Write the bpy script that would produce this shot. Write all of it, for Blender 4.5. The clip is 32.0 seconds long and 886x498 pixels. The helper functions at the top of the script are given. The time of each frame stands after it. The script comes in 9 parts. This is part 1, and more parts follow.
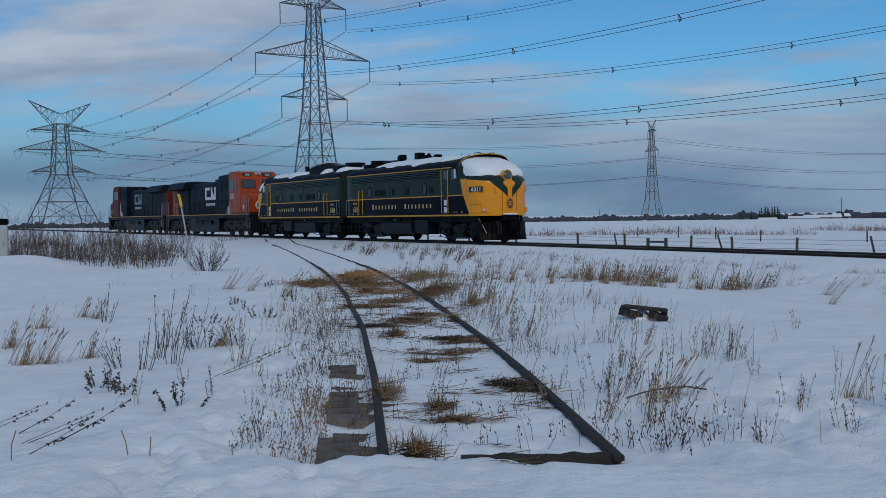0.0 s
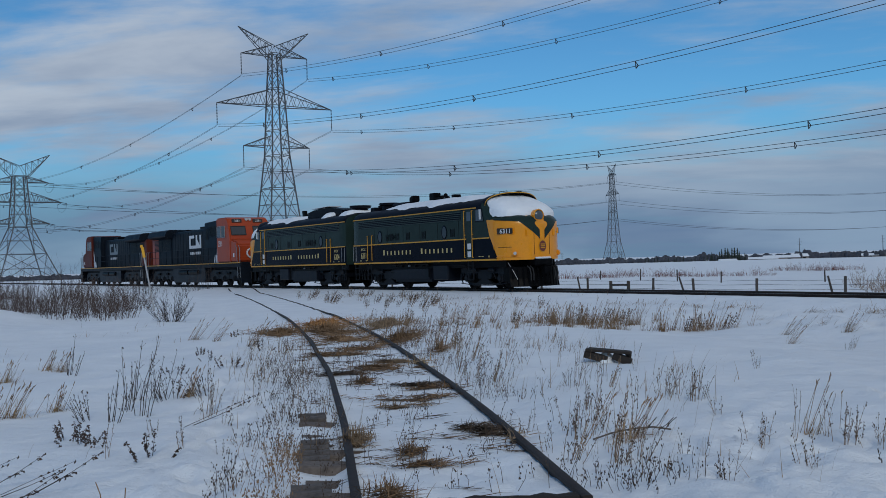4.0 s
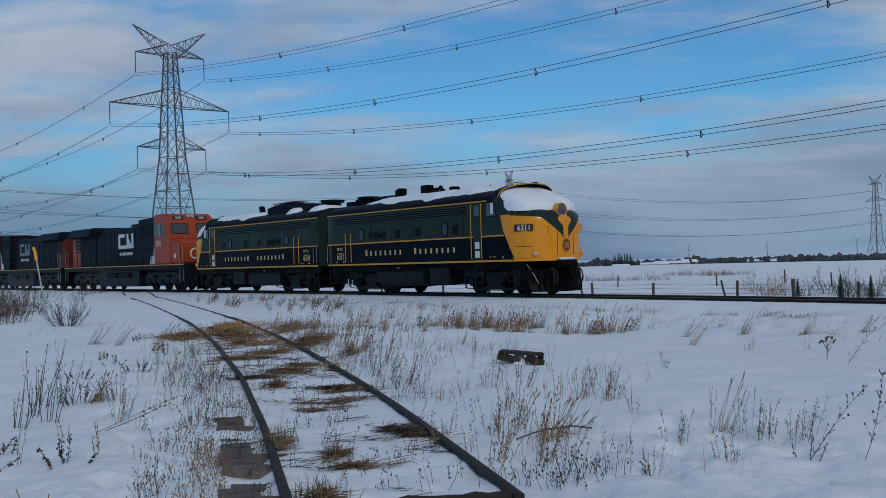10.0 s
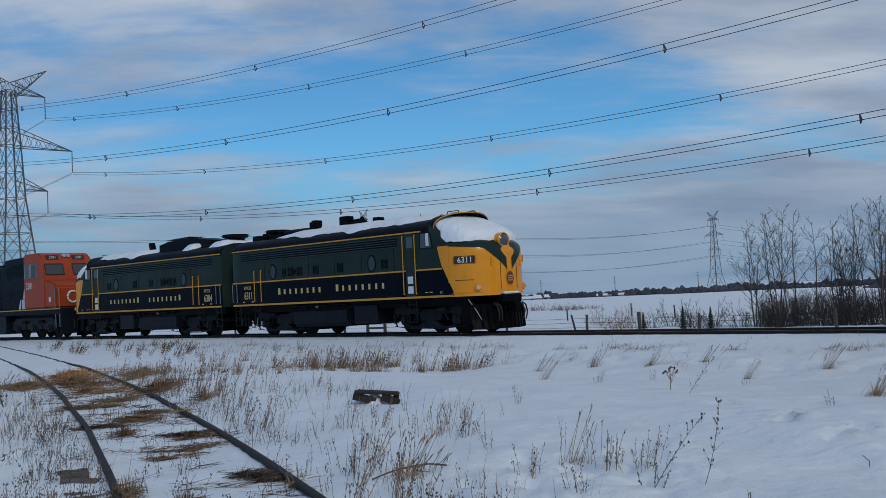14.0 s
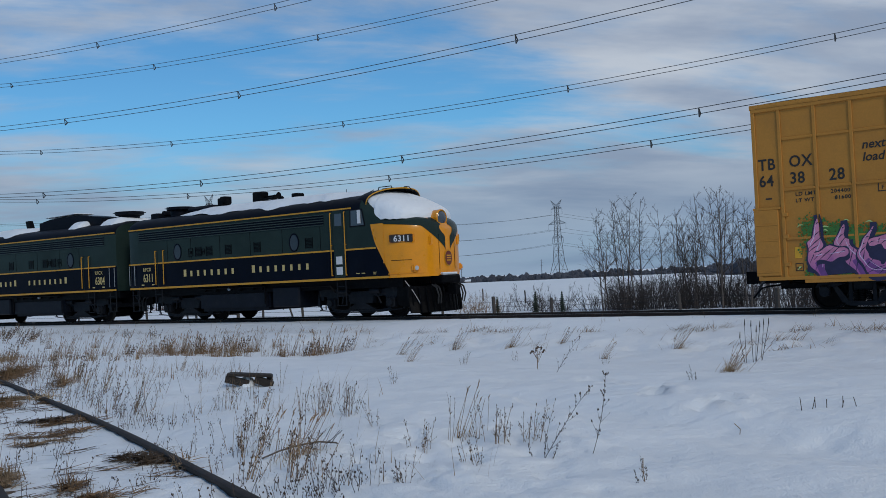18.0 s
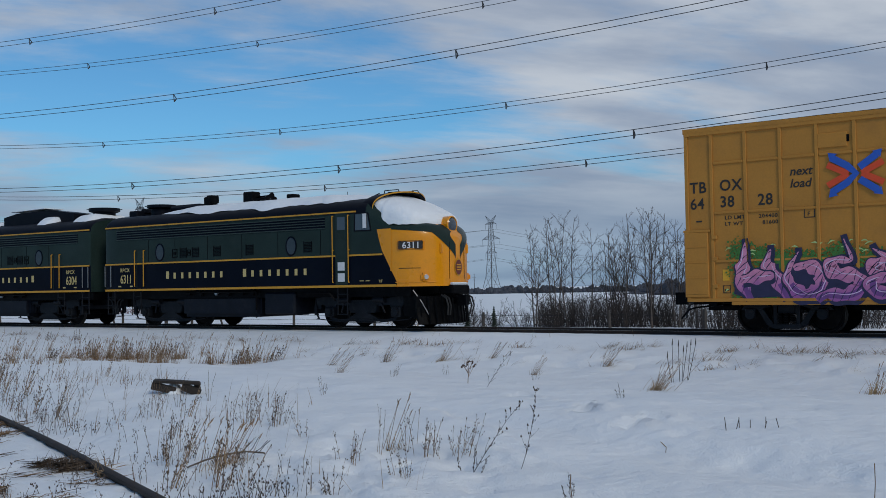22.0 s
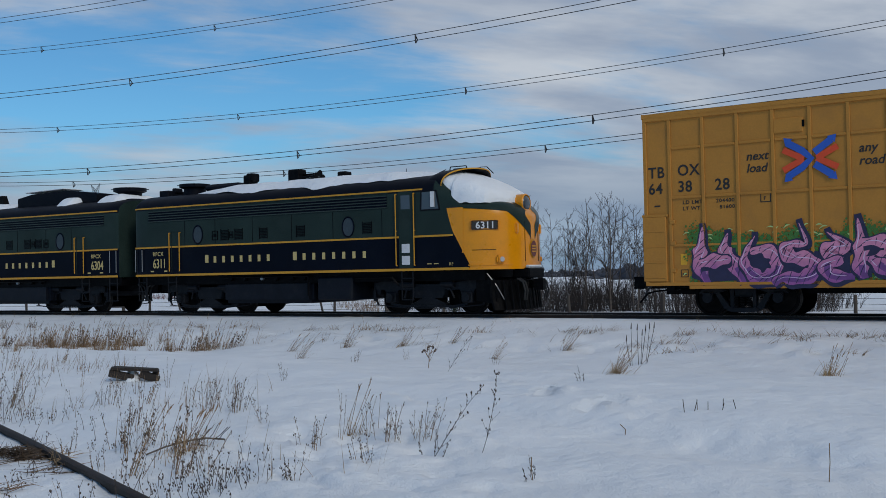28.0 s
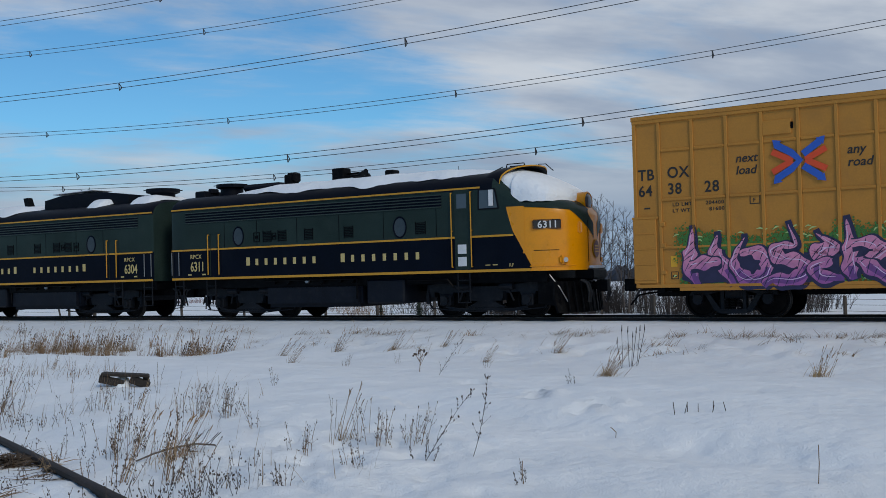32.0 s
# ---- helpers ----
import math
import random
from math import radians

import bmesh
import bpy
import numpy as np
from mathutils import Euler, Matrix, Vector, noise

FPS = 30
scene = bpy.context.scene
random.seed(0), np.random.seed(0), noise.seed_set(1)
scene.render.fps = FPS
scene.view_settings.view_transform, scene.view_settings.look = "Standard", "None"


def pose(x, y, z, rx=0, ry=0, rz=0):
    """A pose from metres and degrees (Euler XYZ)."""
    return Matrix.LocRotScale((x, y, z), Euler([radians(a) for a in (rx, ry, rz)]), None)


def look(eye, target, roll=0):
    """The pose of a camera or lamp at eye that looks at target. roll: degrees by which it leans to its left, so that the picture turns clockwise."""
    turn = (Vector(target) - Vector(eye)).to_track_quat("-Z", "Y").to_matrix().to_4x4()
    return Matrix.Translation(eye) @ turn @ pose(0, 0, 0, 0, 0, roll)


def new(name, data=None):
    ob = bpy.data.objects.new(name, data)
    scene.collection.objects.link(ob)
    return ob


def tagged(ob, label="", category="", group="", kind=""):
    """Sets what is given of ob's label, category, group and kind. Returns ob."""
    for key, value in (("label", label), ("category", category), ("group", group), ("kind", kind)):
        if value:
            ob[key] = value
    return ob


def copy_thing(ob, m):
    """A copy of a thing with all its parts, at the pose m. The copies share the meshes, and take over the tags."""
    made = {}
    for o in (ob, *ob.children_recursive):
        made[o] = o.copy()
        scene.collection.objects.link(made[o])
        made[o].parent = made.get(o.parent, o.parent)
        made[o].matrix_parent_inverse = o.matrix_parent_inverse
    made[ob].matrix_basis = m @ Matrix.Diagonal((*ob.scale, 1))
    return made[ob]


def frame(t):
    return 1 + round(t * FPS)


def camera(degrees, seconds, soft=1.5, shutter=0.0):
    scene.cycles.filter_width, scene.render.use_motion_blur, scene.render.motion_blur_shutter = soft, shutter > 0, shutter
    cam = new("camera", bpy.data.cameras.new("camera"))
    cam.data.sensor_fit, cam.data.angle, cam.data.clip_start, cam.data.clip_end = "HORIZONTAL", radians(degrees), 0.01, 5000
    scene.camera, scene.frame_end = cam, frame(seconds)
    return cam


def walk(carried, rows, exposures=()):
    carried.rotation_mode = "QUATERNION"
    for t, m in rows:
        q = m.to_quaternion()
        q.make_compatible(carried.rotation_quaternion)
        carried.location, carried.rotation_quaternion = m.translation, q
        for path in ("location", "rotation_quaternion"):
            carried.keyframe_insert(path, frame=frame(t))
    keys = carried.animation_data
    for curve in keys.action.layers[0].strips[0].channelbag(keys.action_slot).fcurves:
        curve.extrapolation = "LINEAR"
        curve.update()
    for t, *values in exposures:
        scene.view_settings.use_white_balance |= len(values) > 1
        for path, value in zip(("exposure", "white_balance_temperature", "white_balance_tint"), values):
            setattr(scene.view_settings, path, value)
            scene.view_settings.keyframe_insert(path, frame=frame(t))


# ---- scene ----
def eye(x, y, z, yaw, pitch, roll):
    """A hand-held camera's pose: yaw to the left of +y, pitch up, roll to its left."""
    return pose(x, y, z, 0, 0, yaw) @ pose(0, 0, 0, 90 + pitch, 0, 0) @ pose(0, 0, 0, 0, 0, roll)


cam = camera(46.11, 32.0, 0.85)
PATH = [
    (0, eye(0.634, 0.238, 1.363, 7.588, -1.836, -0.770)),
    (0.5, eye(0.637, 0.222, 1.369, 7.306, -1.848, -1.018)),
    (1, eye(0.630, 0.190, 1.367, 7.054, -1.636, -1.043)),
    (1.5, eye(0.634, 0.159, 1.373, 6.660, -1.521, -1.141)),
    (2, eye(0.634, 0.138, 1.376, 6.388, -1.389, -1.357)),
    (2.5, eye(0.632, 0.115, 1.376, 6.264, -1.175, -1.483)),
    (3, eye(0.637, 0.083, 1.377, 5.950, -0.712, -1.601)),
    (3.5, eye(0.629, 0.067, 1.375, 5.860, 0.333, -1.738)),
    (5.5, eye(0.617, -0.002, 1.384, 3.587, 0.865, -1.298)),
    (6, eye(0.529, -0.006, 1.382, 2.932, 0.722, -1.591)),
    (6.5, eye(0.464, 0.026, 1.368, 1.884, 0.733, -1.775)),
    (7, eye(0.429, 0.034, 1.356, 1.695, 0.814, -1.655)),
    (7.5, eye(0.410, 0.024, 1.359, 1.133, 0.803, -1.560)),
    (8, eye(0.404, 0.037, 1.354, 0.924, 0.729, -1.432)),
    (8.5, eye(0.398, 0.063, 1.353, 1.058, 0.698, -1.276)),
    (9, eye(0.399, 0.063, 1.354, 0.984, 0.746, -1.313)),
    (9.5, eye(0.398, 0.052, 1.351, 0.826, 0.732, -1.401)),
    (10, eye(0.382, 0.023, 1.355, -0.097, 0.756, -1.499)),
    (10.5, eye(0.390, 0.023, 1.355, -1.773, 0.773, -1.623)),
    (11, eye(0.389, 0.020, 1.358, -2.470, 0.974, -1.646)),
    (11.5, eye(0.395, 0.021, 1.354, -3.050, 1.111, -1.788)),
    (12, eye(0.397, 0.002, 1.364, -3.915, 1.391, -1.932)),
    (12.5, eye(0.394, -0.017, 1.365, -5.090, 1.687, -1.996)),
    (13, eye(0.399, -0.015, 1.364, -6.610, 1.969, -2.224)),
    (13.5, eye(0.410, -0.012, 1.364, -7.468, 2.276, -2.326)),
    (15.5, eye(0.309, -0.192, 1.360, -10.353, 3.189, -3.593)),
    (16, eye(0.236, -0.168, 1.337, -11.979, 2.737, -3.324)),
    (16.5, eye(0.154, -0.117, 1.331, -15.832, 2.377, -3.434)),
    (17, eye(0.081, -0.053, 1.315, -17.801, 2.155, -3.096)),
    (17.5, eye(0.026, -0.031, 1.305, -17.255, 1.635, -2.821)),
    (18, eye(0.012, -0.019, 1.300, -16.438, 1.506, -2.678)),
    (18.5, eye(0.012, 0.007, 1.296, -16.111, 1.498, -2.455)),
    (19, eye(0.000, 0.007, 1.293, -15.992, 1.811, -2.249)),
    (19.5, eye(-0.003, 0.005, 1.295, -16.150, 2.000, -1.902)),
    (20, eye(-0.009, -0.009, 1.303, -16.596, 2.219, -1.570)),
    (20.5, eye(-0.008, -0.016, 1.305, -17.216, 2.512, -1.402)),
    (21, eye(-0.010, -0.023, 1.309, -18.025, 2.645, -1.245)),
    (21.5, eye(-0.009, -0.012, 1.300, -19.189, 2.365, -1.062)),
    (22, eye(-0.002, -0.011, 1.300, -20.106, 2.081, -0.948)),
    (22.5, eye(-0.004, -0.007, 1.299, -20.311, 1.984, -0.951)),
    (23, eye(-0.000, -0.000, 1.295, -20.331, 1.947, -0.882)),
    (23.5, eye(-0.005, -0.004, 1.299, -20.275, 1.978, -0.973)),
    (24, eye(-0.004, -0.005, 1.298, -20.193, 1.965, -1.131)),
    (24.5, eye(-0.002, -0.009, 1.299, -20.452, 1.612, -1.171)),
    (25, eye(-0.004, 0.001, 1.293, -21.109, 1.177, -0.902)),
    (25.5, eye(0.002, 0.013, 1.294, -21.712, 0.826, -0.919)),
    (27.5, eye(-0.000, 0.003, 1.296, -22.292, 1.151, -1.209)),
    (28, eye(-0.002, 0.001, 1.292, -22.288, 1.245, -1.197)),
    (28.5, eye(-0.002, -0.009, 1.300, -22.256, 1.293, -1.234)),
    (29, eye(0.001, -0.011, 1.300, -22.448, 1.429, -1.261)),
    (29.5, eye(-0.003, -0.012, 1.301, -22.632, 1.473, -1.285)),
    (30, eye(0.004, -0.006, 1.296, -22.583, 1.507, -1.350)),
    (30.5, eye(0.006, -0.005, 1.296, -22.419, 1.466, -1.465)),
    (31, eye(0.005, -0.004, 1.302, -22.381, 1.488, -1.516)),
    (31.5, eye(0.002, 0.001, 1.295, -22.562, 1.504, -1.453)),
    (32, eye(0.003, -0.012, 1.303, -22.788, 1.391, -1.520)),
]
walk(cam, PATH, exposures=[(0, -0.26, 6340, 9), (9, -0.27, 6360, 9), (13, -0.22, 6430, 9), (17, -0.11, 6600, 10), (23, -0.09, 6800, 10), (28, -0.07, 6850, 10), (32, 0.06, 6930, 10)])

# the train's place along the main track, in metres, second by second
TRAVEL = [
    (0, -48.098), (0.5, -47.395), (1, -46.693), (1.5, -45.992), (2, -45.293), (2.5, -44.596), (3, -43.902), (3.5, -43.211), (5.5, -40.465), (6, -39.784), (6.5, -39.127), (7, -38.467), (7.5, -37.843), (8, -37.221), (8.5, -36.633), (9, -36.001), (9.5, -35.376), (10, -34.739), (10.5, -34.096), (11, -33.478), (11.5, -32.878), (12, -32.256), (12.5, -31.657), (13, -31.098), (13.5, -30.575), (15.5, -28.670), (16, -28.199), (16.5, -27.730), (17, -27.282), (17.5, -26.867), (18, -26.486), (18.5, -26.077), (19, -25.671), (19.5, -25.293), (20, -24.917), (20.5, -24.547), (21, -24.169), (21.5, -23.800), (22, -23.426), (22.5, -23.064), (23, -22.708), (23.5, -22.366), (24, -22.013), (24.5, -21.670), (25, -21.309), (25.5, -20.943), (27.5, -19.630), (28, -19.328), (28.5, -19.033), (29, -18.736), (29.5, -18.424), (30, -18.132), (30.5, -17.852), (31, -17.568), (31.5, -17.283), (32, -17.013),
]

# ---- world and light ----
world = bpy.data.worlds.new("winter_sky")
scene.world = world
world.use_nodes = True
SUN_EL, SUN_AZ = 36.0, 172.0   # winter sun behind thin cloud, behind the camera and to its right


def sky_nodes():
    nt = world.node_tree
    nt.nodes.clear()
    n, l = nt.nodes.new, nt.links.new

    def calc(op, a, b):
        m = n("ShaderNodeMath")
        m.operation = op
        for k, v in enumerate((a, b)):
            if isinstance(v, (int, float)):
                m.inputs[k].default_value = v
            else:
                l(v, m.inputs[k])
        return m.outputs[0]

    def blend(fac, a, b, kind="MIX"):
        m = n("ShaderNodeMixRGB")
        m.blend_type = kind
        for k, v in (("Fac", fac), ("Color1", a), ("Color2", b)):
            if isinstance(v, (int, float)):
                m.inputs[k].default_value = v
            elif isinstance(v, tuple):
                m.inputs[k].default_value = (*v, 1)
            else:
                l(v, m.inputs[k])
        return m.outputs[0]

    def ramp(v, lo, hi):
        r = n("ShaderNodeMapRange")
        r.interpolation_type = "SMOOTHSTEP"
        r.inputs["From Min"].default_value, r.inputs["From Max"].default_value = lo, hi
        l(v, r.inputs["Value"])
        return r.outputs[0]

    def cloud_noise(scale, sx, sy, turn, off, detail, rough):
        mp = n("ShaderNodeMapping")
        mp.inputs["Rotation"].default_value = (0, 0, radians(turn))
        mp.inputs["Scale"].default_value = (sx, sy, 1)
        mp.inputs["Location"].default_value = (*off, 0)
        l(comb.outputs[0], mp.inputs[0])
        t = n("ShaderNodeTexNoise")
        t.inputs["Scale"].default_value, t.inputs["Detail"].default_value, t.inputs["Roughness"].default_value = scale, detail, rough
        t.inputs["Distortion"].default_value = 0.25
        l(mp.outputs[0], t.inputs["Vector"])
        return t.outputs["Fac"]

    out, bg = n("ShaderNodeOutputWorld"), n("ShaderNodeBackground")
    sky = n("ShaderNodeTexSky")
    sky.sky_type, sky.sun_disc = "NISHITA", False
    sky.sun_elevation, sky.sun_rotation = radians(SUN_EL), radians(SUN_AZ)
    sky.air_density, sky.dust_density, sky.ozone_density = 1.0, 0.2, 3.0
    co = n("ShaderNodeTexCoord")
    sep = n("ShaderNodeSeparateXYZ")
    l(co.outputs["Generated"], sep.inputs[0])
    up = calc("MAXIMUM", sep.outputs["Z"], 0.0)
    # the cloud sheet: the direction laid on a plane overhead
    flat = calc("ADD", up, 0.16)
    comb = n("ShaderNodeCombineXYZ")
    l(calc("DIVIDE", sep.outputs["X"], flat), comb.inputs[0])
    l(calc("DIVIDE", sep.outputs["Y"], flat), comb.inputs[1])
    big = cloud_noise(0.62, 0.85, 1.25, 14, (4.3, 2.0), 9, 0.56)
    fine = cloud_noise(2.4, 0.7, 1.5, 8, (1.7, 6.1), 8, 0.60)
    body = calc("ADD", calc("MULTIPLY", big, 0.74), calc("MULTIPLY", fine, 0.26))
    # thicker cloud towards the sun, on the right
    body = calc("ADD", body, calc("MULTIPLY", sep.outputs["X"], 0.15))
    cover = ramp(body, 0.405, 0.565)
    tone = cloud_noise(1.3, 0.7, 1.3, 10, (8.0, 3.0), 6, 0.55)
    cloud = blend(ramp(tone, 0.36, 0.66), CLOUD_DARK, CLOUD_LIGHT)
    clear = blend(1.0, sky.outputs[0], SKY_TINT, "MULTIPLY")
    col = blend(calc("MULTIPLY", cover, 0.93), clear, cloud)
    # banked cloud low over the horizon, paling at its foot
    bank = cloud_noise(1.1, 0.55, 0.5, 0, (2.0, 9.0), 5, 0.5)
    low = blend(ramp(bank, 0.35, 0.65), BANK_DARK, BANK_LIGHT)
    h = n("ShaderNodeMapRange")
    h.interpolation_type = "SMOOTHSTEP"
    h.inputs["From Min"].default_value, h.inputs["From Max"].default_value = 0.02, 0.15
    h.inputs["To Min"].default_value, h.inputs["To Max"].default_value = 0.92, 0.0
    l(up, h.inputs["Value"])
    col = blend(h.outputs[0], col, low)
    l(col, bg.inputs["Color"])
    bg.inputs["Strength"].default_value = 0.098
    l(bg.outputs[0], out.inputs["Surface"])


CLOUD_DARK, CLOUD_LIGHT = (3.0, 3.7, 5.0), (5.6, 6.2, 7.1)
BANK_DARK, BANK_LIGHT = (1.5, 2.4, 3.95), (2.8, 3.95, 5.5)
SKY_TINT = (0.42, 0.82, 1.05)
sky_nodes()
sun = new("sun", bpy.data.lights.new("sun", "SUN"))
sun.data.energy, sun.data.angle, sun.data.color = 1.06, radians(14), (1.0, 0.945, 0.84)
_az, _el = radians(SUN_AZ), radians(SUN_EL)
sun.matrix_world = look((0, 0, 60), Vector((0, 0, 60)) - Vector((math.sin(_az) * math.cos(_el), math.cos(_az) * math.cos(_el), math.sin(_el))))


# ---- materials ----
def material(name, color, rough=0.6, metal=0.0, vary=0.12, grain=40.0, blotch=2.5, bump=0.15, dirt=None, dirt_amount=0.35, per_piece=0.0, coat=0.0, gloss=0.5):
    """A painted or natural surface: base colour, fine grain, larger blotches, optional dirt, relief."""
    m = bpy.data.materials.new(name)
    m.use_nodes = True
    nt = m.node_tree
    n, l = nt.nodes.new, nt.links.new
    b = nt.nodes["Principled BSDF"]
    b.inputs["Roughness"].default_value, b.inputs["Metallic"].default_value = rough, metal
    b.inputs["Coat Weight"].default_value = coat
    b.inputs["Specular IOR Level"].default_value = gloss
    co = n("ShaderNodeTexCoord")
    fine, big = n("ShaderNodeTexNoise"), n("ShaderNodeTexNoise")
    fine.inputs["Scale"].default_value, fine.inputs["Detail"].default_value = grain, 4
    big.inputs["Scale"].default_value, big.inputs["Detail"].default_value = blotch, 5
    l(co.outputs["Object"], fine.inputs["Vector"]); l(co.outputs["Object"], big.inputs["Vector"])
    add = n("ShaderNodeMath"); add.operation = "ADD"
    l(fine.outputs["Fac"], add.inputs[0]); l(big.outputs["Fac"], add.inputs[1])
    rng = n("ShaderNodeMapRange")
    rng.inputs["From Min"].default_value, rng.inputs["From Max"].default_value = 0.6, 1.4
    rng.inputs["To Min"].default_value, rng.inputs["To Max"].default_value = 1 - vary, 1 + vary
    l(add.outputs[0], rng.inputs["Value"])
    hsv = n("ShaderNodeHueSaturation")
    hsv.inputs["Color"].default_value = (*color, 1)
    val = rng.outputs[0]
    if per_piece:
        info = n("ShaderNodeObjectInfo")
        geo = n("ShaderNodeNewGeometry")
        mixr = n("ShaderNodeMath"); mixr.operation = "ADD"
        l(info.outputs["Random"], mixr.inputs[0]); l(geo.outputs["Random Per Island"], mixr.inputs[1])
        pr = n("ShaderNodeMapRange")
        pr.inputs["From Min"].default_value, pr.inputs["From Max"].default_value = 0.0, 2.0
        pr.inputs["To Min"].default_value, pr.inputs["To Max"].default_value = 1 - per_piece, 1 + per_piece
        l(mixr.outputs[0], pr.inputs["Value"])
        mul = n("ShaderNodeMath"); mul.operation = "MULTIPLY"
        l(val, mul.inputs[0]); l(pr.outputs[0], mul.inputs[1])
        val = mul.outputs[0]
    l(val, hsv.inputs["Value"])
    col = hsv.outputs[0]
    if dirt:
        dn = n("ShaderNodeTexNoise")
        dn.inputs["Scale"].default_value, dn.inputs["Detail"].default_value, dn.inputs["Roughness"].default_value = blotch * 1.7, 8, 0.65
        l(co.outputs["Object"], dn.inputs["Vector"])
        dr = n("ShaderNodeMapRange")
        dr.inputs["From Min"].default_value, dr.inputs["From Max"].default_value, dr.inputs["To Max"].default_value = 0.5, 0.75, dirt_amount
        l(dn.outputs["Fac"], dr.inputs["Value"])
        mx = n("ShaderNodeMixRGB")
        mx.inputs["Color2"].default_value = (*dirt, 1)
        l(dr.outputs[0], mx.inputs["Fac"]); l(col, mx.inputs["Color1"])
        col = mx.outputs[0]
    l(col, b.inputs["Base Color"])
    rr = n("ShaderNodeMapRange")
    rr.inputs["To Min"].default_value, rr.inputs["To Max"].default_value = max(0.05, rough - 0.12), min(1.0, rough + 0.12)
    l(big.outputs["Fac"], rr.inputs["Value"]); l(rr.outputs[0], b.inputs["Roughness"])
    if bump:
        bp = n("ShaderNodeBump")
        bp.inputs["Strength"].default_value, bp.inputs["Distance"].default_value = bump, 0.01
        l(fine.outputs["Fac"], bp.inputs["Height"]); l(bp.outputs[0], b.inputs["Normal"])
    return m


def snow_material(name):
    m = bpy.data.materials.new(name)
    m.use_nodes = True
    nt = m.node_tree
    n, l = nt.nodes.new, nt.links.new
    b = nt.nodes["Principled BSDF"]
    b.inputs["Roughness"].default_value = 0.75
    co = n("ShaderNodeTexCoord")
    a, c, d = n("ShaderNodeTexNoise"), n("ShaderNodeTexNoise"), n("ShaderNodeTexNoise")
    for t, s, k in ((a, 0.9, 6), (c, 7.0, 6), (d, 60.0, 3)):
        t.inputs["Scale"].default_value, t.inputs["Detail"].default_value = s, k
        l(co.outputs["Object"], t.inputs["Vector"])
    ramp = n("ShaderNodeValToRGB")
    ramp.color_ramp.elements[0].color, ramp.color_ramp.elements[0].position = (0.782, 0.822, 0.855, 1), 0.3
    ramp.color_ramp.elements[1].color, ramp.color_ramp.elements[1].position = (0.860, 0.897, 0.926, 1), 0.7
    l(a.outputs["Fac"], ramp.inputs["Fac"]); l(ramp.outputs[0], b.inputs["Base Color"])
    prev = None
    for t, st, dist in ((a, 0.5, 0.25), (c, 0.5, 0.05), (d, 0.8, 0.013)):
        bp = n("ShaderNodeBump")
        bp.inputs["Strength"].default_value, bp.inputs["Distance"].default_value = st, dist
        l(t.outputs["Fac"], bp.inputs["Height"])
        if prev:
            l(prev.outputs[0], bp.inputs["Normal"])
        prev = bp
    l(prev.outputs[0], b.inputs["Normal"])
    return m


def glass_material(name, color, rough=0.06):
    m = material(name, color, rough, 0.0, 0.05, 8, 1.5, 0.0)
    m.node_tree.nodes["Principled BSDF"].inputs["Specular IOR Level"].default_value = 0.8
    return m


SNOW = snow_material("snow")
NAVY = material("navy_paint", (0.0030, 0.0054, 0.0120), 0.17, 0, 0.35, 30, 0.9, 0.05, (0.012, 0.014, 0.018), 0.25, gloss=0.045)
GREEN = material("dark_olive_green_paint", (0.0185, 0.0335, 0.0300), 0.22, 0, 0.35, 30, 0.9, 0.05, (0.034, 0.046, 0.042), 0.3, gloss=0.09)
ROOF = material("blue_black_roof_paint", (0.0045, 0.006, 0.011), 0.5, 0, 0.2, 30, 1.6, 0.06, (0.02, 0.02, 0.02), 0.25, gloss=0.08)
YELLOW = material("warm_yellow_paint", (0.78, 0.285, 0.0015), 0.30, 0, 0.08, 25, 1.4, 0.02, (0.30, 0.12, 0.012), 0.25, coat=0.30, gloss=0.4)
GOLD = material("gold_stripe_paint", (0.60, 0.28, 0.015), 0.45, 0, 0.08, 30, 2, 0.02)
LETTER = material("cream_gold_lettering", (0.56, 0.43, 0.17), 0.5, 0, 0.06, 30, 2, 0.0)
ORANGE = material("orange_red_paint", (0.36, 0.050, 0.012), 0.42, 0, 0.15, 25, 1.1, 0.03, (0.09, 0.030, 0.02), 0.4, gloss=0.3)
GRIMY_ORANGE = material("grimy_orange_paint", (0.105, 0.018, 0.009), 0.55, 0, 0.3, 25, 1.1, 0.03, (0.04, 0.02, 0.016), 0.6, gloss=0.2)
BLACK = material("weathered_blue_black_paint", (0.0075, 0.0112, 0.0175), 0.45, 0, 0.3, 30, 1.2, 0.05, (0.026, 0.028, 0.031), 0.35, gloss=0.05)
UNDER = material("grimy_black_running_gear", (0.0026, 0.0029, 0.0038), 0.40, 0.0, 0.5, 35, 3, 0.25, (0.018, 0.018, 0.018), 0.5, gloss=0.05)
WHEEL = material("dark_steel_wheel", (0.003, 0.0032, 0.004), 0.45, 0.0, 0.3, 30, 4, 0.08, (0.020, 0.017, 0.015), 0.4, gloss=0.05)
DARK_RIM = material("dull_wheel_rim", (0.035, 0.032, 0.03), 0.5, 0.3, 0.2, 30, 4, 0.05, gloss=0.2)
TREAD = material("worn_bright_steel", (0.30, 0.29, 0.28), 0.35, 0.9, 0.15, 40, 4, 0.03)
TRUCK = material("dusty_blue_black_truck_casting", (0.0085, 0.0105, 0.0145), 0.45, 0, 0.5, 30, 3, 0.3, (0.030, 0.031, 0.033), 0.5, gloss=0.12)
TANK = material("dark_blue_grey_tank_paint", (0.0062, 0.0086, 0.0145), 0.42, 0, 0.35, 18, 2.2, 0.15, (0.024, 0.025, 0.028), 0.4, gloss=0.12)
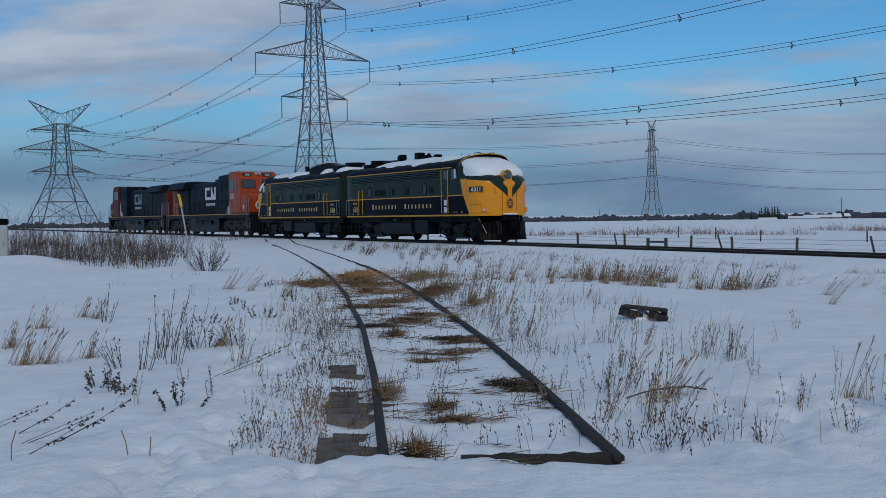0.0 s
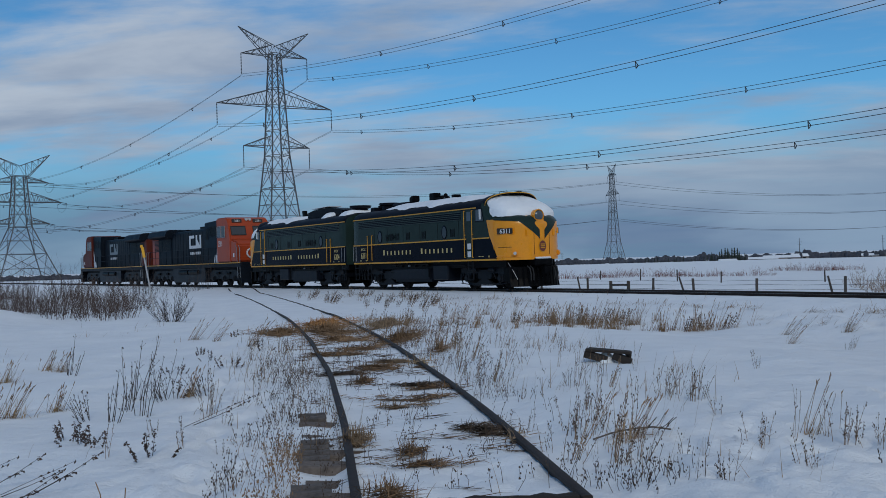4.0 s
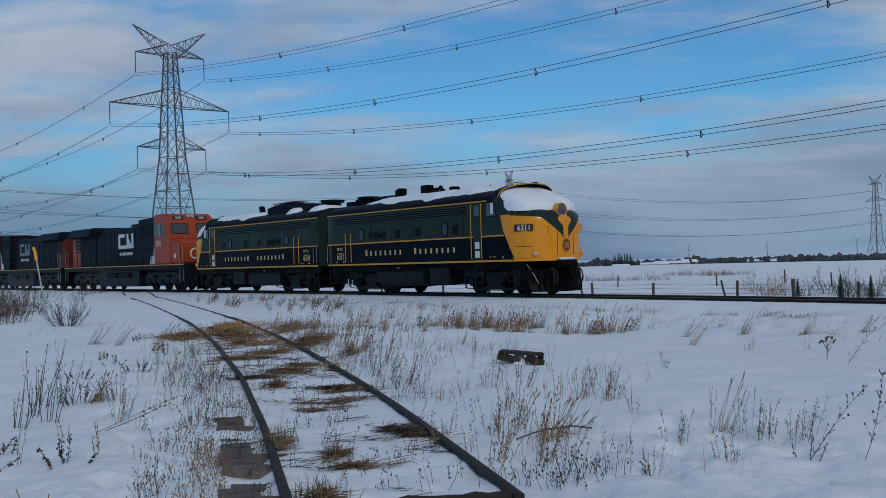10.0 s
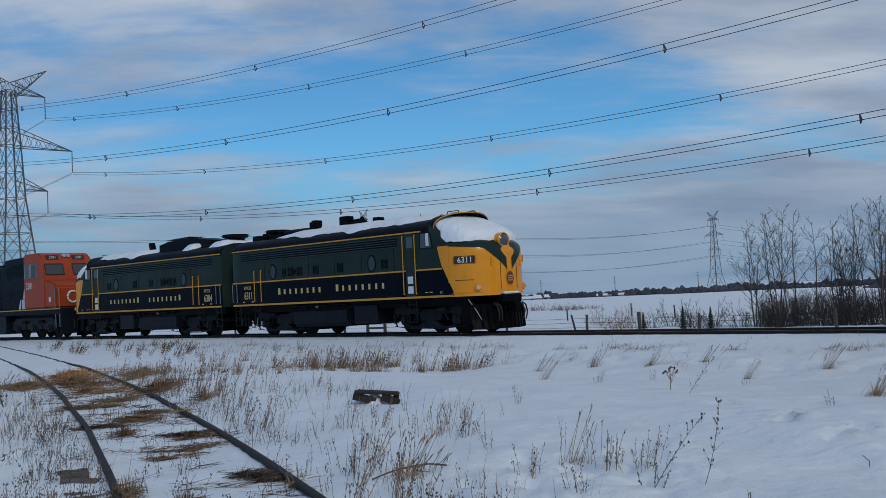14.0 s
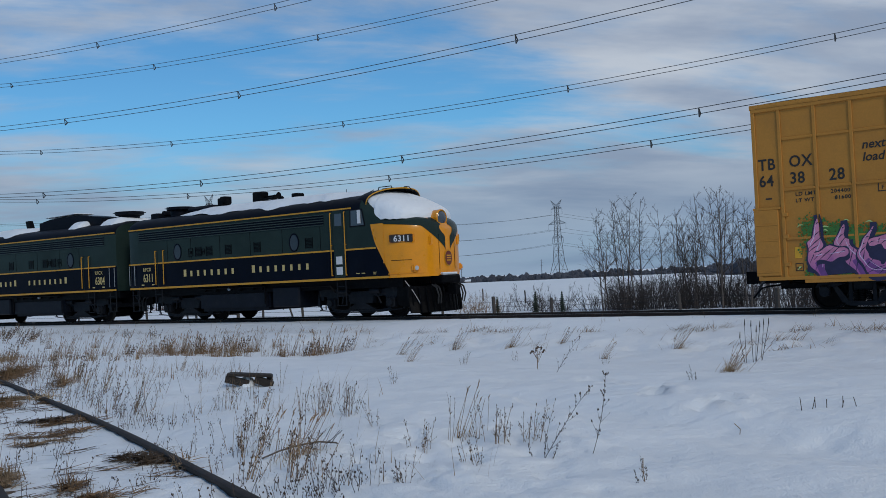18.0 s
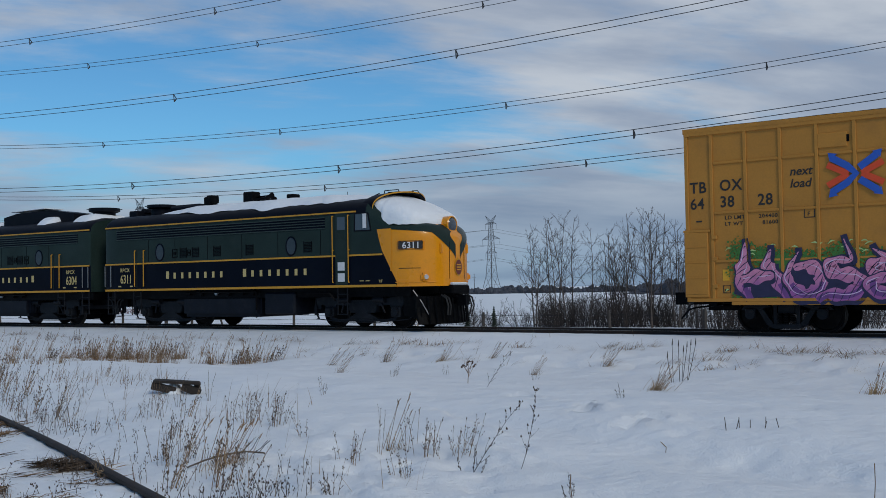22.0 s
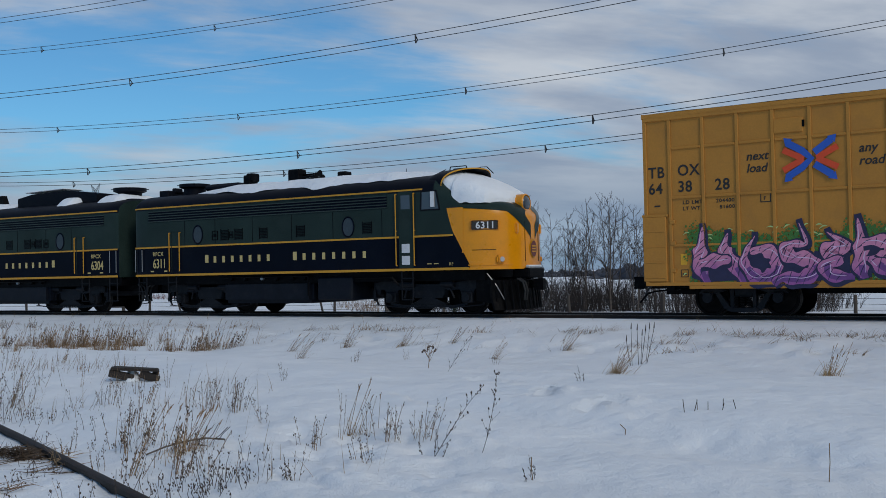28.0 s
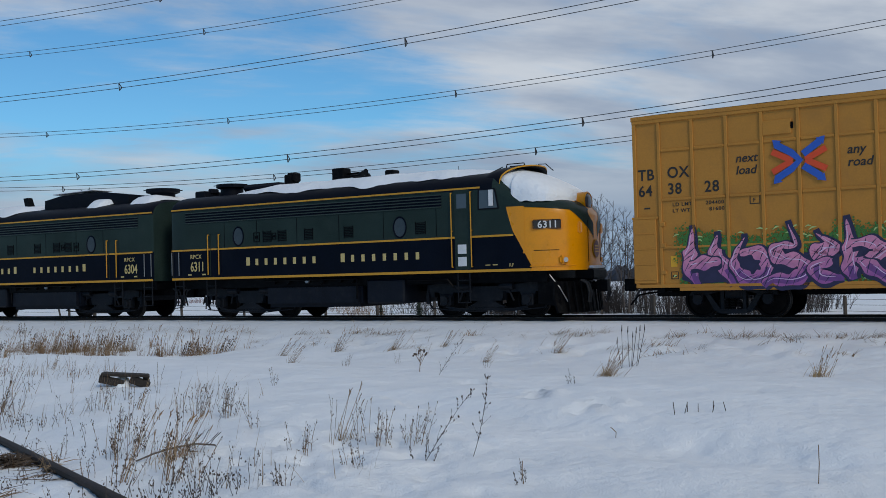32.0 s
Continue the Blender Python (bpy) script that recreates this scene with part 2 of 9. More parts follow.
RAIL = material("weathered_rail_steel", (0.030, 0.023, 0.020), 0.65, 0.15, 0.3, 45, 3, 0.2, (0.075, 0.04, 0.024), 0.5, gloss=0.2)
WHITE = material("dull_white_paint", (0.66, 0.67, 0.68), 0.5, 0, 0.08, 30, 2, 0.03, (0.3, 0.29, 0.27), 0.3)
GLASS = glass_material("dark_window_glass", (0.02, 0.025, 0.03))
DIM_GLASS = material("dusty_porthole_glass", (0.040, 0.056, 0.068), 0.2, 0, 0.2, 14, 2, 0.0, gloss=0.22)
PALE_GLASS = glass_material("pale_reflecting_glass", (0.050, 0.068, 0.088), 0.08)
LENS = glass_material("clear_lamp_lens", (0.45, 0.46, 0.46), 0.15)
STEEL = material("bare_grey_steel", (0.28, 0.29, 0.30), 0.45, 0.8, 0.15, 40, 3, 0.05)
GALV = material("galvanised_lattice_steel", (0.10, 0.107, 0.115), 0.6, 0.3, 0.15, 20, 1, 0.0)
WIRE = material("dark_aluminium_cable", (0.035, 0.038, 0.043), 0.55, 0.4, 0.1, 5, 1, 0.0)
TIMBER = material("grey_weathered_tie_wood", (0.14, 0.115, 0.098), 0.85, 0, 0.4, 28, 3, 0.6, (0.045, 0.035, 0.028), 0.6, per_piece=0.25)
BARE_TIE = material("bleached_bare_tie_wood", (0.105, 0.090, 0.080), 0.85, 0, 0.5, 34, 5, 0.9, (0.028, 0.022, 0.019), 0.8, per_piece=0.25)
DARK_TIMBER = material("dark_creosoted_timber", (0.020, 0.015, 0.012), 0.85, 0, 0.35, 25, 4, 0.4, (0.05, 0.04, 0.03), 0.4, per_piece=0.25)
POST = material("weathered_fence_post_wood", (0.060, 0.052, 0.046), 0.85, 0, 0.3, 25, 3, 0.3, per_piece=0.3)
STRAW = material("dry_straw_grass", (0.36, 0.245, 0.125), 0.8, 0, 0.2, 8, 2, 0.0, per_piece=0.35)
RUSSET = material("matted_russet_dead_grass", (0.215, 0.130, 0.066), 0.85, 0, 0.25, 8, 2, 0.0, per_piece=0.45)
ORANGE_GRASS = material("orange_brown_dead_grass", (0.36, 0.175, 0.058), 0.85, 0, 0.25, 8, 2, 0.0, per_piece=0.45)
DULL_STRAW = material("dull_buff_dead_grass", (0.26, 0.18, 0.105), 0.85, 0, 0.25, 8, 2, 0.0, per_piece=0.45)
SOIL = material("dark_rotted_thatch", (0.075, 0.050, 0.032), 0.95, 0, 0.4, 30, 3, 0.6, (0.12, 0.08, 0.045), 0.6, per_piece=0.3)
STALK = material("brown_weed_stalk", (0.215, 0.135, 0.075), 0.85, 0, 0.2, 8, 2, 0.0, per_piece=0.4)
SEED = material("dark_dried_seed_head", (0.068, 0.048, 0.036), 0.9, 0, 0.2, 8, 2, 0.0, per_piece=0.5)
BARK = material("grey_brown_bark", (0.095, 0.08, 0.07), 0.85, 0, 0.3, 18, 2, 0.3, per_piece=0.3)
TWIG = material("bare_winter_twig", (0.045, 0.036, 0.033), 0.85, 0, 0.2, 8, 2, 0.0, per_piece=0.35)
SPRUCE = material("dark_spruce_needles", (0.020, 0.032, 0.022), 0.85, 0, 0.3, 4, 1, 0.0, per_piece=0.35)
# the far woods' bluish grey has the distance haze mixed into it
FARWOOD = material("haze_tinted_leafless_woodland", (0.050, 0.055, 0.070), 0.95, 0, 0.3, 0.5, 0.05, 0.0, per_piece=0.4)
RUBBER = material("black_rubber_hose", (0.015, 0.015, 0.015), 0.7, 0, 0.1, 30, 3, 0.05)
BOXCAR = material("boxcar_ochre_yellow_paint", (0.485, 0.212, 0.036), 0.6, 0, 0.10, 22, 0.8, 0.06, (0.30, 0.14, 0.04), 0.4, gloss=0.3)
BOX_TEXT = material("black_stencil_paint", (0.02, 0.018, 0.016), 0.6, 0, 0.1, 30, 3, 0.0)
SIGN_YELLOW = material("sun_yellow_marker_paint", (0.75, 0.38, 0.02), 0.5, 0, 0.08, 25, 3, 0.02)
SHED_GREY = material("pale_grey_sheet_metal", (0.42, 0.43, 0.44), 0.55, 0.2, 0.1, 20, 2, 0.04, (0.25, 0.22, 0.2), 0.3)
BARN = material("weathered_farm_wall", (0.20, 0.18, 0.17), 0.8, 0, 0.2, 3, 0.4, 0.05)
MAROON = material("maroon_emblem_enamel", (0.14, 0.025, 0.018), 0.45, 0, 0.1, 25, 3, 0.0)
# lighter than the body green: the ribs' highlights are in this colour
GRILLE = material("highlit_olive_grille", (0.030, 0.046, 0.041), 0.45, 0.0, 0.2, 30, 1.5, 0.03, gloss=0.2)
SPRAY = {k: material(k + "_spray_paint", c, 0.5, 0, 0.24, 9, 2.6, 0.0) for k, c in (
    ("mauve", (0.50, 0.17, 0.36)), ("violet", (0.17, 0.055, 0.22)), ("midnight", (0.020, 0.018, 0.060)),
    ("leaf", (0.05, 0.17, 0.025)), ("lime", (0.42, 0.56, 0.20)), ("pale", (0.70, 0.50, 0.68)))}
def faded_spray(name, high, low, z0, z1):
    """Spray paint that fades from one colour into another up the letters, with a cloudy edge."""
    m = material(name, high, 0.5, 0, 0.2, 9, 2.6, 0.0)
    nt = m.node_tree
    n, l = nt.nodes.new, nt.links.new
    bsdf = nt.nodes["Principled BSDF"]
    co, sep, cloud = n("ShaderNodeTexCoord"), n("ShaderNodeSeparateXYZ"), n("ShaderNodeTexNoise")
    cloud.inputs["Scale"].default_value, cloud.inputs["Detail"].default_value = 3.0, 3
    l(co.outputs["Object"], sep.inputs[0]); l(co.outputs["Object"], cloud.inputs["Vector"])
    add = n("ShaderNodeMath"); add.operation = "MULTIPLY_ADD"
    add.inputs[1].default_value = 0.9
    l(cloud.outputs["Fac"], add.inputs[0]); l(sep.outputs["Z"], add.inputs[2])
    rng = n("ShaderNodeMapRange")
    rng.inputs["From Min"].default_value, rng.inputs["From Max"].default_value = z0 + 0.45, z1 + 0.45
    l(add.outputs[0], rng.inputs["Value"])
    mx = n("ShaderNodeMixRGB")
    mx.inputs["Color1"].default_value = (*low, 1)
    l(rng.outputs[0], mx.inputs["Fac"])
    l(bsdf.inputs["Base Color"].links[0].from_socket, mx.inputs["Color2"])
    l(mx.outputs[0], bsdf.inputs["Base Color"])
    return m


SPRAY["mauve"] = faded_spray("mauve_to_purple_spray_paint", (0.64, 0.235, 0.37), (0.34, 0.095, 0.31), 0.95, 1.55)
BLUE_MARK = material("bright_blue_marking", (0.02, 0.10, 0.46), 0.5, 0, 0.08, 20, 2, 0.0)
RED_MARK = material("bright_red_marking", (0.72, 0.070, 0.014), 0.5, 0, 0.08, 20, 2, 0.0)


# ---- mesh tools ----
def to_mesh(name, bm, mats, smooth=False):
    me = bpy.data.meshes.new(name)
    bmesh.ops.recalc_face_normals(bm, faces=bm.faces)
    bm.to_mesh(me)
    bm.free()
    for m in (mats if isinstance(mats, (list, tuple)) else [mats]):
        me.materials.append(m)
    if smooth:
        me.polygons.foreach_set("use_smooth", [True] * len(me.polygons))
        me.set_sharp_from_angle(angle=radians(38))
    return me


def part(name, bm, mats, parent=None, label="", smooth=False, at=None):
    ob = new(name, to_mesh(name, bm, mats, smooth))
    if parent:
        ob.parent = parent
    if at:
        ob.matrix_basis = at
    return tagged(ob, label)


def thing(name, label, category, group="", m=None, kind=""):
    ob = new(name)
    ob.empty_display_size = 0.2
    if m:
        ob.matrix_basis = m
    return tagged(ob, label, category, group, kind)


def box(bm, x0, x1, y0, y1, z0, z1, m=None, mi=0):
    vs = [bm.verts.new(Vector(p) if m is None else m @ Vector(p)) for p in
          ((x0, y0, z0), (x1, y0, z0), (x1, y1, z0), (x0, y1, z0), (x0, y0, z1), (x1, y0, z1), (x1, y1, z1), (x0, y1, z1))]
    for f in ((0, 3, 2, 1), (4, 5, 6, 7), (0, 1, 5, 4), (1, 2, 6, 5), (2, 3, 7, 6), (3, 0, 4, 7)):
        bm.faces.new([vs[i] for i in f]).material_index = mi
    return vs


def bevelled(bm, x0, x1, y0, y1, z0, z1, r=0.01, seg=1):
    b2 = bmesh.new()
    box(b2, x0, x1, y0, y1, z0, z1)
    bmesh.ops.bevel(b2, geom=list(b2.edges), offset=r, segments=seg, affect="EDGES")
    join(bm, b2)


def join(bm, b2):
    me = bpy.data.meshes.new("tmp")
    b2.to_mesh(me)
    b2.free()
    bm.from_mesh(me)
    bpy.data.meshes.remove(me)


def rod(bm, p0, p1, r0, r1=None, n=6, caps=True, mi=0):
    r1 = r0 if r1 is None else r1
    p0, p1 = Vector(p0), Vector(p1)
    d = p1 - p0
    if d.length < 1e-6:
        return
    q = d.to_track_quat("Z", "Y").to_matrix()
    ring = lambda p, r: [bm.verts.new(p + q @ Vector((r * math.cos(2 * math.pi * i / n), r * math.sin(2 * math.pi * i / n), 0))) for i in range(n)]
    a, b = ring(p0, r0), ring(p1, r1)
    for i in range(n):
        bm.faces.new((a[i], a[(i + 1) % n], b[(i + 1) % n], b[i])).material_index = mi
    if caps:
        bm.faces.new(a[::-1]).material_index = mi
        bm.faces.new(b).material_index = mi


def pipe(bm, pts, r, n=6):
    for a, b in zip(pts, pts[1:]):
        rod(bm, a, b, r, r, n)


def prism(bm, outline, y0, y1, mi=0):
    """A flat outline of (x, z) points, thick from y0 to y1."""
    a = [bm.verts.new((x, y0, z)) for x, z in outline]
    b = [bm.verts.new((x, y1, z)) for x, z in outline]
    k = len(outline)
    for i in range(k):
        bm.faces.new((a[i], a[(i + 1) % k], b[(i + 1) % k], b[i])).material_index = mi
    bm.faces.new(a[::-1]).material_index = mi
    bm.faces.new(b).material_index = mi


def loft(bm, rings, caps=True, closed=True, mat_of=None):
    rows = [[bm.verts.new(p) for p in r] for r in rings]
    k = len(rows[0])
    for a, b in zip(rows, rows[1:]):
        for i in range(k if closed else k - 1):
            q = (a[i], a[(i + 1) % k], b[(i + 1) % k], b[i])
            if len(set(v.co.to_tuple(5) for v in q)) < 3:
                continue
            try:
                f = bm.faces.new(q)
            except ValueError:
                continue
            if mat_of:
                f.material_index = mat_of(f.calc_center_median())
    if caps:
        for r in (rows[0][::-1], rows[-1]):
            try:
                f = bm.faces.new(r)
                if mat_of:
                    f.material_index = mat_of(f.calc_center_median())
            except ValueError:
                pass


def wheel_mesh(r, width=0.13, n=28):
    """A wheel on the y axis, flange inward (+y)."""
    bm = bmesh.new()
    prof = [(r * 0.30, -width / 2 - 0.03), (r * 0.42, -width / 2 + 0.01), (r * 0.82, -width / 2 + 0.035), (r * 0.86, -width / 2 - 0.005), (r * 0.985, -width / 2),
            (r, width / 2 - 0.035), (r + 0.028, width / 2 - 0.02), (r + 0.028, width / 2), (r * 0.80, width / 2), (r * 0.3, width / 2)]
    loft(bm, [[Vector((a * math.cos(2 * math.pi * i / n), y, a * math.sin(2 * math.pi * i / n))) for i in range(n)] for a, y in prof],
         mat_of=lambda c: 1 if abs(Vector((c.x, 0, c.z)).length - r * 0.99) < 0.02 else 0)
    return to_mesh("wheel", bm, [WHEEL, TREAD], True)


def lettering(text, size, mat, name="lettering", space=1.0, width=1.0, depth=0.002, bold=0.0):
    """Raised lettering in the built-in font, as a mesh in the xz plane facing -y, from its left end."""
    cu = bpy.data.curves.new("letters", "FONT")
    cu.body, cu.size, cu.extrude, cu.space_character = text, size, depth, space
    cu.resolution_u = 3
    cu.offset = bold * size
    tmp = bpy.data.objects.new("letters", cu)
    scene.collection.objects.link(tmp)
    dg = bpy.context.evaluated_depsgraph_get()
    me = bpy.data.meshes.new_from_object(tmp.evaluated_get(dg))
    bpy.data.objects.remove(tmp)
    me.transform(Matrix.Rotation(radians(90), 4, "X") @ Matrix.Diagonal((width, 1, 1, 1)))
    me.materials.clear()
    me.materials.append(mat)
    return me


def letters_on(parent, text, x, y, z, size, mat, name="lettering", space=1.0, width=1.0, turn=0, centre=False, label="", bold=0.0):
    me = lettering(text, size, mat, name, space, width, bold=bold)
    if centre:
        xs = [v.co.x for v in me.vertices]
        me.transform(Matrix.Translation((-(min(xs) + max(xs)) / 2, 0, 0)))
    ob = new(name, me)
    ob.parent = parent
    ob.matrix_basis = pose(x, y, z, 0, 0, turn)
    return tagged(ob, label)


# ---- the lie of the land ----
ARC_A, ARC_D, ARC_K, ARC_S, ARC_END = 0.61140, 25.829, -1.29054e-3, -14.175, -55.0
U0, M0 = Vector((math.sin(ARC_A), -math.cos(ARC_A), 0)), Vector((math.cos(ARC_A), math.sin(ARC_A), 0))


def along(s, w=0.0, z=0.0):
    """The point s metres along the main track, w metres beyond the near side of a car, z over the rail heads."""
    th = ARC_K * (max(s, ARC_END) - ARC_S)
    u, m = U0 * math.cos(th) + M0 * math.sin(th), M0 * math.cos(th) - U0 * math.sin(th)
    p = U0 * (ARC_S + math.sin(th) / ARC_K) + M0 * (ARC_D + (1 - math.cos(th)) / ARC_K)
    if s < ARC_END:
        p = p + u * (s - ARC_END)
    return p + m * w + Vector((0, 0, z))


def heading(s):
    th = ARC_K * (max(s, ARC_END) - ARC_S)
    return math.degrees(ARC_A + th) - 90


CENTRE = 1.60           # the track's middle, beyond the near side
_TURN = U0 * (ARC_S) + M0 * (ARC_D + 1 / ARC_K)


def track_sw(x, y):
    """s and w of a place on the ground."""
    p = Vector((x, y, 0)) - _TURN
    r = -1 / ARC_K
    th = -math.atan2(p.dot(U0), p.dot(M0))
    s = ARC_S + th / ARC_K
    w = p.length - r
    if s < ARC_END:
        o = along(ARC_END)
        th = ARC_K * (ARC_END - ARC_S)
        u, m = U0 * math.cos(th) + M0 * math.sin(th), M0 * math.cos(th) - U0 * math.sin(th)
        d = Vector((x, y, 0)) - o
        s, w = ARC_END + d.dot(u), d.dot(m)
    return s, w


def lerp(a, b, t):
    t = min(1.0, max(0.0, t))
    return a + (b - a) * t


def soft(t):
    t = min(1.0, max(0.0, t))
    return t * t * (3 - 2 * t)


# the siding's left rail: x over y
def siding_x(y):
    return 0.6475 + -0.16751 * y + -0.003312 * y * y + 1.8379e-05 * y ** 3


def siding_dir(y):
    return Vector((siding_x(y + 0.05) - siding_x(y - 0.05), 0.1, 0)).normalized()


FOOTPRINTS = ((5.56, 11.75), (5.70, 12.6), (5.34, 10.20), (5.58, 10.55), (5.30, 9.15), (5.62, 9.3), (5.49, 8.5), (5.58, 7.5), (5.34, 7.38), (5.75, 6.62), (5.74, 6.15))


def ground_z(x, y):
    s, w = track_sw(x, y)
    c = w - CENTRE
    r = math.hypot(x, y)
    z = -0.31
    # the field beyond the main track lies a little lower and swells gently
    z = lerp(z, -0.42, soft((c - 2.0) / 3.5))
    z = lerp(z, -1.0 + 0.5 * noise.noise((x * 0.012, y * 0.012, 3)), soft((c - 30) / 120)) if c > 30 else z
    # the trackbed
    bed = -0.085 - 0.012 * abs(c) + 0.012 * noise.noise((x * 2.2, y * 2.2, 3))
    z = lerp(bed, z, soft((abs(c) - 1.75) / 2.2))
    # the dip between the near snow and the track on the side away from the siding
    if c < 0:
        z -= 0.30 * soft((s + 34) / 14) * math.exp(-((c + 8.5) / 3.2) ** 2)
        z += 0.20 * soft((s + 30) / 14) * math.exp(-((c + 17.5) / 5.0) ** 2)
    # drifts
    near = soft((-c - 2.2) / 3.0) if c < 0 else soft((c - 4) / 5)
    z += near * (0.10 * noise.noise((x * 0.23, y * 0.23, 0)) + 0.045 * noise.noise((x * 0.8, y * 0.8, 7)) + 0.020 * noise.noise((x * 2.6, y * 2.6, 5)) + (0.011 * noise.noise((x * 6.3, y * 6.3, 8)) if r < 45 else 0.0))
    if -7.4 < c < -3.3 and r < 60:
        k = soft((c + 7.4) / 1.4) * soft((-3.3 - c) / 0.5)
        z += k * (0.075 * noise.noise((x * 1.7, y * 1.5, 21)) - 0.13 * max(0.0, noise.noise((x * 2.9, y * 2.3, 23)) - 0.1) + 0.10 * max(0.0, noise.noise((x * 4.6, y * 3.6, 27)) - 0.15))
    if r > 150:
        z = lerp(z, -6.0, soft((r - 150) / 1000))
    if r < 90:
        # the siding's bed, blown clear, with a snowbank across its end
        if 2 < y < 62:
            e = x - siding_x(y) - 0.72
            bedz = -0.268 + 0.035 * noise.noise((x * 1.3, y * 1.3, 2)) + 0.02 * noise.noise((x * 4, y * 4, 4))
            bedz -= 0.075 * soft((-e - 0.76) / 0.08) * soft((11.3 - y) / 0.6) * (0.7 + 0.6 * noise.noise((x * 3, y * 3, 6)))
            z = lerp(bedz, z, soft((abs(e) - 0.95 - 0.3 * (e < 0)) / 0.9))
            z = lerp(-0.16 + 0.02 * noise.noise((x * 2, y * 2, 1)), z, max(soft((y - 6.55) / 0.55), soft((abs(e) - 2.5) / 3)))
        # a bank on the far left
        z += 0.42 * soft((-x - 7.5 - 0.25 * y) / 3.0) * soft((44 - y) / 10) * (0.75 + 0.5 * noise.noise((x * 0.3, y * 0.3, 9)))
        # a path trodden beside the siding, and rough snow about its end
        e = x - siding_x(y) + 1.35
        tread = max(0.0, 1 - (e / 0.75) ** 2) if 3 < y < 42 else 0.0
        mess = math.exp(-((x - 2.4) / 1.3) ** 2 - ((y - 8.6) / 1.9) ** 2) + 0.8 * math.exp(-((x + 1.2) / 1.6) ** 2 - ((y - 6.6) / 1.6) ** 2)
        k = max(tread, mess)
        if k > 0.03:
            z += k * (0.08 * noise.noise((x * 2.4, y * 2.0, 12)) - 0.19 * max(0.0, noise.noise((x * 4.3, y * 3.4, 14)) - 0.08) + 0.05 * noise.noise((x * 8, y * 7, 15)))
        # single deep footprints across the smooth snow
        for k, (fx, fy) in enumerate(FOOTPRINTS):
            if abs(x - fx) < 0.7 and abs(y - fy) < 0.7:
                d = math.hypot((x - fx) / (0.12 + 0.02 * (k % 3)), (y - fy) / (0.13 + 0.02 * (k % 2)))
                d *= 1 + 0.35 * noise.noise((x * 6, y * 6, k))
                z += (0.45 if fy < 9 else 1.2) * (-0.075) * math.exp(-d ** 4) + (0.4 if fy < 9 else 1.9) * 0.022 * math.exp(-((d - 1.5) / 0.35) ** 2) * (1 if x > fx else 0.35)
        # a soft drift edge beside them
        if 4 < x < 7 and 5 < y < 13:
            edge = x - (4.85 + 0.30 * (9.9 - y)) - 0.12 * noise.noise((y * 1.3, 2, 5))
            z -= 0.09 * soft((0.25 - edge) / 0.7) * soft((edge + 1.6) / 1.2) * soft((y - 5.5) / 1.5) * soft((12.5 - y) / 2)
    return z


# ---- the setting: ground and tracks ----
def build_ground():
    radii = [0.0]
    r = 0.6
    while r < 4200:
        radii.append(r)
        r += max(0.08, 0.0115 * r) if r < 60 else 0.09 * r
    # finer sectors towards the view
    angles, a = [], -180.0
    while a < 180:
        angles.append(a)
        a += 0.36 if -40 < a < 52 else 4.0
    verts, faces = [(0, 0, ground_z(0, 0))], []
    for r in radii[1:]:
        for a in angles:
            x, y = r * math.sin(radians(a)), r * math.cos(radians(a))
            verts.append((x, y, ground_z(x, y) if r < 1150 else -6.0))
    k = len(angles)
    for j in range(k):
        faces.append((0, 1 + (j + 1) % k, 1 + j))
    for i in range(len(radii) - 2):
        a0, b0 = 1 + i * k, 1 + (i + 1) * k
        for j in range(k):
            j2 = (j + 1) % k
            faces.append((a0 + j, a0 + j2, b0 + j2, b0 + j))
    me = bpy.data.meshes.new("ground")
    me.from_pydata(verts, [], faces)
    me.polygons.foreach_set("use_smooth", [True] * len(me.polygons))
    me.materials.append(SNOW)
    tagged(new("ground", me), "wind-packed snow over flat prairie with low drifts", "ground", kind="structure")


def rail_ring(p, side, up=0.0, h=0.165):
    prof = ((-0.065, -h), (0.065, -h), (0.065, -h + 0.014), (0.012, -h + 0.035), (0.010, -0.045), (0.036, -0.036), (0.036, -0.006), (0.028, 0),
            (-0.028, 0), (-0.036, -0.006), (-0.036, -0.036), (-0.010, -0.045), (-0.012, -h + 0.035), (-0.065, -h + 0.014))
    return [p + side * a + Vector((0, 0, b + up)) for a, b in prof]


def build_rail(name, points, label, mats, parent):
    bm = bmesh.new()
    rings = []
    for i, p in enumerate(points):
        d = (points[min(i + 1, len(points) - 1)] - points[max(i - 1, 0)])
        side = Vector((d.y, -d.x, 0)).normalized()
        rings.append(rail_ring(p, side))
    loft(bm, rings, mat_of=lambda c: 0)
    return part(name, bm, mats, parent, label, True)


def build_main_track():
    t = thing("main_track", "main railway track with dark rails half buried in snow", "railway track", kind="structure")
    for w in (-0.7535, 0.7535):
        build_rail("rail", [along(s, CENTRE + w) for s in np.arange(-230, 90, 3.0)], "dark worn running rail", [RAIL], t)
    # shiny running surface
    for w in (-0.7535, 0.7535):
        bm = bmesh.new()
        loft(bm, [[along(s, CENTRE + w - 0.024, 0.002), along(s, CENTRE + w + 0.024, 0.002), along(s, CENTRE + w + 0.024, -0.004), along(s, CENTRE + w - 0.024, -0.004)] for s in np.arange(-230, 90, 3.0)])
        part("running_surface", bm, TREAD, t, "polished steel running surface")


SIDING_END = 6.7


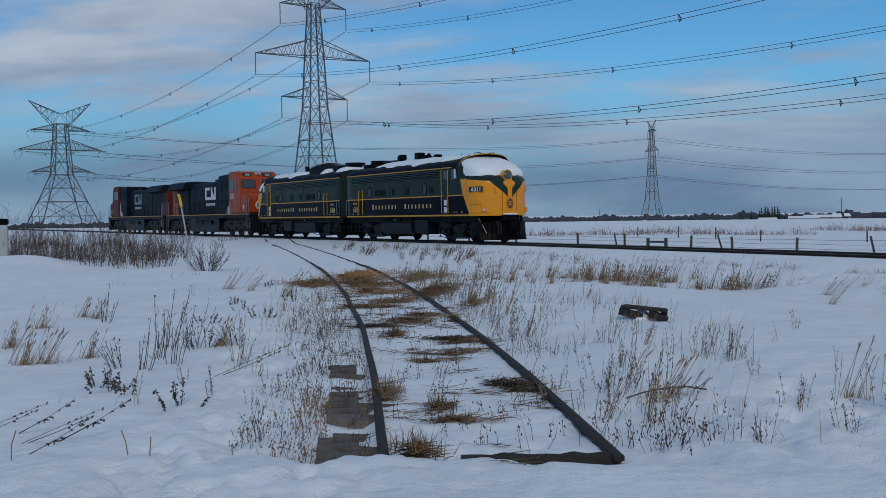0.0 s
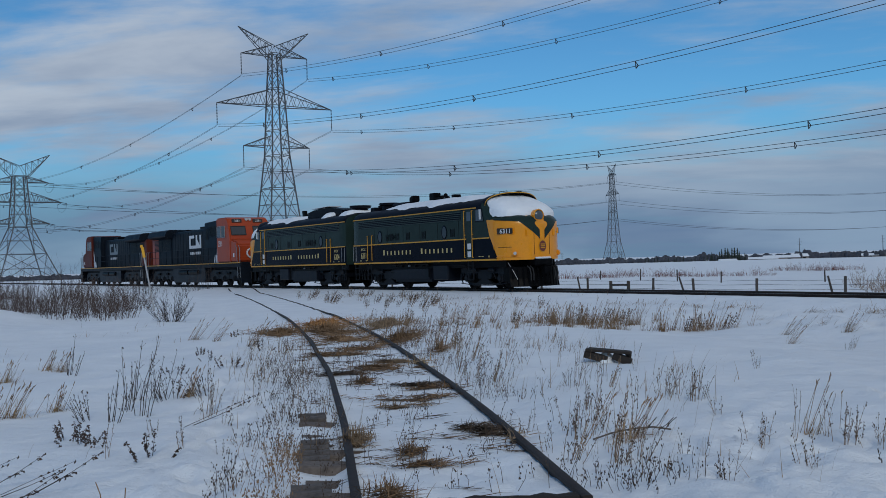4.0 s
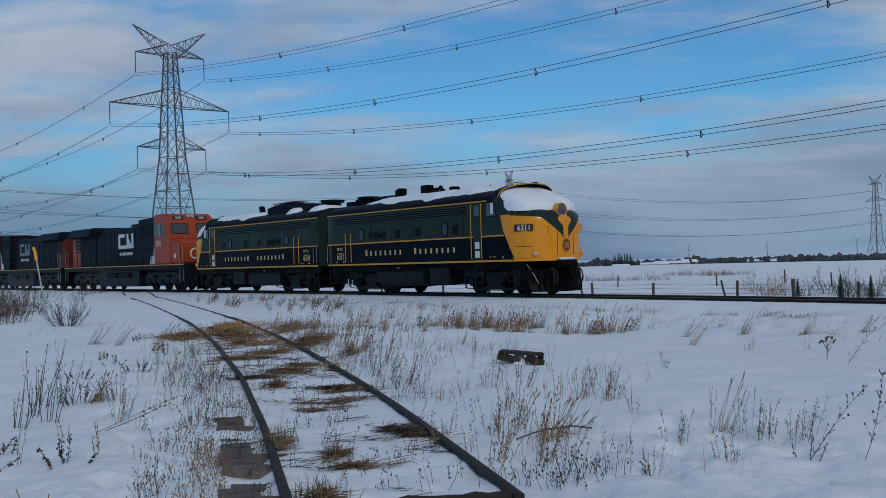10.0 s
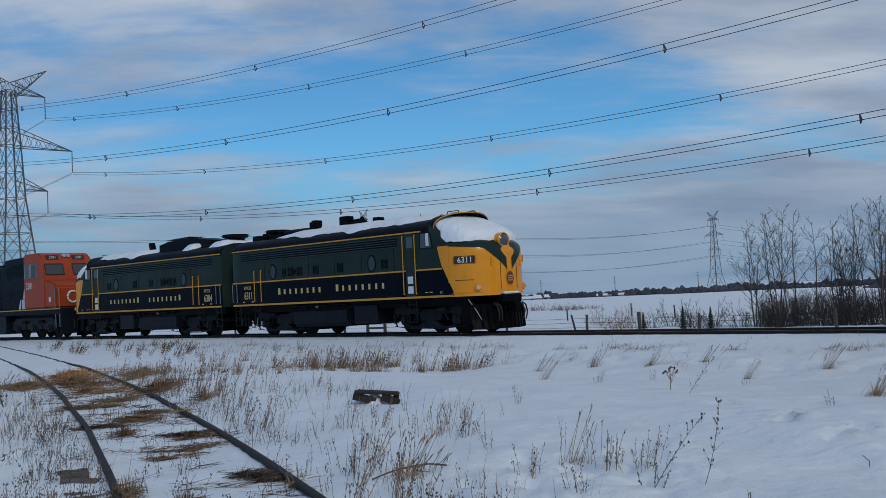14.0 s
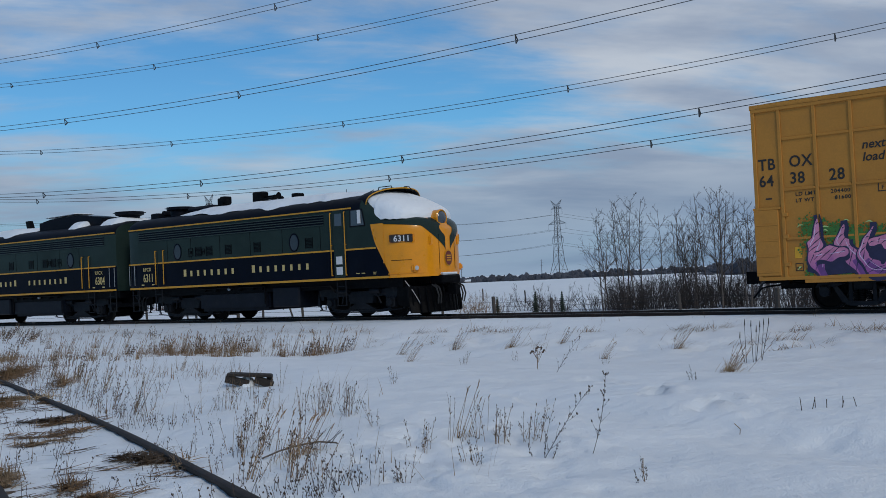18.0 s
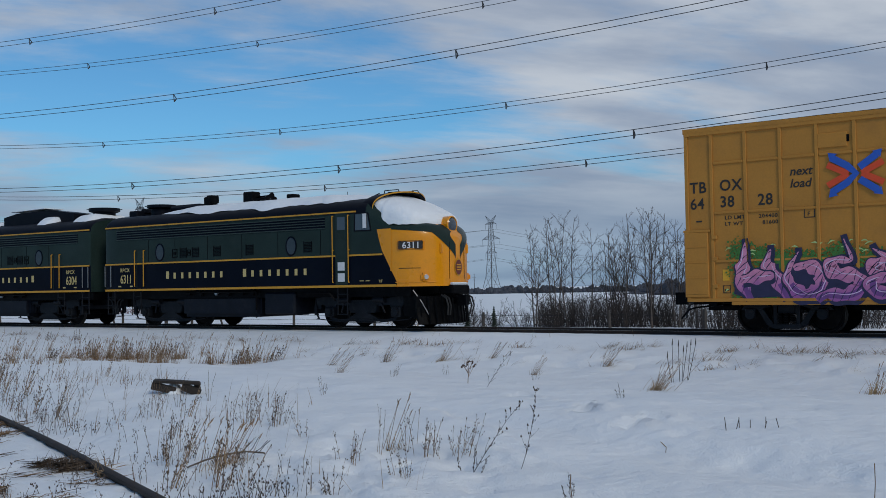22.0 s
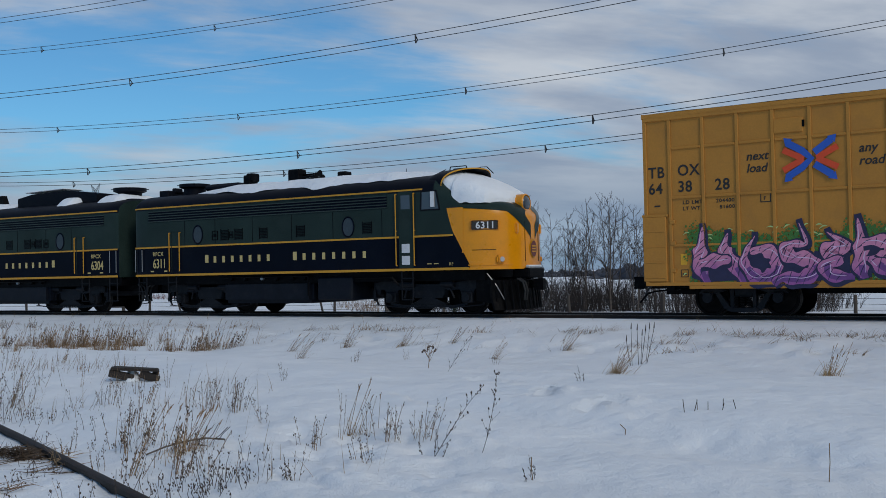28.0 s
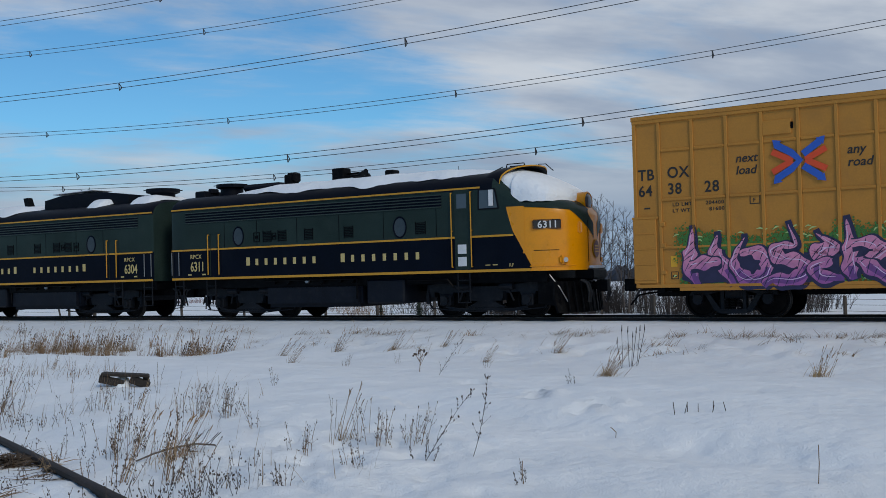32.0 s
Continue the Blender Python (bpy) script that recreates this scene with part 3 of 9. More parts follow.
def build_siding():
    t = thing("siding_track", "abandoned curved siding with rusty rails in snow and weeds", "railway track", kind="structure")
    ys = np.arange(SIDING_END, 72.0, 0.6)
    for off in (0.0, 1.507):
        pts = []
        for y in ys:
            d = siding_dir(y)
            n = Vector((d.y, -d.x, 0))
            wob = 0.018 * noise.noise((y * 0.35, off, 1)) if off else 0.022 * noise.noise((y * 0.3, 5, 1))
            z = -0.20 + 0.018 * noise.noise((y * 0.25, off * 3, 8))
            p = Vector((siding_x(y), y, z)) + n * (off + wob)
            p.z = lerp(p.z, ground_z(p.x, p.y) + 0.022, soft((y - 31) / 6))
            pts.append(p)
        build_rail("rail", pts, "rusty brown rail", [RAIL], t)
    # weathered ties, some lying bare
    rnd = random.Random(5)
    y = SIDING_END + 0.05
    k = 0
    while y < 33:
        d = siding_dir(y)
        n = Vector((d.y, -d.x, 0))
        b2 = bmesh.new()
        L0, L1 = -0.36 - rnd.uniform(0, 0.10), 1.78 + rnd.uniform(0, 0.12)
        segs = 7
        rings = []
        for i in range(segs + 1):
            x = L0 + (L1 - L0) * i / segs
            wv = 0.006 * rnd.uniform(-1, 1)
            rings.append([Vector((x, -0.135 + wv, -0.16)), Vector((x, 0.135 + wv, -0.16)), Vector((x, 0.138 + wv, -0.012 + rnd.uniform(-0.012, 0.0))),
                          Vector((x, 0.10 + wv, rnd.uniform(-0.008, 0.004))), Vector((x, 0.0 + wv, rnd.uniform(-0.012, 0.006))), Vector((x, -0.10 + wv, rnd.uniform(-0.008, 0.004))), Vector((x, -0.138 + wv, -0.012 + rnd.uniform(-0.012, 0)))])
        loft(b2, rings)
        sink = 0.0 if k in (0, 1, 3, 4) else rnd.choice((-0.02, -0.035, -0.05, -0.06, 0.0))
        ob = part("tie", b2, TIMBER, t)
        ob.matrix_basis = pose(siding_x(y), y, -0.298 + sink + (0.03 if k < 5 else 0.0), rnd.uniform(-1.5, 1.5), rnd.uniform(2.6, 4.2), math.degrees(math.atan2(n.y, n.x)) + rnd.uniform(-3, 3))
        y += rnd.uniform(0.54, 0.66)
        k += 1
    # a dark rotten tie across the very end
    b2 = bmesh.new()
    loft(b2, [[Vector((x, -0.06, -0.12)), Vector((x, 0.07, -0.12)), Vector((x, 0.07, rnd.uniform(-0.03, -0.01))), Vector((x, 0.03, rnd.uniform(-0.012, 0.012))), Vector((x, -0.04, rnd.uniform(-0.02, 0.01))), Vector((x, -0.07, rnd.uniform(-0.06, -0.02)))] for x in np.linspace(0.5, 1.52, 12)])
    part("tie", b2, DARK_TIMBER, t, at=pose(siding_x(6.8), 6.8, -0.185, 0, 1, 12))
    # bare tie ends lying close together outside the left rail
    for y0, y1, out in ((6.80, 7.62, 0.44), (8.68, 9.55, 0.42), (10.95, 11.2, 0.44)):
        y = y0
        while y < y1:
            dep = rnd.uniform(0.21, 0.25)
            b2 = bmesh.new()
            rings = []
            for i in range(6):
                x = -out - rnd.uniform(0, 0.03) * (i == 0) + (out - 0.17) * i / 5
                t0 = -0.008 * rnd.random()
                rings.append([Vector((x, 0, -0.15)), Vector((x, dep, -0.15)), Vector((x, dep - 0.004, -0.012 + t0)), Vector((x, dep * 0.66, t0 * rnd.uniform(0, 1.5))), Vector((x, dep * 0.33, rnd.uniform(-0.008, 0.004))), Vector((x, 0.006, -0.014 + t0))])
            loft(b2, rings)
            d = siding_dir(y)
            part("tie", b2, BARE_TIE, t, at=pose(siding_x(y), y, -0.232 + rnd.uniform(-0.012, 0.006), rnd.uniform(-1, 1), rnd.uniform(-1.5, 0.5), math.degrees(math.atan2(-d.x, d.y)) + rnd.uniform(-1, 1)))
            y += dep + rnd.uniform(0.006, 0.02)
    # plates and spikes under the rails
    bm = bmesh.new()
    box(bm, -0.17, 0.17, -0.09, 0.09, 0, 0.012)
    for sx in (-0.09, 0.09):
        for sy in (-0.06, 0.06):
            box(bm, sx - 0.016, sx + 0.016, sy - 0.016, sy + 0.016, 0.012, 0.04)
    plate = to_mesh("tie_plate", bm, RAIL)
    y = SIDING_END + 0.05
    for i in range(24):
        d = siding_dir(y)
        n = Vector((d.y, -d.x, 0))
        for off in (0.0, 1.507):
            o = new("tie_plate", plate)
            o.parent = t
            p = Vector((siding_x(y), y, -0.37)) + n * off
            o.matrix_basis = pose(*p, 0, 0, math.degrees(math.atan2(n.y, n.x)))
        y += 0.56


build_ground()
build_main_track()
build_siding()


# ---- the streamlined cab units ----
# x runs along the unit towards its nose, from the end of the side lettering; y is across; z over the rail heads
F_REAR, F_NOSE, F_HALF = -10.42, 4.90, 1.60
F_SILL, F_BELT, F_EAVE, F_TOP = 1.33, 2.36, 3.83, 4.28


def body_ring(x, w, zb, zs, zt, n=7):
    """Across the body: up the near side, over the roof, down the far side."""
    side = [F_SILL, 1.60, 1.85, 2.10, F_BELT, lerp(F_BELT, zs, 0.33), lerp(F_BELT, zs, 0.70), zs]
    pts = [Vector((x, -w, z)) for z in side]
    for i in range(n + 1):
        a = math.pi * i / n
        c, s = math.cos(a), math.sin(a)
        pts.append(Vector((x, -w * math.copysign(abs(c) ** 0.72, c), zs + (zt - zs) * abs(s) ** 0.80)))
    return pts + [Vector((x, w, z)) for z in reversed(side)]


def nose_w(x):
    t = max(0.0, (x - 3.2) / (F_NOSE - 3.2))
    return F_HALF * (1 - t ** 2.6) ** 0.5 if t < 1 else 0.0


def nose_top(x):
    """Height of the nose's ridge."""
    t = max(0.0, (x - 3.05) / (F_NOSE - 3.05))
    return 3.52 - 0.14 * t - 0.50 * t ** 6


def nose_zs(x):
    """Height where the nose's flank turns over into its top."""
    t = max(0.0, min(1.0, (x - 3.05) / (F_NOSE - 3.05)))
    return 3.08 - 0.16 * t - 0.40 * t ** 6


def nose_skin(x, z, s, lift=0.008):
    """A point just outside the nose, at a length and height."""
    w, zs, zt = nose_w(x), nose_zs(x), nose_top(x)
    if z > zs:
        q = min(1.0, (z - zs) / max(zt - zs, 1e-3)) ** (1 / 0.80)
        w *= max(0.0, 1 - q * q) ** 0.36
    t = max(0.0, (x - 3.2) / (F_NOSE - 3.2))
    return Vector((x + lift * min(1.0, t * 1.5), s * (w + lift * (1.1 - 0.8 * t)), z))


def yellow_edge(z):
    """Where the yellow nose begins, at a height."""
    if z > 2.45:
        return 2.90 + 0.20 * ((3.16 - z) / 0.71) ** 1.2 if z < 3.16 else 2.90
    return 3.10 + 0.58 * ((2.45 - z) / 1.05) ** 0.95


def truck_b(parent, x, wheel, sign=1):
    """A four-wheel drop-equaliser truck under a cab unit."""
    tk = part("truck", truck_frame_b(), TRUCK, parent, "grimy black four-wheel truck with leaf springs", at=pose(x, 0, 0))
    for dx in (-1.37, 1.37):
        ax = new("wheelset", wheel)
        ax.parent = tk
        ax.matrix_basis = pose(dx, 0, 0.508)
        SPUN.append((ax, dx, 0.508, sign))
    for dx in (-0.80, 0.80):
        bm = bmesh.new()
        bevelled(bm, dx - 0.48, dx + 0.48, -0.55, 0.55, 0.20, 0.82, 0.08)
        part("traction_motor", bm, UNDER, tk)
    for y in (-1.06, 1.06):
        sg = math.copysign(1, y)
        for dx in (-2.02, 2.02):
            bm = bmesh.new()
            pipe(bm, [(dx, y, 1.0), (dx * 1.01, y * 1.03, 0.55), (dx * 0.93, y * 1.03, 0.30)], 0.03)
            box(bm, dx - 0.05, dx + 0.05, y - 0.05, y + 0.05, 0.42, 0.74)
            part("brake_hanger", bm, TRUCK, tk)
        bm = bmesh.new()
        pipe(bm, [(-1.9, y * 1.12, 0.30), (-0.75, y * 1.12, 0.20), (0.75, y * 1.12, 0.20), (1.9, y * 1.12, 0.30)], 0.018)
        part("brake_rod", bm, TRUCK, tk)
        for dx in (-1.37, 1.37):
            bm = bmesh.new()
            bevelled(bm, dx - 0.19, dx + 0.19, y - 0.13, y + 0.13, 0.36, 0.70, 0.03)
            rod(bm, (dx, y, 0.52), (dx, y + 0.2 * sg, 0.52), 0.15, 0.13, 12)
            part("journal_box", bm, TRUCK, tk)
        bm = bmesh.new()
        for k in range(6):
            L = 0.62 - 0.075 * k
            box(bm, -L, L, y - 0.07, y + 0.07, 0.30 + 0.035 * k, 0.336 + 0.035 * k)
        part("leaf_spring", bm, TRUCK, tk)
        for dx in (-0.62, 0.62):
            bm = bmesh.new()
            for k in range(5):
                rod(bm, (dx, y, 0.52 + k * 0.05), (dx, y, 0.57 + k * 0.05), 0.09, 0.075, 8)
            part("coil_spring", bm, UNDER, tk)
        for dx in (-0.72, 0.72):
            bm = bmesh.new()
            yy = y * 1.09
            rod(bm, (dx - 0.22, yy, 0.93), (dx + 0.22, yy, 0.93), 0.11, 0.11, 10)
            rod(bm, (dx, yy, 0.93), (dx * 1.25, yy * 0.95, 0.5), 0.03, 0.03, 6)
            part("brake_cylinder", bm, TRUCK, tk)


def truck_frame_b():
    bm = bmesh.new()
    for y in (-1.06, 1.06):
        prism(bm, [(-1.95, 0.78), (-1.95, 0.98), (-1.6, 1.04), (-0.5, 0.92), (0.5, 0.92), (1.6, 1.04), (1.95, 0.98), (1.95, 0.78), (1.62, 0.76), (1.56, 0.60), (1.18, 0.60), (1.1, 0.76), (0.62, 0.72),
                   (0.5, 0.50), (-0.5, 0.50), (-0.62, 0.72), (-1.1, 0.76), (-1.18, 0.60), (-1.56, 0.60), (-1.62, 0.76)], y - 0.06, y + 0.06)
        prism(bm, [(-1.37, 0.30), (-1.0, 0.22), (1.0, 0.22), (1.37, 0.30), (1.37, 0.36), (0.95, 0.29), (-0.95, 0.29), (-1.37, 0.36)], y - 0.09, y - 0.03)
    for x in (-1.9, -0.35, 0.35, 1.9):
        box(bm, x - 0.09, x + 0.09, -1.06, 1.06, 0.62, 0.86)
    box(bm, -0.5, 0.5, -0.5, 0.5, 0.5, 1.1)
    return bm


def wheelset_mesh(r, gauge=1.507):
    w = wheel_mesh(r)
    bm = bmesh.new()
    b1 = bmesh.new(); b1.from_mesh(w)
    b1.transform(Matrix.Translation((0, -gauge / 2, 0)))
    join(bm, b1)
    b2 = bmesh.new(); b2.from_mesh(w)
    b2.transform(Matrix.Translation((0, gauge / 2, 0)) @ Matrix.Rotation(math.pi, 4, "Z"))
    join(bm, b2)
    rod(bm, (0, -gauge / 2, 0), (0, gauge / 2, 0), 0.085, 0.085, 12)
    # holes in the plates show the turning
    me = to_mesh("wheelset", bm, [WHEEL, DARK_RIM], True)
    return me


SPUN = []        # (wheelset, place on its truck, radius, way round)
F_WHEELS = wheelset_mesh(0.508)


def stripe_bm(x0, x1, z, h, y, both=True):
    bm = bmesh.new()
    for s in ((-1, 1) if both else (-1,)):
        a, b = sorted((s * y, s * (y + 0.006)))
        box(bm, x0, x1, a, b, z - h / 2, z + h / 2)
    return bm


def build_f_unit(number, label):
    u = thing("diesel_locomotive", label, "locomotive", "coupled diesel locomotives")
    # carbody: navy under the belt, dark green over it, blue-black roof
    bm = bmesh.new()
    xs = [F_REAR, F_REAR + 0.12, -9.6, -8, -6, -4, -2, 0, 1.0, 2.0, 2.45]
    loft(bm, [body_ring(x, F_HALF - (0.05 if i == 0 else 0), F_SILL, 3.70, F_TOP - (0.05 if i == 0 else 0), 14) for i, x in enumerate(xs)],
         mat_of=lambda c: 0 if c.z < F_BELT else 1 if c.z < 3.76 else 2)
    body = part("carbody", bm, [NAVY, GREEN, ROOF], u, "navy and dark green carbody", True)
    # cab front: sloping windscreen region down to the nose's ridge
    bm = bmesh.new()
    rings = []
    for k in range(9):
        t = k / 8
        x = 2.45 + 0.95 * t
        zt = lerp(F_TOP, nose_top(3.4), soft(t) * 0.35 + t * 0.65)
        zs = lerp(3.70, nose_zs(3.4), t)
        r = body_ring(x, F_HALF if t < 0.9 else nose_w(x), F_SILL, zs, zt, 14)
        rings.append(r)
    loft(bm, rings, mat_of=lambda c: 0 if c.z < F_BELT else 1)
    part("cab_front", bm, [NAVY, GREEN], u, "dark green cab shell", True)
    # the rounded nose
    bm = bmesh.new()
    rings = []
    nx = 22
    for k in range(nx + 1):
        t = k / nx
        x = 3.40 + (F_NOSE - 3.40) * math.sin(t * math.pi / 2) ** 0.9
        w = max(nose_w(x), 0.30 * (1 - t) + 0.02)
        zt = nose_top(x)
        rings.append(body_ring(x, w, F_SILL, nose_zs(x), zt, 18))
    loft(bm, rings)
    nose = part("nose", bm, YELLOW, u, "rounded warm yellow nose", True)
    # the yellow sweeps back over the cab's flank in a curved edge
    for s in (-1, 1):
        bm = bmesh.new()
        zs_ = np.linspace(F_SILL, 3.16, 26)
        a_ = [bm.verts.new((min(yellow_edge(z), 3.52) + (0.10 * max(0, (1.43 - z) / 0.1) if z < 1.43 else 0), s * (F_HALF + 0.005), z)) for z in zs_]
        b_ = [bm.verts.new((3.46, s * (F_HALF + 0.005), z)) for z in zs_]
        for i in range(25):
            if a_[i].co.x < 3.455 and a_[i + 1].co.x < 3.455:
                bm.faces.new((a_[i], b_[i], b_[i + 1], a_[i + 1]))
        part("nose_sweep", bm, YELLOW, u, "curved yellow edge of the nose paint")
        # navy running forward under it
        bm = bmesh.new()
        zs_ = np.linspace(F_SILL + 0.01, 1.83, 12)
        a_ = [bm.verts.new(nose_skin(3.38, z, s, 0.006)) for z in zs_]
        rows = [a_]
        for k in range(1, 5):
            rows.append([bm.verts.new(nose_skin(lerp(3.38, max(3.385, yellow_edge(z) - (0.10 * max(0, (1.45 - z) / 0.1) if z < 1.45 else 0)), k / 4), z, s, 0.006)) for z in zs_])
        for r0, r1 in zip(rows, rows[1:]):
            for i in range(11):
                bm.faces.new((r0[i], r1[i], r1[i + 1], r0[i + 1]))
        part("navy_sweep", bm, NAVY, u, "navy paint running under the yellow")
    # gold stripes
    part("sill_stripe", stripe_bm(F_REAR + 0.02, 3.62, F_SILL + 0.04, 0.075, F_HALF), GOLD, u, "gold sill stripe")
    part("belt_stripe", stripe_bm(F_REAR + 0.02, 3.10, F_BELT, 0.055, F_HALF), GOLD, u, "thin gold belt stripe")
    part("eave_stripe", stripe_bm(F_REAR + 0.02, 2.05, F_EAVE - 0.06, 0.05, F_HALF - 0.012), GOLD, u, "thin gold eave stripe")
    # stainless grille under the eaves, its slats coloured lighter as highlights
    for s in (-1, 1):
        bm = bmesh.new()
        for k in range(5):
            z = 3.27 + 0.088 * k
            a, b = sorted((s * F_HALF, s * (F_HALF + 0.024)))
            box(bm, -9.7, 0.75, a, b, z, z + 0.030)
        part("air_grille", bm, GRILLE, u, "dull olive horizontal grille")
        bm = bmesh.new()
        a, b = sorted((s * F_HALF, s * (F_HALF + 0.004)))
        box(bm, -9.7, 0.75, a, b, 3.28, 3.62)
        part("grille_screen", bm, NAVY, u)
        bm = bmesh.new()
        for z in (3.27, 3.72):
            a, b = sorted((s * F_HALF, s * (F_HALF + 0.014)))
            box(bm, -9.75, 0.8, a, b, z - 0.012, z + 0.012)
        part("trim_strip", bm, GREEN, u)
    # louvred side vents, portholes, doors, handrails on both sides
    bm = bmesh.new()
    for k in range(7):
        box(bm, -0.17, 0.17, -0.02, 0.0, -0.17 + 0.05 * k, -0.145 + 0.05 * k)
    for a in (-0.18, 0.165):
        box(bm, a, a + 0.015, -0.015, 0.004, -0.19, 0.19)
    vent = to_mesh("side_louvre", bm, UNDER)
    bm = bmesh.new()
    n = 24
    ring = lambda r, y: [Vector((0.92 * r * math.cos(2 * math.pi * i / n), y, 1.25 * r * math.sin(2 * math.pi * i / n))) for i in range(n)]
    loft(bm, [ring(0.265, 0.0), ring(0.265, -0.02), ring(0.235, -0.028), ring(0.225, -0.004)], caps=False)
    rim = to_mesh("porthole_rim", bm, NAVY, True)
    bm = bmesh.new()
    bm.faces.new([bm.verts.new(p) for p in ring(0.23, -0.006)])
    pane = to_mesh("porthole_glass", bm, DIM_GLASS)
    for s in (-1, 1):
        tm = pose(0, s * F_HALF, 0, 0, 0, 0 if s < 0 else 180)
        for x in (-6.0, -5.36, -4.26, -2.67, 0.0):
            o = new("side_louvre", vent); o.parent = u
            o.matrix_basis = Matrix.Translation((x, s * F_HALF, 2.70)) @ tm.to_3x3().to_4x4()
        for x, w in ((-6.45, 0.13), (-5.70, 0.09)):
            bm = bmesh.new()
            a, b = sorted((s * F_HALF, s * (F_HALF + 0.02)))
            for p, q, r0, r1 in ((-w, w, -w * 1.2, -w * 1.2 + 0.02), (-w, w, w * 1.2 - 0.02, w * 1.2), (-w, -w + 0.02, -w * 1.2, w * 1.2), (w - 0.02, w, -w * 1.2, w * 1.2)):
                box(bm, x + p, x + q, a, b, 2.69 + r0, 2.69 + r1)
            box(bm, x - w * 0.45, x + w * 0.45, a, b, 2.69 - w * 0.4, 2.69 + w * 0.4)
            part("inspection_hatch", bm, UNDER, u)
        for x in (-7.26, -0.74):
            o = new("porthole", rim); o.parent = u
            o.matrix_basis = Matrix.Translation((x, s * (F_HALF + 0.002), 2.75)) @ tm.to_3x3().to_4x4()
            g = new("glass", pane); g.parent = o
        # cab door with its window and handrails
        a, b = sorted((s * F_HALF, s * (F_HALF + 0.012)))
        bm = bmesh.new()
        bevelled(bm, 1.18, 1.70, a, b, 1.42, 3.74, 0.006)
        d = part("cab_door", bm, [GREEN], u, "dark green cab door")
        bm = bmesh.new()
        box(bm, 1.27, 1.60, min(a, b) - 0.003, max(a, b) + 0.003, 3.20, 3.62)
        part("door_window", bm, PALE_GLASS, d)
        for z in (1.52, 1.88):
            bm = bmesh.new()
            bevelled(bm, 1.28, 1.57, min(a, b) - 0.004, max(a, b) + 0.004, z, z + 0.27, 0.003)
            part("reflector_plate", bm, WHITE, d, "white reflective plate")
        for x in (1.10, 1.76):
            bm = bmesh.new()
            rod(bm, (x, s * (F_HALF + 0.06), 1.5), (x, s * (F_HALF + 0.06), 3.66), 0.017, 0.017, 8)
            for z in (1.5, 2.55, 3.66):
                rod(bm, (x, s * F_HALF, z), (x, s * (F_HALF + 0.06), z), 0.016, 0.016, 6)
            part("grab_rail", bm, GOLD, u, "tall gold grab rail")
        for x in (-8.62, -8.12):
            bm = bmesh.new()
            rod(bm, (x, s * (F_HALF + 0.06), 1.5), (x, s * (F_HALF + 0.06), 2.85), 0.018, 0.018, 8)
            rod(bm, (x, s * F_HALF, 2.85), (x, s * (F_HALF + 0.06), 2.85), 0.016, 0.016, 6)
            part("grab_rail", bm, GOLD, u, "tall gold grab rail")
        for x in (-10.36, -10.02):
            bm = bmesh.new()
            rod(bm, (x, s * (F_HALF + 0.04), 1.5), (x, s * (F_HALF + 0.04), 2.3), 0.014, 0.014, 6)
            part("grab_rail", bm, STEEL, u)
        # upright seams between the side panels
        for x in (-7.9, -6.45, -4.75, -3.05, -1.35, 0.55):
            bm = bmesh.new()
            box(bm, x, x + 0.012, a + (0.004 if s < 0 else 0), b - (0.004 if s > 0 else 0), 2.42, 3.24)
            part("panel_seam", bm, UNDER, u)
        # engine room door outline
        bm = bmesh.new()
        for x0 in (-8.56, -8.20):
            box(bm, x0, x0 + 0.02, a, b, 1.45, 2.9)
        box(bm, -8.56, -8.18, a, b, 2.88, 2.90)
        part("engine_room_door", bm, GREEN, u)
        # cab side window with its sunshade
        bm = bmesh.new()
        prism(bm, [(2.02, 3.16), (2.62, 3.16), (2.52, 3.68), (2.04, 3.68)], a, b)
        wdw = part("cab_window", bm, PALE_GLASS, u, "pale reflecting cab side window")
        bm = bmesh.new()
        for p, q in (((2.00, 3.14), (2.66, 3.14)), ((2.66, 3.14), (2.55, 3.70)), ((2.55, 3.70), (2.02, 3.70)), ((2.02, 3.70), (2.00, 3.14))):
            rod(bm, (p[0], s * (F_HALF + 0.012), p[1]), (q[0], s * (F_HALF + 0.012), q[1]), 0.018, 0.018, 6)
        part("window_frame", bm, ROOF, wdw)
        bm = bmesh.new()
        box(bm, 2.36, 2.50, a + (0.02 * s), b + (0.05 * s), 3.22, 3.68)
        part("wind_deflector", bm, WHITE, u, "cream wind deflector")
        # side steps
        for x in (1.42, -8.6, -10.1):
            bm = bmesh.new()
            for sx in (-0.2, 0.2):
                rod(bm, (x + sx, s * (F_HALF - 0.06), F_SILL), (x + sx, s * (F_HALF - 0.06), 0.45), 0.022, 0.022, 6)
            for z in (0.45, 0.78, 1.1):
                box(bm, x - 0.2, x + 0.2, min(s * (F_HALF - 0.14), s * (F_HALF - 0.02)), max(s * (F_HALF - 0.14), s * (F_HALF - 0.02)), z, z + 0.025)
            part("side_ladder", bm, TRUCK, u)
    # fuel and water tanks, battery boxes, underframe
    bm = bmesh.new()
    bevelled(bm, -6.3, -2.4, -1.42, 1.42, 0.36, 1.12, 0.12, 2)
    part("fuel_tank", bm, TANK, u, "dark blue fuel tank")
    bm = bmesh.new()
    bevelled(bm, -2.15, -0.75, -1.45, 1.45, 0.45, 1.2, 0.05)
    part("battery_box", bm, TANK, u)
    bm = bmesh.new()
    box(bm, F_REAR + 0.1, 4.0, -1.35, 1.35, 1.02, F_SILL)
    box(bm, F_REAR + 0.1, 4.4, -0.45, 0.45, 0.8, 1.1)
    part("underframe", bm, UNDER, u)
    bm = bmesh.new()
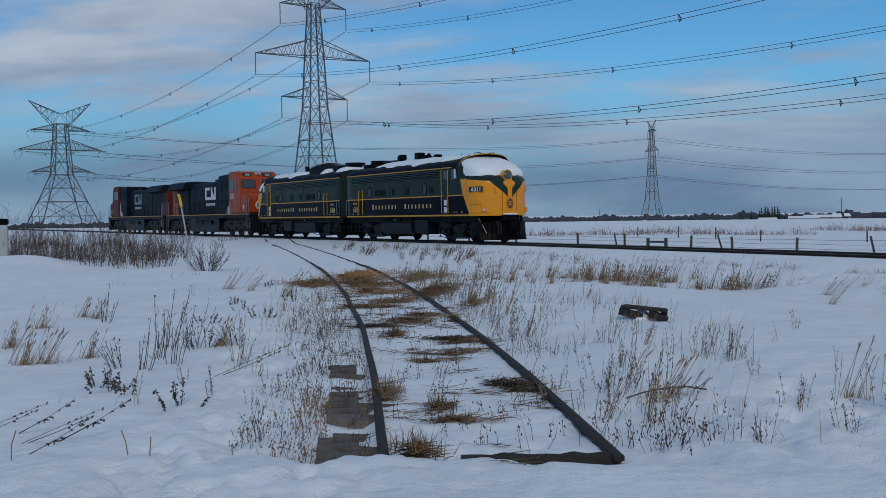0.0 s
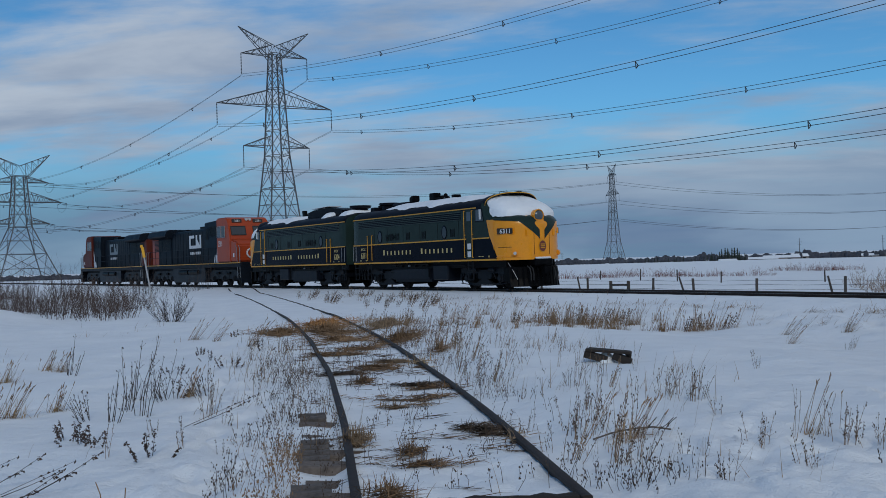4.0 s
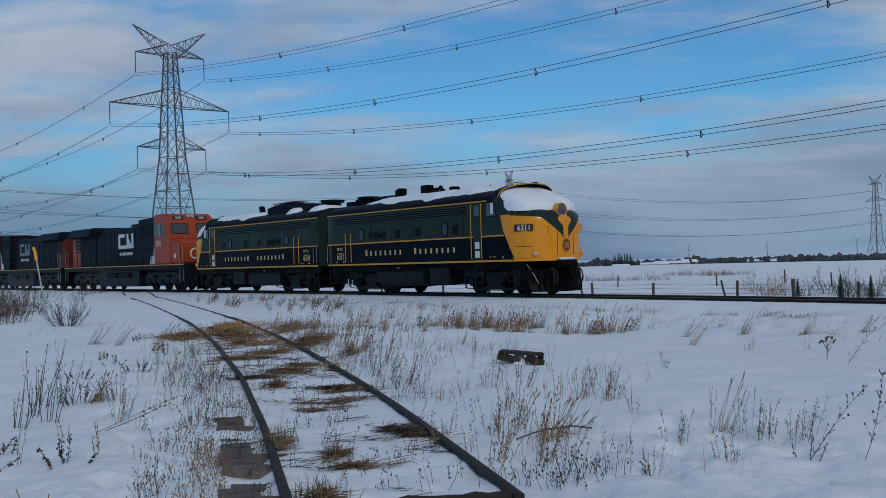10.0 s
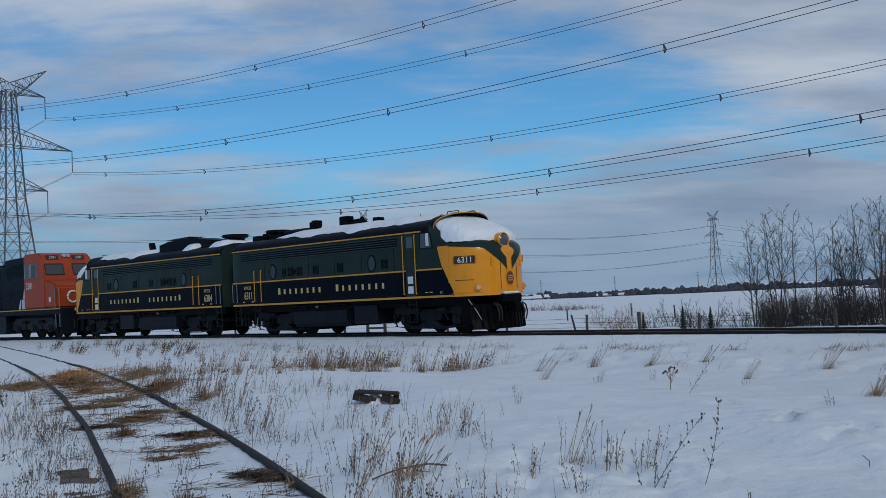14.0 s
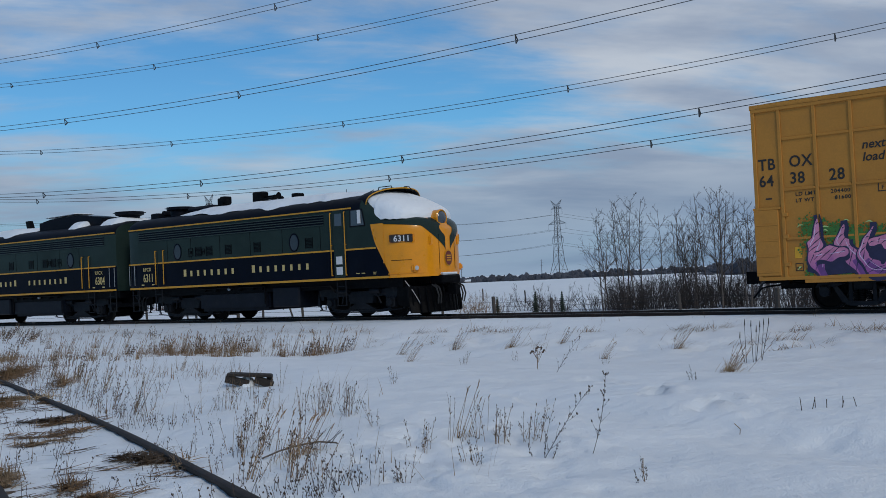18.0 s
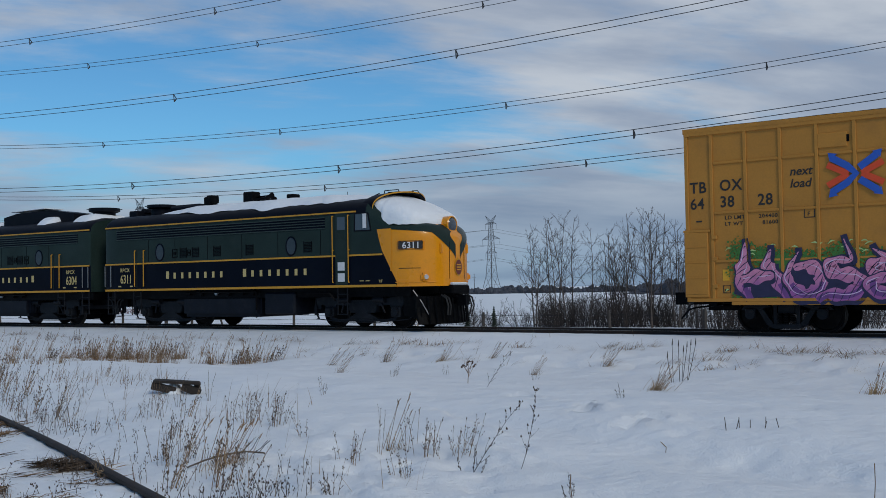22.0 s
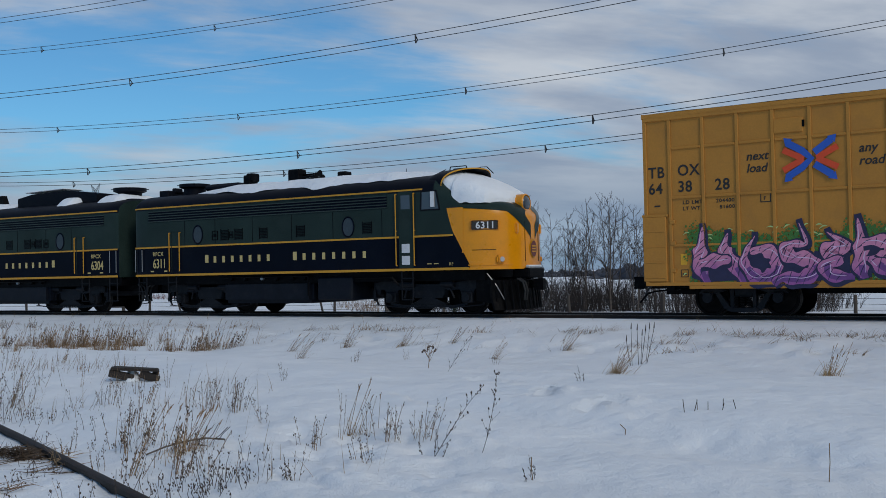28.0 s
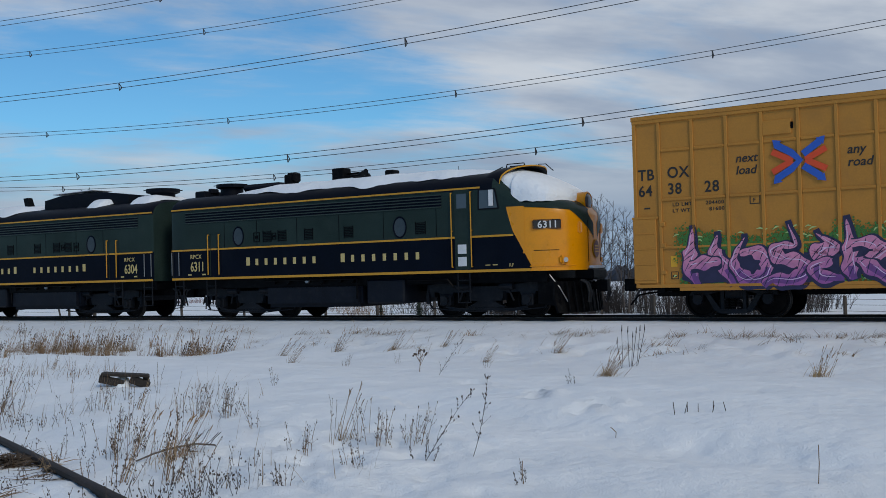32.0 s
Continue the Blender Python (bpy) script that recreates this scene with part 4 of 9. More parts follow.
    for s in (-1, 1):
        for k, x in enumerate((-5.9, -5.3, -4.5, -3.9, -3.2, -2.7)):
            bm = bmesh.new()
            rod(bm, (x, s * 1.40, 1.2), (x, s * 1.46, 1.2), 0.08 + 0.02 * (k % 2), 0.07, 12)
            part("filler_cap", bm, STEEL if k == 2 else UNDER, u)
        for pts in ([(-6.2, s * 1.47, 1.24), (-2.5, s * 1.47, 1.24), (-2.5, s * 1.47, 0.6)], [(-0.6, s * 1.47, 1.15), (0.8, s * 1.47, 1.15), (1.0, s * 1.4, 0.9)]):
            bm = bmesh.new()
            pipe(bm, pts, 0.03)
            part("side_pipe", bm, UNDER, u)
    for x in (-7.22, 1.90):
        truck_b(u, x, F_WHEELS)
    # rear: door, diaphragm, hoses
    bm = bmesh.new()
    for k in range(4):
        d = 0.06 * k
        for a, b, c, e in ((-0.62, -0.5, 1.35, 3.6), (0.5, 0.62, 1.35, 3.6), (-0.62, 0.62, 3.5, 3.6)):
            box(bm, F_REAR - 0.1 - d, F_REAR - 0.06 - d, a + (0.02 if k % 2 else 0), b - (0.02 if k % 2 else 0), c, e)
    box(bm, F_REAR - 0.06, F_REAR + 0.01, -0.66, 0.66, 1.3, 3.64)
    part("diaphragm", bm, RUBBER, u, "black pleated gangway diaphragm")
    coupler(u, F_REAR - 0.42, -1)
    coupler(u, F_NOSE + 0.12, 1)
    for x, sgn in ((F_REAR - 0.1, -1), (F_NOSE - 0.15, 1)):
        for y in (-0.75, -0.6, 0.6, 0.75):
            bm = bmesh.new()
            pipe(bm, [(x, y, 1.05), (x + 0.18 * sgn, y, 0.95), (x + 0.26 * sgn, y, 0.7), (x + 0.2 * sgn, y * 0.95, 0.42)], 0.028)
            part("air_hose", bm, RUBBER, u, "black hanging air hose")
    f_nose_details(u, number)
    f_roof_details(u, number)
    f_markings(u, number)
    return u


def coupler(parent, x, sgn):
    bm = bmesh.new()
    bevelled(bm, min(x - 0.5 * sgn, x), max(x - 0.5 * sgn, x), -0.11, 0.11, 0.76, 0.98, 0.03)
    prism(bm, [(x - 0.02 * sgn, 0.70), (x + 0.30 * sgn, 0.70), (x + 0.30 * sgn, 1.04), (x - 0.02 * sgn, 1.04)], -0.22, -0.06)
    prism(bm, [(x - 0.02 * sgn, 0.74), (x + 0.16 * sgn, 0.74), (x + 0.16 * sgn, 1.0), (x - 0.02 * sgn, 1.0)], -0.06, 0.22)
    return part("coupler", bm, UNDER, parent, "dark knuckle coupler")


def on_nose(x, z, far=False, lift=0.0):
    """A point on the nose's near or far flank."""
    w = nose_w(x) + lift
    return Vector((x, w if far else -w, z))


def f_nose_details(u, number):
    # headlamp in its raised housing
    hx, hz = 4.54, 3.28
    bm = bmesh.new()
    n = 20
    c = lambda x, r, z: [Vector((x, r * math.cos(2 * math.pi * i / n), z + r * math.sin(2 * math.pi * i / n))) for i in range(n)]
    loft(bm, [c(hx - 0.75, 0.05, hz - 0.05), c(hx - 0.45, 0.20, hz - 0.02), c(hx - 0.1, 0.28, hz), c(hx + 0.16, 0.29, hz), c(hx + 0.19, 0.26, hz), c(hx + 0.15, 0.235, hz)])
    h = part("headlamp_housing", bm, YELLOW, u, "rounded yellow headlamp housing", True)
    bm = bmesh.new()
    loft(bm, [c(hx + 0.15, 0.235, hz), c(hx + 0.20, 0.20, hz), c(hx + 0.225, 0.12, hz), c(hx + 0.23, 0.02, hz)], True)
    part("headlamp_lens", bm, PALE_GLASS, h, "dark glass headlamp lens", True)
    # number boxes on the flanks
    for s in (-1, 1):
        xa, xb = 3.64, 4.46
        za, zb = 2.50, 2.79
        wa, wb = nose_w(xa), nose_w(xb)
        ang = math.degrees(math.atan2(wa - wb, xb - xa)) * (1 if s < 0 else -1)
        mid = Vector(((xa + xb) / 2, s * (wa + wb) / 2, 2.62))
        L = math.hypot(xb - xa, wa - wb)
        m = Matrix.Translation(mid) @ pose(0, 0, 0, 0, 0, ang if s < 0 else 180 + ang)
        bm = bmesh.new()
        bevelled(bm, -L / 2, L / 2, -0.07, 0.12, -0.185, 0.185, 0.05, 2)
        nb = part("number_board", bm, YELLOW, u, "black number board in a yellow frame", at=m)
        bm = bmesh.new()
        bevelled(bm, -L / 2 + 0.06, L / 2 - 0.06, -0.078, -0.06, -0.135, 0.135, 0.03)
        part("number_panel", bm, BOX_TEXT, nb)
        letters_on(nb, number, 0, -0.081, -0.095, 0.275, WHITE, "numerals", 1.05, 1.0, centre=True, bold=0.016)
        # marker lamp over it
        bm = bmesh.new()
        rod(bm, (-0.05, -0.02, 0.30), (-0.05, -0.07, 0.30), 0.05, 0.04, 10)
        part("marker_lamp", bm, LENS, nb)
        # low twin lamp
        m2 = Matrix.Translation(on_nose(4.44, 1.62, s > 0)) @ pose(0, 0, 0, 0, 0, 52 if s < 0 else 128)
        bm = bmesh.new()
        bevelled(bm, -0.13, 0.13, -0.12, 0.15, -0.12, 0.12, 0.05, 2)
        lamp = part("ditch_lamp", bm, YELLOW, u, "yellow ditch lamp housing", at=m2)
        bm = bmesh.new()
        rod(bm, (0.02, -0.10, 0), (0.02, -0.135, 0), 0.08, 0.07, 12)
        part("lamp_lens", bm, LENS, lamp)
        # crease lines pressed into the flank
        bm = bmesh.new()
        xs = np.linspace(3.72, 4.36, 8)
        pipe(bm, [on_nose(x, 1.90, s > 0, 0.004) for x in xs], 0.010)
        part("crease_strip", bm, NAVY, u)
        bm = bmesh.new()
        xs = np.linspace(3.60, 4.68, 12)
        pipe(bm, [on_nose(x, 1.46, s > 0, 0.008) for x in xs], 0.022)
        part("lower_moulding", bm, YELLOW, u)
    # nose door outline, emblem
    fx = lambda y: 3.2 + (F_NOSE - 3.2) * max(0.0, 1 - (abs(y) / F_HALF) ** 2) ** (1 / 2.6)
    for y in (-0.42, 0.42):
        bm = bmesh.new()
        pipe(bm, [(fx(y) + 0.006, y, z) for z in np.linspace(1.55, 2.72, 6)], 0.009)
        part("nose_door_seam", bm, NAVY, u)
    bm = bmesh.new()
    n = 26
    for r, off in ((0.27, 0.02), (0.25, 0.035)):
        ring = [Vector((fx(0.2 * math.cos(2 * math.pi * i / n)) + off - 0.01, 0.8 * r * math.cos(2 * math.pi * i / n), 1.92 + 1.05 * r * math.sin(2 * math.pi * i / n))) for i in range(n)]
        bm.faces.new([bm.verts.new(p) for p in ring])
    em = part("emblem", bm, GOLD, u, "oval maroon and gold emblem")
    bm = bmesh.new()
    ring = [Vector((fx(0.2 * math.cos(2 * math.pi * i / n)) + 0.031, 0.185 * math.cos(2 * math.pi * i / n), 1.92 + 0.24 * math.sin(2 * math.pi * i / n))) for i in range(n)]
    bm.faces.new([bm.verts.new(p) for p in ring])
    part("emblem_field", bm, MAROON, em)
    bm = bmesh.new()
    for z in (1.84, 1.92, 2.00):
        box(bm, fx(0) + 0.03, fx(0) + 0.036, -0.12, 0.12, z - 0.02, z + 0.02)
    part("emblem_bars", bm, GOLD, em)
    # dark green flash: a band round the upper nose that dips to a point over the emblem
    bm = bmesh.new()
    for s in (-1, 1):
        cols = []
        for k in range(41):
            t = k / 40
            x = lerp(2.98, F_NOSE - 0.004, math.sin(t * math.pi / 2))
            zb = lerp(3.17, 3.02, min(1, t / 0.62))
            if t > 0.62:
                zb = lerp(3.02, 2.18, ((t - 0.62) / 0.38) ** 1.15)
            zt = lerp(3.45, 3.28, t)
            if t > 0.70:
                zt = lerp(3.28, 2.62, ((t - 0.70) / 0.30) ** 0.8)
            zt = min(zt, nose_top(x) - 0.005)
            cols.append([bm.verts.new(nose_skin(x, lerp(min(zb, zt - 0.01), zt, j / 6), s, 0.010)) for j in range(7)])
        for c0, c1 in zip(cols, cols[1:]):
            for j in range(6):
                bm.faces.new((c0[j], c1[j], c1[j + 1], c0[j + 1]))
    part("nose_flash", bm, GREEN, u, "dark green flash with a pointed tip", True)
    # pilot, snowplough-like, and steps beneath the nose
    bm = bmesh.new()
    rings = []
    for z, k in ((0.14, 1.0), (0.5, 0.97), (1.02, 0.88)):
        r = []
        for i in range(13):
            y = -1.35 + 2.7 * i / 12
            r.append(Vector((4.02 + (F_NOSE - 4.15) * k * (1 - (abs(y) / 1.6) ** 2) + (0.10 if z < 0.4 else 0.0), y, z)))
        r += [p + Vector((-0.06, 0, 0)) for p in reversed(r)]
        rings.append(r)
    loft(bm, rings)
    part("pilot", bm, UNDER, u, "black curved pilot")
    for i in range(11):
        bm = bmesh.new()
        y = -1.1 + 0.22 * i
        x = 4.07 + (F_NOSE - 4.17) * (1 - (abs(y) / 1.6) ** 2)
        rod(bm, (x + 0.11, y, 0.16), (x + 0.02, y, 1.0), 0.028, 0.028, 6)
        part("pilot_bar", bm, UNDER, u)
    bm = bmesh.new()
    bevelled(bm, 4.45, F_NOSE + 0.12, -0.5, 0.5, 1.05, 1.36, 0.05)
    part("anticlimber", bm, UNDER, u, "black buffer casting")
    bm = bmesh.new()
    bevelled(bm, 4.7, F_NOSE + 0.1, -0.42, 0.42, 1.36, 1.44, 0.035, 2)
    part("buffer_snow", bm, SNOW, u, "snow lying on the buffer casting")
    for s in (-1, 1):
        bm = bmesh.new()
        prism(bm, [(3.65, 0.42), (4.35, 0.30), (4.25, 1.05), (3.65, 1.25)], min(s * 1.2, s * 1.26), max(s * 1.2, s * 1.26))
        part("step_guard", bm, UNDER, u)
        bm = bmesh.new()
        pipe(bm, [(4.05, s * 1.30, 1.22), (4.32, s * 1.22, 0.85), (4.5, s * 1.1, 0.45)], 0.016)
        part("uncoupling_lever", bm, STEEL, u)


def roof_z(x, y):
    w = F_HALF
    return 3.70 + (F_TOP - 3.70) * max(0.0, 1 - (abs(y) / w) ** (2 / 0.72)) ** 0.40


def f_roof_details(u, number):
    # drifted snow along the roof
    for x0, x1 in (((-8.0, 2.25),) if number == "6311" else ((-10.0, -8.7), (-3.4, 2.25), (-7.4, -6.4))):
        bm = bmesh.new()
        rings = []
        n = max(10, int((x1 - x0) * 7))
        for i in range(n):
            x = lerp(x0, x1, i / (n - 1))
            e = 1.30 + 0.30 * noise.noise((x * 0.7, 3, 1)) + 0.10 * noise.noise((x * 2.6, 5, 1))
            end = min(1.0, 6 * min(i, n - 1 - i) / (n - 1) + 0.15)
            row = []
            for k in range(15):
                y = lerp(-e, e, k / 14) * (0.55 + 0.45 * end)
                th = (0.20 * (1 - (2 * k / 14 - 1) ** 6) + 0.07 * noise.noise((x * 0.9, y * 2, 7))) * end
                row.append(Vector((x, y, roof_z(x, y) + 0.004 + max(0.0, th))))
            rings.append(row)
        loft(bm, rings, caps=False, closed=False)
        part("roof_snow", bm, SNOW, u, "wind-packed snow along the roof", True)
    bm = bmesh.new()
    rings = []
    for i in range(34):
        t = i / 33
        x = lerp(2.62, 4.47, t)
        zc = lerp(4.36, 3.54, t ** 1.2) + 0.06 * math.sin(math.pi * t) - 0.06 * max(0, t - 0.9) * 10
        w0 = nose_skin(max(x, 3.0), 3.30 - 0.10 * t, 1, 0).y if x > 3.0 else 1.40
        wmax = lerp(1.36, w0, min(1, t * 4)) + 0.02 + 0.035 * noise.noise((x * 4.5, 1, 1))
        wmax *= 1 - 0.40 * max(0, t - 0.78) / 0.22
        zedge = lerp(3.86, 3.32, min(1, t * 3.6) ** 0.8) - 0.06 * t + 0.04 * noise.noise((x * 5, 2, 2))
        row = []
        for k in range(21):
            a = math.pi * k / 20
            row.append(Vector((x, -wmax * math.copysign(abs(math.cos(a)) ** 0.80, math.cos(a)), zedge + max(zc - zedge, 0.04) * math.sin(a) ** 0.62 + 0.012 * noise.noise((x * 3, k * 0.6, 4)))))
        rings.append(row)
    loft(bm, rings, closed=False, caps=True)
    part("nose_snow", bm, SNOW, u, "thick snow covering the windscreen and nose top", True)
    # gold edge over the windscreen, grab irons
    # the cab roof's brow, reaching forward over the windscreen's middle
    def brow(a, k):
        """Across the roof at angle a, from its root (k = 0) to its lip (k = 1)."""
        c, s_ = math.cos(a), math.sin(a)
        yy = -1.50 * math.copysign(abs(c) ** 0.8, c)
        f = max(0.0, 1 - abs(yy / 1.55) ** 1.7)
        x = lerp(1.95, 2.62 + 0.62 * f, k)
        z = lerp(3.72, 3.80, k) + (lerp(4.30, 4.43, soft(min(1, k * 2.2))) - 0.05 * k - 3.75) * abs(s_) ** 0.75
        return Vector((x, yy, z))
    bm = bmesh.new()
    angs = [math.pi * i / 24 for i in range(25)]
    loft(bm, [[brow(a, k) for a in angs] + [brow(a, k) - Vector((0, 0, 0.05)) for a in reversed(angs)] for k in (0, 0.2, 0.4, 0.6, 0.8, 1.0)])
    part("roof_brow", bm, ROOF, u, "dark cab roof brow over the windscreen", True)
    bm = bmesh.new()
    loft(bm, [[brow(a, 0.975) + Vector((0, 0, 0.006)), brow(a, 1.0) + Vector((0.008, 0, 0.006)), brow(a, 1.0) + Vector((0.008, 0, -0.034)), brow(a, 0.975) - Vector((0, 0, 0.034))] for a in angs])
    part("windscreen_trim", bm, GOLD, u, "gold trim over the windscreen", True)
    for s in (-1, 1):
        bm = bmesh.new()
        pipe(bm, [(2.3, s * 0.42, 4.36), (2.34, s * 0.42, 4.50), (2.9, s * 0.42, 4.50), (2.95, s * 0.42, 4.36)], 0.016)
        part("roof_grab_iron", bm, UNDER, u)
    bm = bmesh.new()
    bevelled(bm, 2.35, 2.85, -0.3, 0.3, 4.38, 4.46, 0.02)
    part("roof_hatch", bm, ROOF, u)
    bm = bmesh.new()
    pipe(bm, [(1.95, -0.95, 4.06), (2.0, -0.95, 4.2), (2.35, -0.7, 4.4)], 0.014)
    part("roof_grab_iron", bm, UNDER, u)
    bm = bmesh.new()
    pipe(bm, [(3.2, -0.1, 4.36), (3.22, -0.1, 4.46), (3.5, -0.2, 4.44), (3.78, -0.3, 4.22)], 0.013)
    part("roof_grab_iron", bm, UNDER, u)
    # amber beacons beside the door in the nose
    for s in (-1, 1):
        bm = bmesh.new()
        bevelled(bm, 4.60, 4.80, s * 0.72 - 0.08, s * 0.72 + 0.08, 2.36, 2.68, 0.03, 2)
        part("classification_lamp", bm, YELLOW, u, "yellow cased marker lamp")
    # fans, horns, exhausts, antennas
    def fan(x, r, h):
        b = bmesh.new()
        n = 22
        c = lambda rr, z: [Vector((x + rr * math.cos(2 * math.pi * i / n), rr * math.sin(2 * math.pi * i / n), z)) for i in range(n)]
        loft(b, [c(r * 0.72, 4.15), c(r * 0.72, 4.25 + h * 0.62), c(r, 4.25 + h * 0.74), c(r, 4.25 + h), c(r * 0.9, 4.25 + h), c(r * 0.88, 4.25 + h * 0.8)])
        fan_ob = part("roof_fan", b, ROOF, u, "round dark roof fan", True)
        for k in range(-3, 4):
            b = bmesh.new()
            box(b, x - r * 0.85, x + r * 0.85, k * r * 0.25 - 0.012, k * r * 0.25 + 0.012, 4.25 + h * 0.88, 4.25 + h * 0.94)
            part("guard_bar", b, UNDER, fan_ob)
    def block(x0, x1, hw, z0, z1, name, label="", mat=None, r=0.04):
        b = bmesh.new()
        bevelled(b, x0, x1, -hw, hw, z0, z1, r)
        return part(name, b, mat or ROOF, u, label)
    if number == "6311":
        fan(-9.0, 0.56, 0.44)
        block(-10.35, -9.85, 0.5, 4.05, 4.50, "roof_hatch")
        block(-10.0, -9.8, 0.2, 4.4, 4.60, "roof_box")
        block(-8.3, -6.6, 0.26, 4.36, 4.62, "exhaust_silencer", "dark exhaust silencer", None, 0.10)
        block(-6.42, -6.08, 0.22, 4.25, 4.84, "exhaust_stack", "black exhaust stack", UNDER)
        block(-6.30, -5.98, 0.20, 4.60, 4.90, "stack_cap", "", UNDER)
        block(-4.36, -3.86, 0.22, 4.45, 4.90, "horn_box", "black horn box", UNDER)
        block(-4.16, -4.02, 0.12, 4.2, 4.50, "horn_post", "", UNDER, 0.02)
        for y, z in ((-0.16, 4.60), (0.05, 4.70), (0.2, 4.56)):
            bm = bmesh.new()
            rod(bm, (-3.86, y, z), (-3.3, y, z), 0.035, 0.045, 8)
            rod(bm, (-3.3, y, z), (-3.14, y, z), 0.045, 0.13, 12)
            part("horn", bm, UNDER, u, "black horn trumpet")
        block(-2.24, -1.90, 0.2, 4.2, 4.69, "roof_box", "", UNDER)
        block(-1.50, -1.40, 0.06, 4.25, 4.46, "roof_stub", "", UNDER, 0.02)
        block(-1.18, -1.08, 0.06, 4.25, 4.46, "roof_stub", "", UNDER, 0.02)
        block(0.02, 0.43, 0.24, 4.1, 4.46, "roof_box", "", UNDER)
        bm = bmesh.new()
        rod(bm, (0.42, 0, 4.3), (0.42, 0, 4.62), 0.014, 0.008, 6)
        part("antenna", bm, UNDER, u)
    else:
        fan(-9.35, 0.62, 0.50)
        bm = bmesh.new()
        rod(bm, (-8.5, -0.25, 4.44), (-6.95, -0.25, 4.44), 0.17, 0.17, 14)
        part("air_reservoir", bm, STEEL, u, "silvery roof air tank")
        bm = bmesh.new()
        prism(bm, [(-3.5, 4.1), (-3.5, 4.62), (-4.4, 4.76), (-6.6, 4.80), (-8.2, 4.60), (-8.2, 4.2)], -0.62, 0.62)
        part("roof_hatch", bm, ROOF, u, "large dark roof hatch")
        bm = bmesh.new()
        bevelled(bm, -6.2, -3.9, -0.5, 0.5, 4.79, 4.83, 0.015)
        part("hatch_snow", bm, SNOW, u, at=pose(0, 0, -0.03, 0, 1.2, 0))
        bm = bmesh.new()
        prism(bm, [(-2.1, 4.2), (-1.75, 4.2), (-1.55, 4.86), (-1.80, 4.88)], -0.12, 0.12)
        part("horn_bracket", bm, UNDER, u, "leaning black horn bracket")
        block(-3.2, -2.3, 0.2, 4.2, 4.42, "roof_box", "", UNDER)
        for x in (0.1, 0.9):
            block(x, x + 0.25, 0.15, 4.1, 4.46, "roof_box", "", UNDER)


def f_markings(u, number):
    """Gold lettering: the company's name as plain letter-sized bars, the unit's number in figures."""
    bars = ((-6.98, 8, 0.405), (-3.05, 8, 0.405))
    for s in (-1, 1):
        y0, y1 = sorted((s * (F_HALF + 0.001), s * (F_HALF + 0.005)))
        for x0, n, step in bars:
            for k in range(n):
                h = 0.27 if k == 0 else 0.215
                z, w = 1.765, 0.285 if k else 0.32
                x = x0 + k * step * 0.99
                bm = bmesh.new()
                box(bm, x + 0.05, x + w - 0.115, y0, y1, z, z + h)
                part("name_bar", bm, LETTER, u)
        f = letters_on(u, number, -9.50 if s < 0 else -8.98, s * (F_HALF + 0.006), 1.63, 0.46, LETTER, "unit_number", 1.0, 0.72, 0 if s < 0 else 180, bold=0.014)
        letters_on(u, "RPCX", -9.50 if s < 0 else -8.98, s * (F_HALF + 0.006), 2.06, 0.20, LETTER, "unit_initials", 1.15, 0.95, 0 if s < 0 else 180, bold=0.014)
        letters_on(u, "RF" if number == "6311" else "LF", 2.95 if s < 0 else 3.12, s * (F_HALF + 0.004), 1.47, 0.13, LETTER, "end_mark", 1.1, 1.0, 0 if s < 0 else 180)
        bm = bmesh.new()
        for x in (-9.62, -8.95):
            box(bm, x, x + 0.16, y0, y1, 1.49, 1.535)
        for x in (2.18, 2.42):
            box(bm, x, x + 0.16, y0, y1, 1.52, 1.545)
        part("small_print", bm, LETTER, u)


LEAD = build_f_unit("6311", "navy, green and yellow streamlined diesel with snow on its nose")
SECOND = build_f_unit("6304", "navy and green streamlined diesel with its nose facing away")


# ---- the wide-cab freight diesels ----
# x runs from the middle of the unit towards its cab end
G_HALF, G_SILL, G_SIZE = 1.50, 1.62, 1.07


def frustum(bm, x0, x1, hw0, hw1, z0, zt0, zt1, r=0.12, mi=0):
    """A hood length between two arched cross-sections."""
    def ring(x, hw, zt):
        return [Vector((x, -hw, z0)), Vector((x, -hw, zt - r)), Vector((x, -hw + r * 0.35, zt - r * 0.3)), Vector((x, -hw + r, zt)), Vector((x, hw - r, zt)), Vector((x, hw - r * 0.35, zt - r * 0.3)), Vector((x, hw, zt - r)), Vector((x, hw, z0))]
    loft(bm, [ring(x0, hw0, zt0), ring(x1, hw1, zt1)])


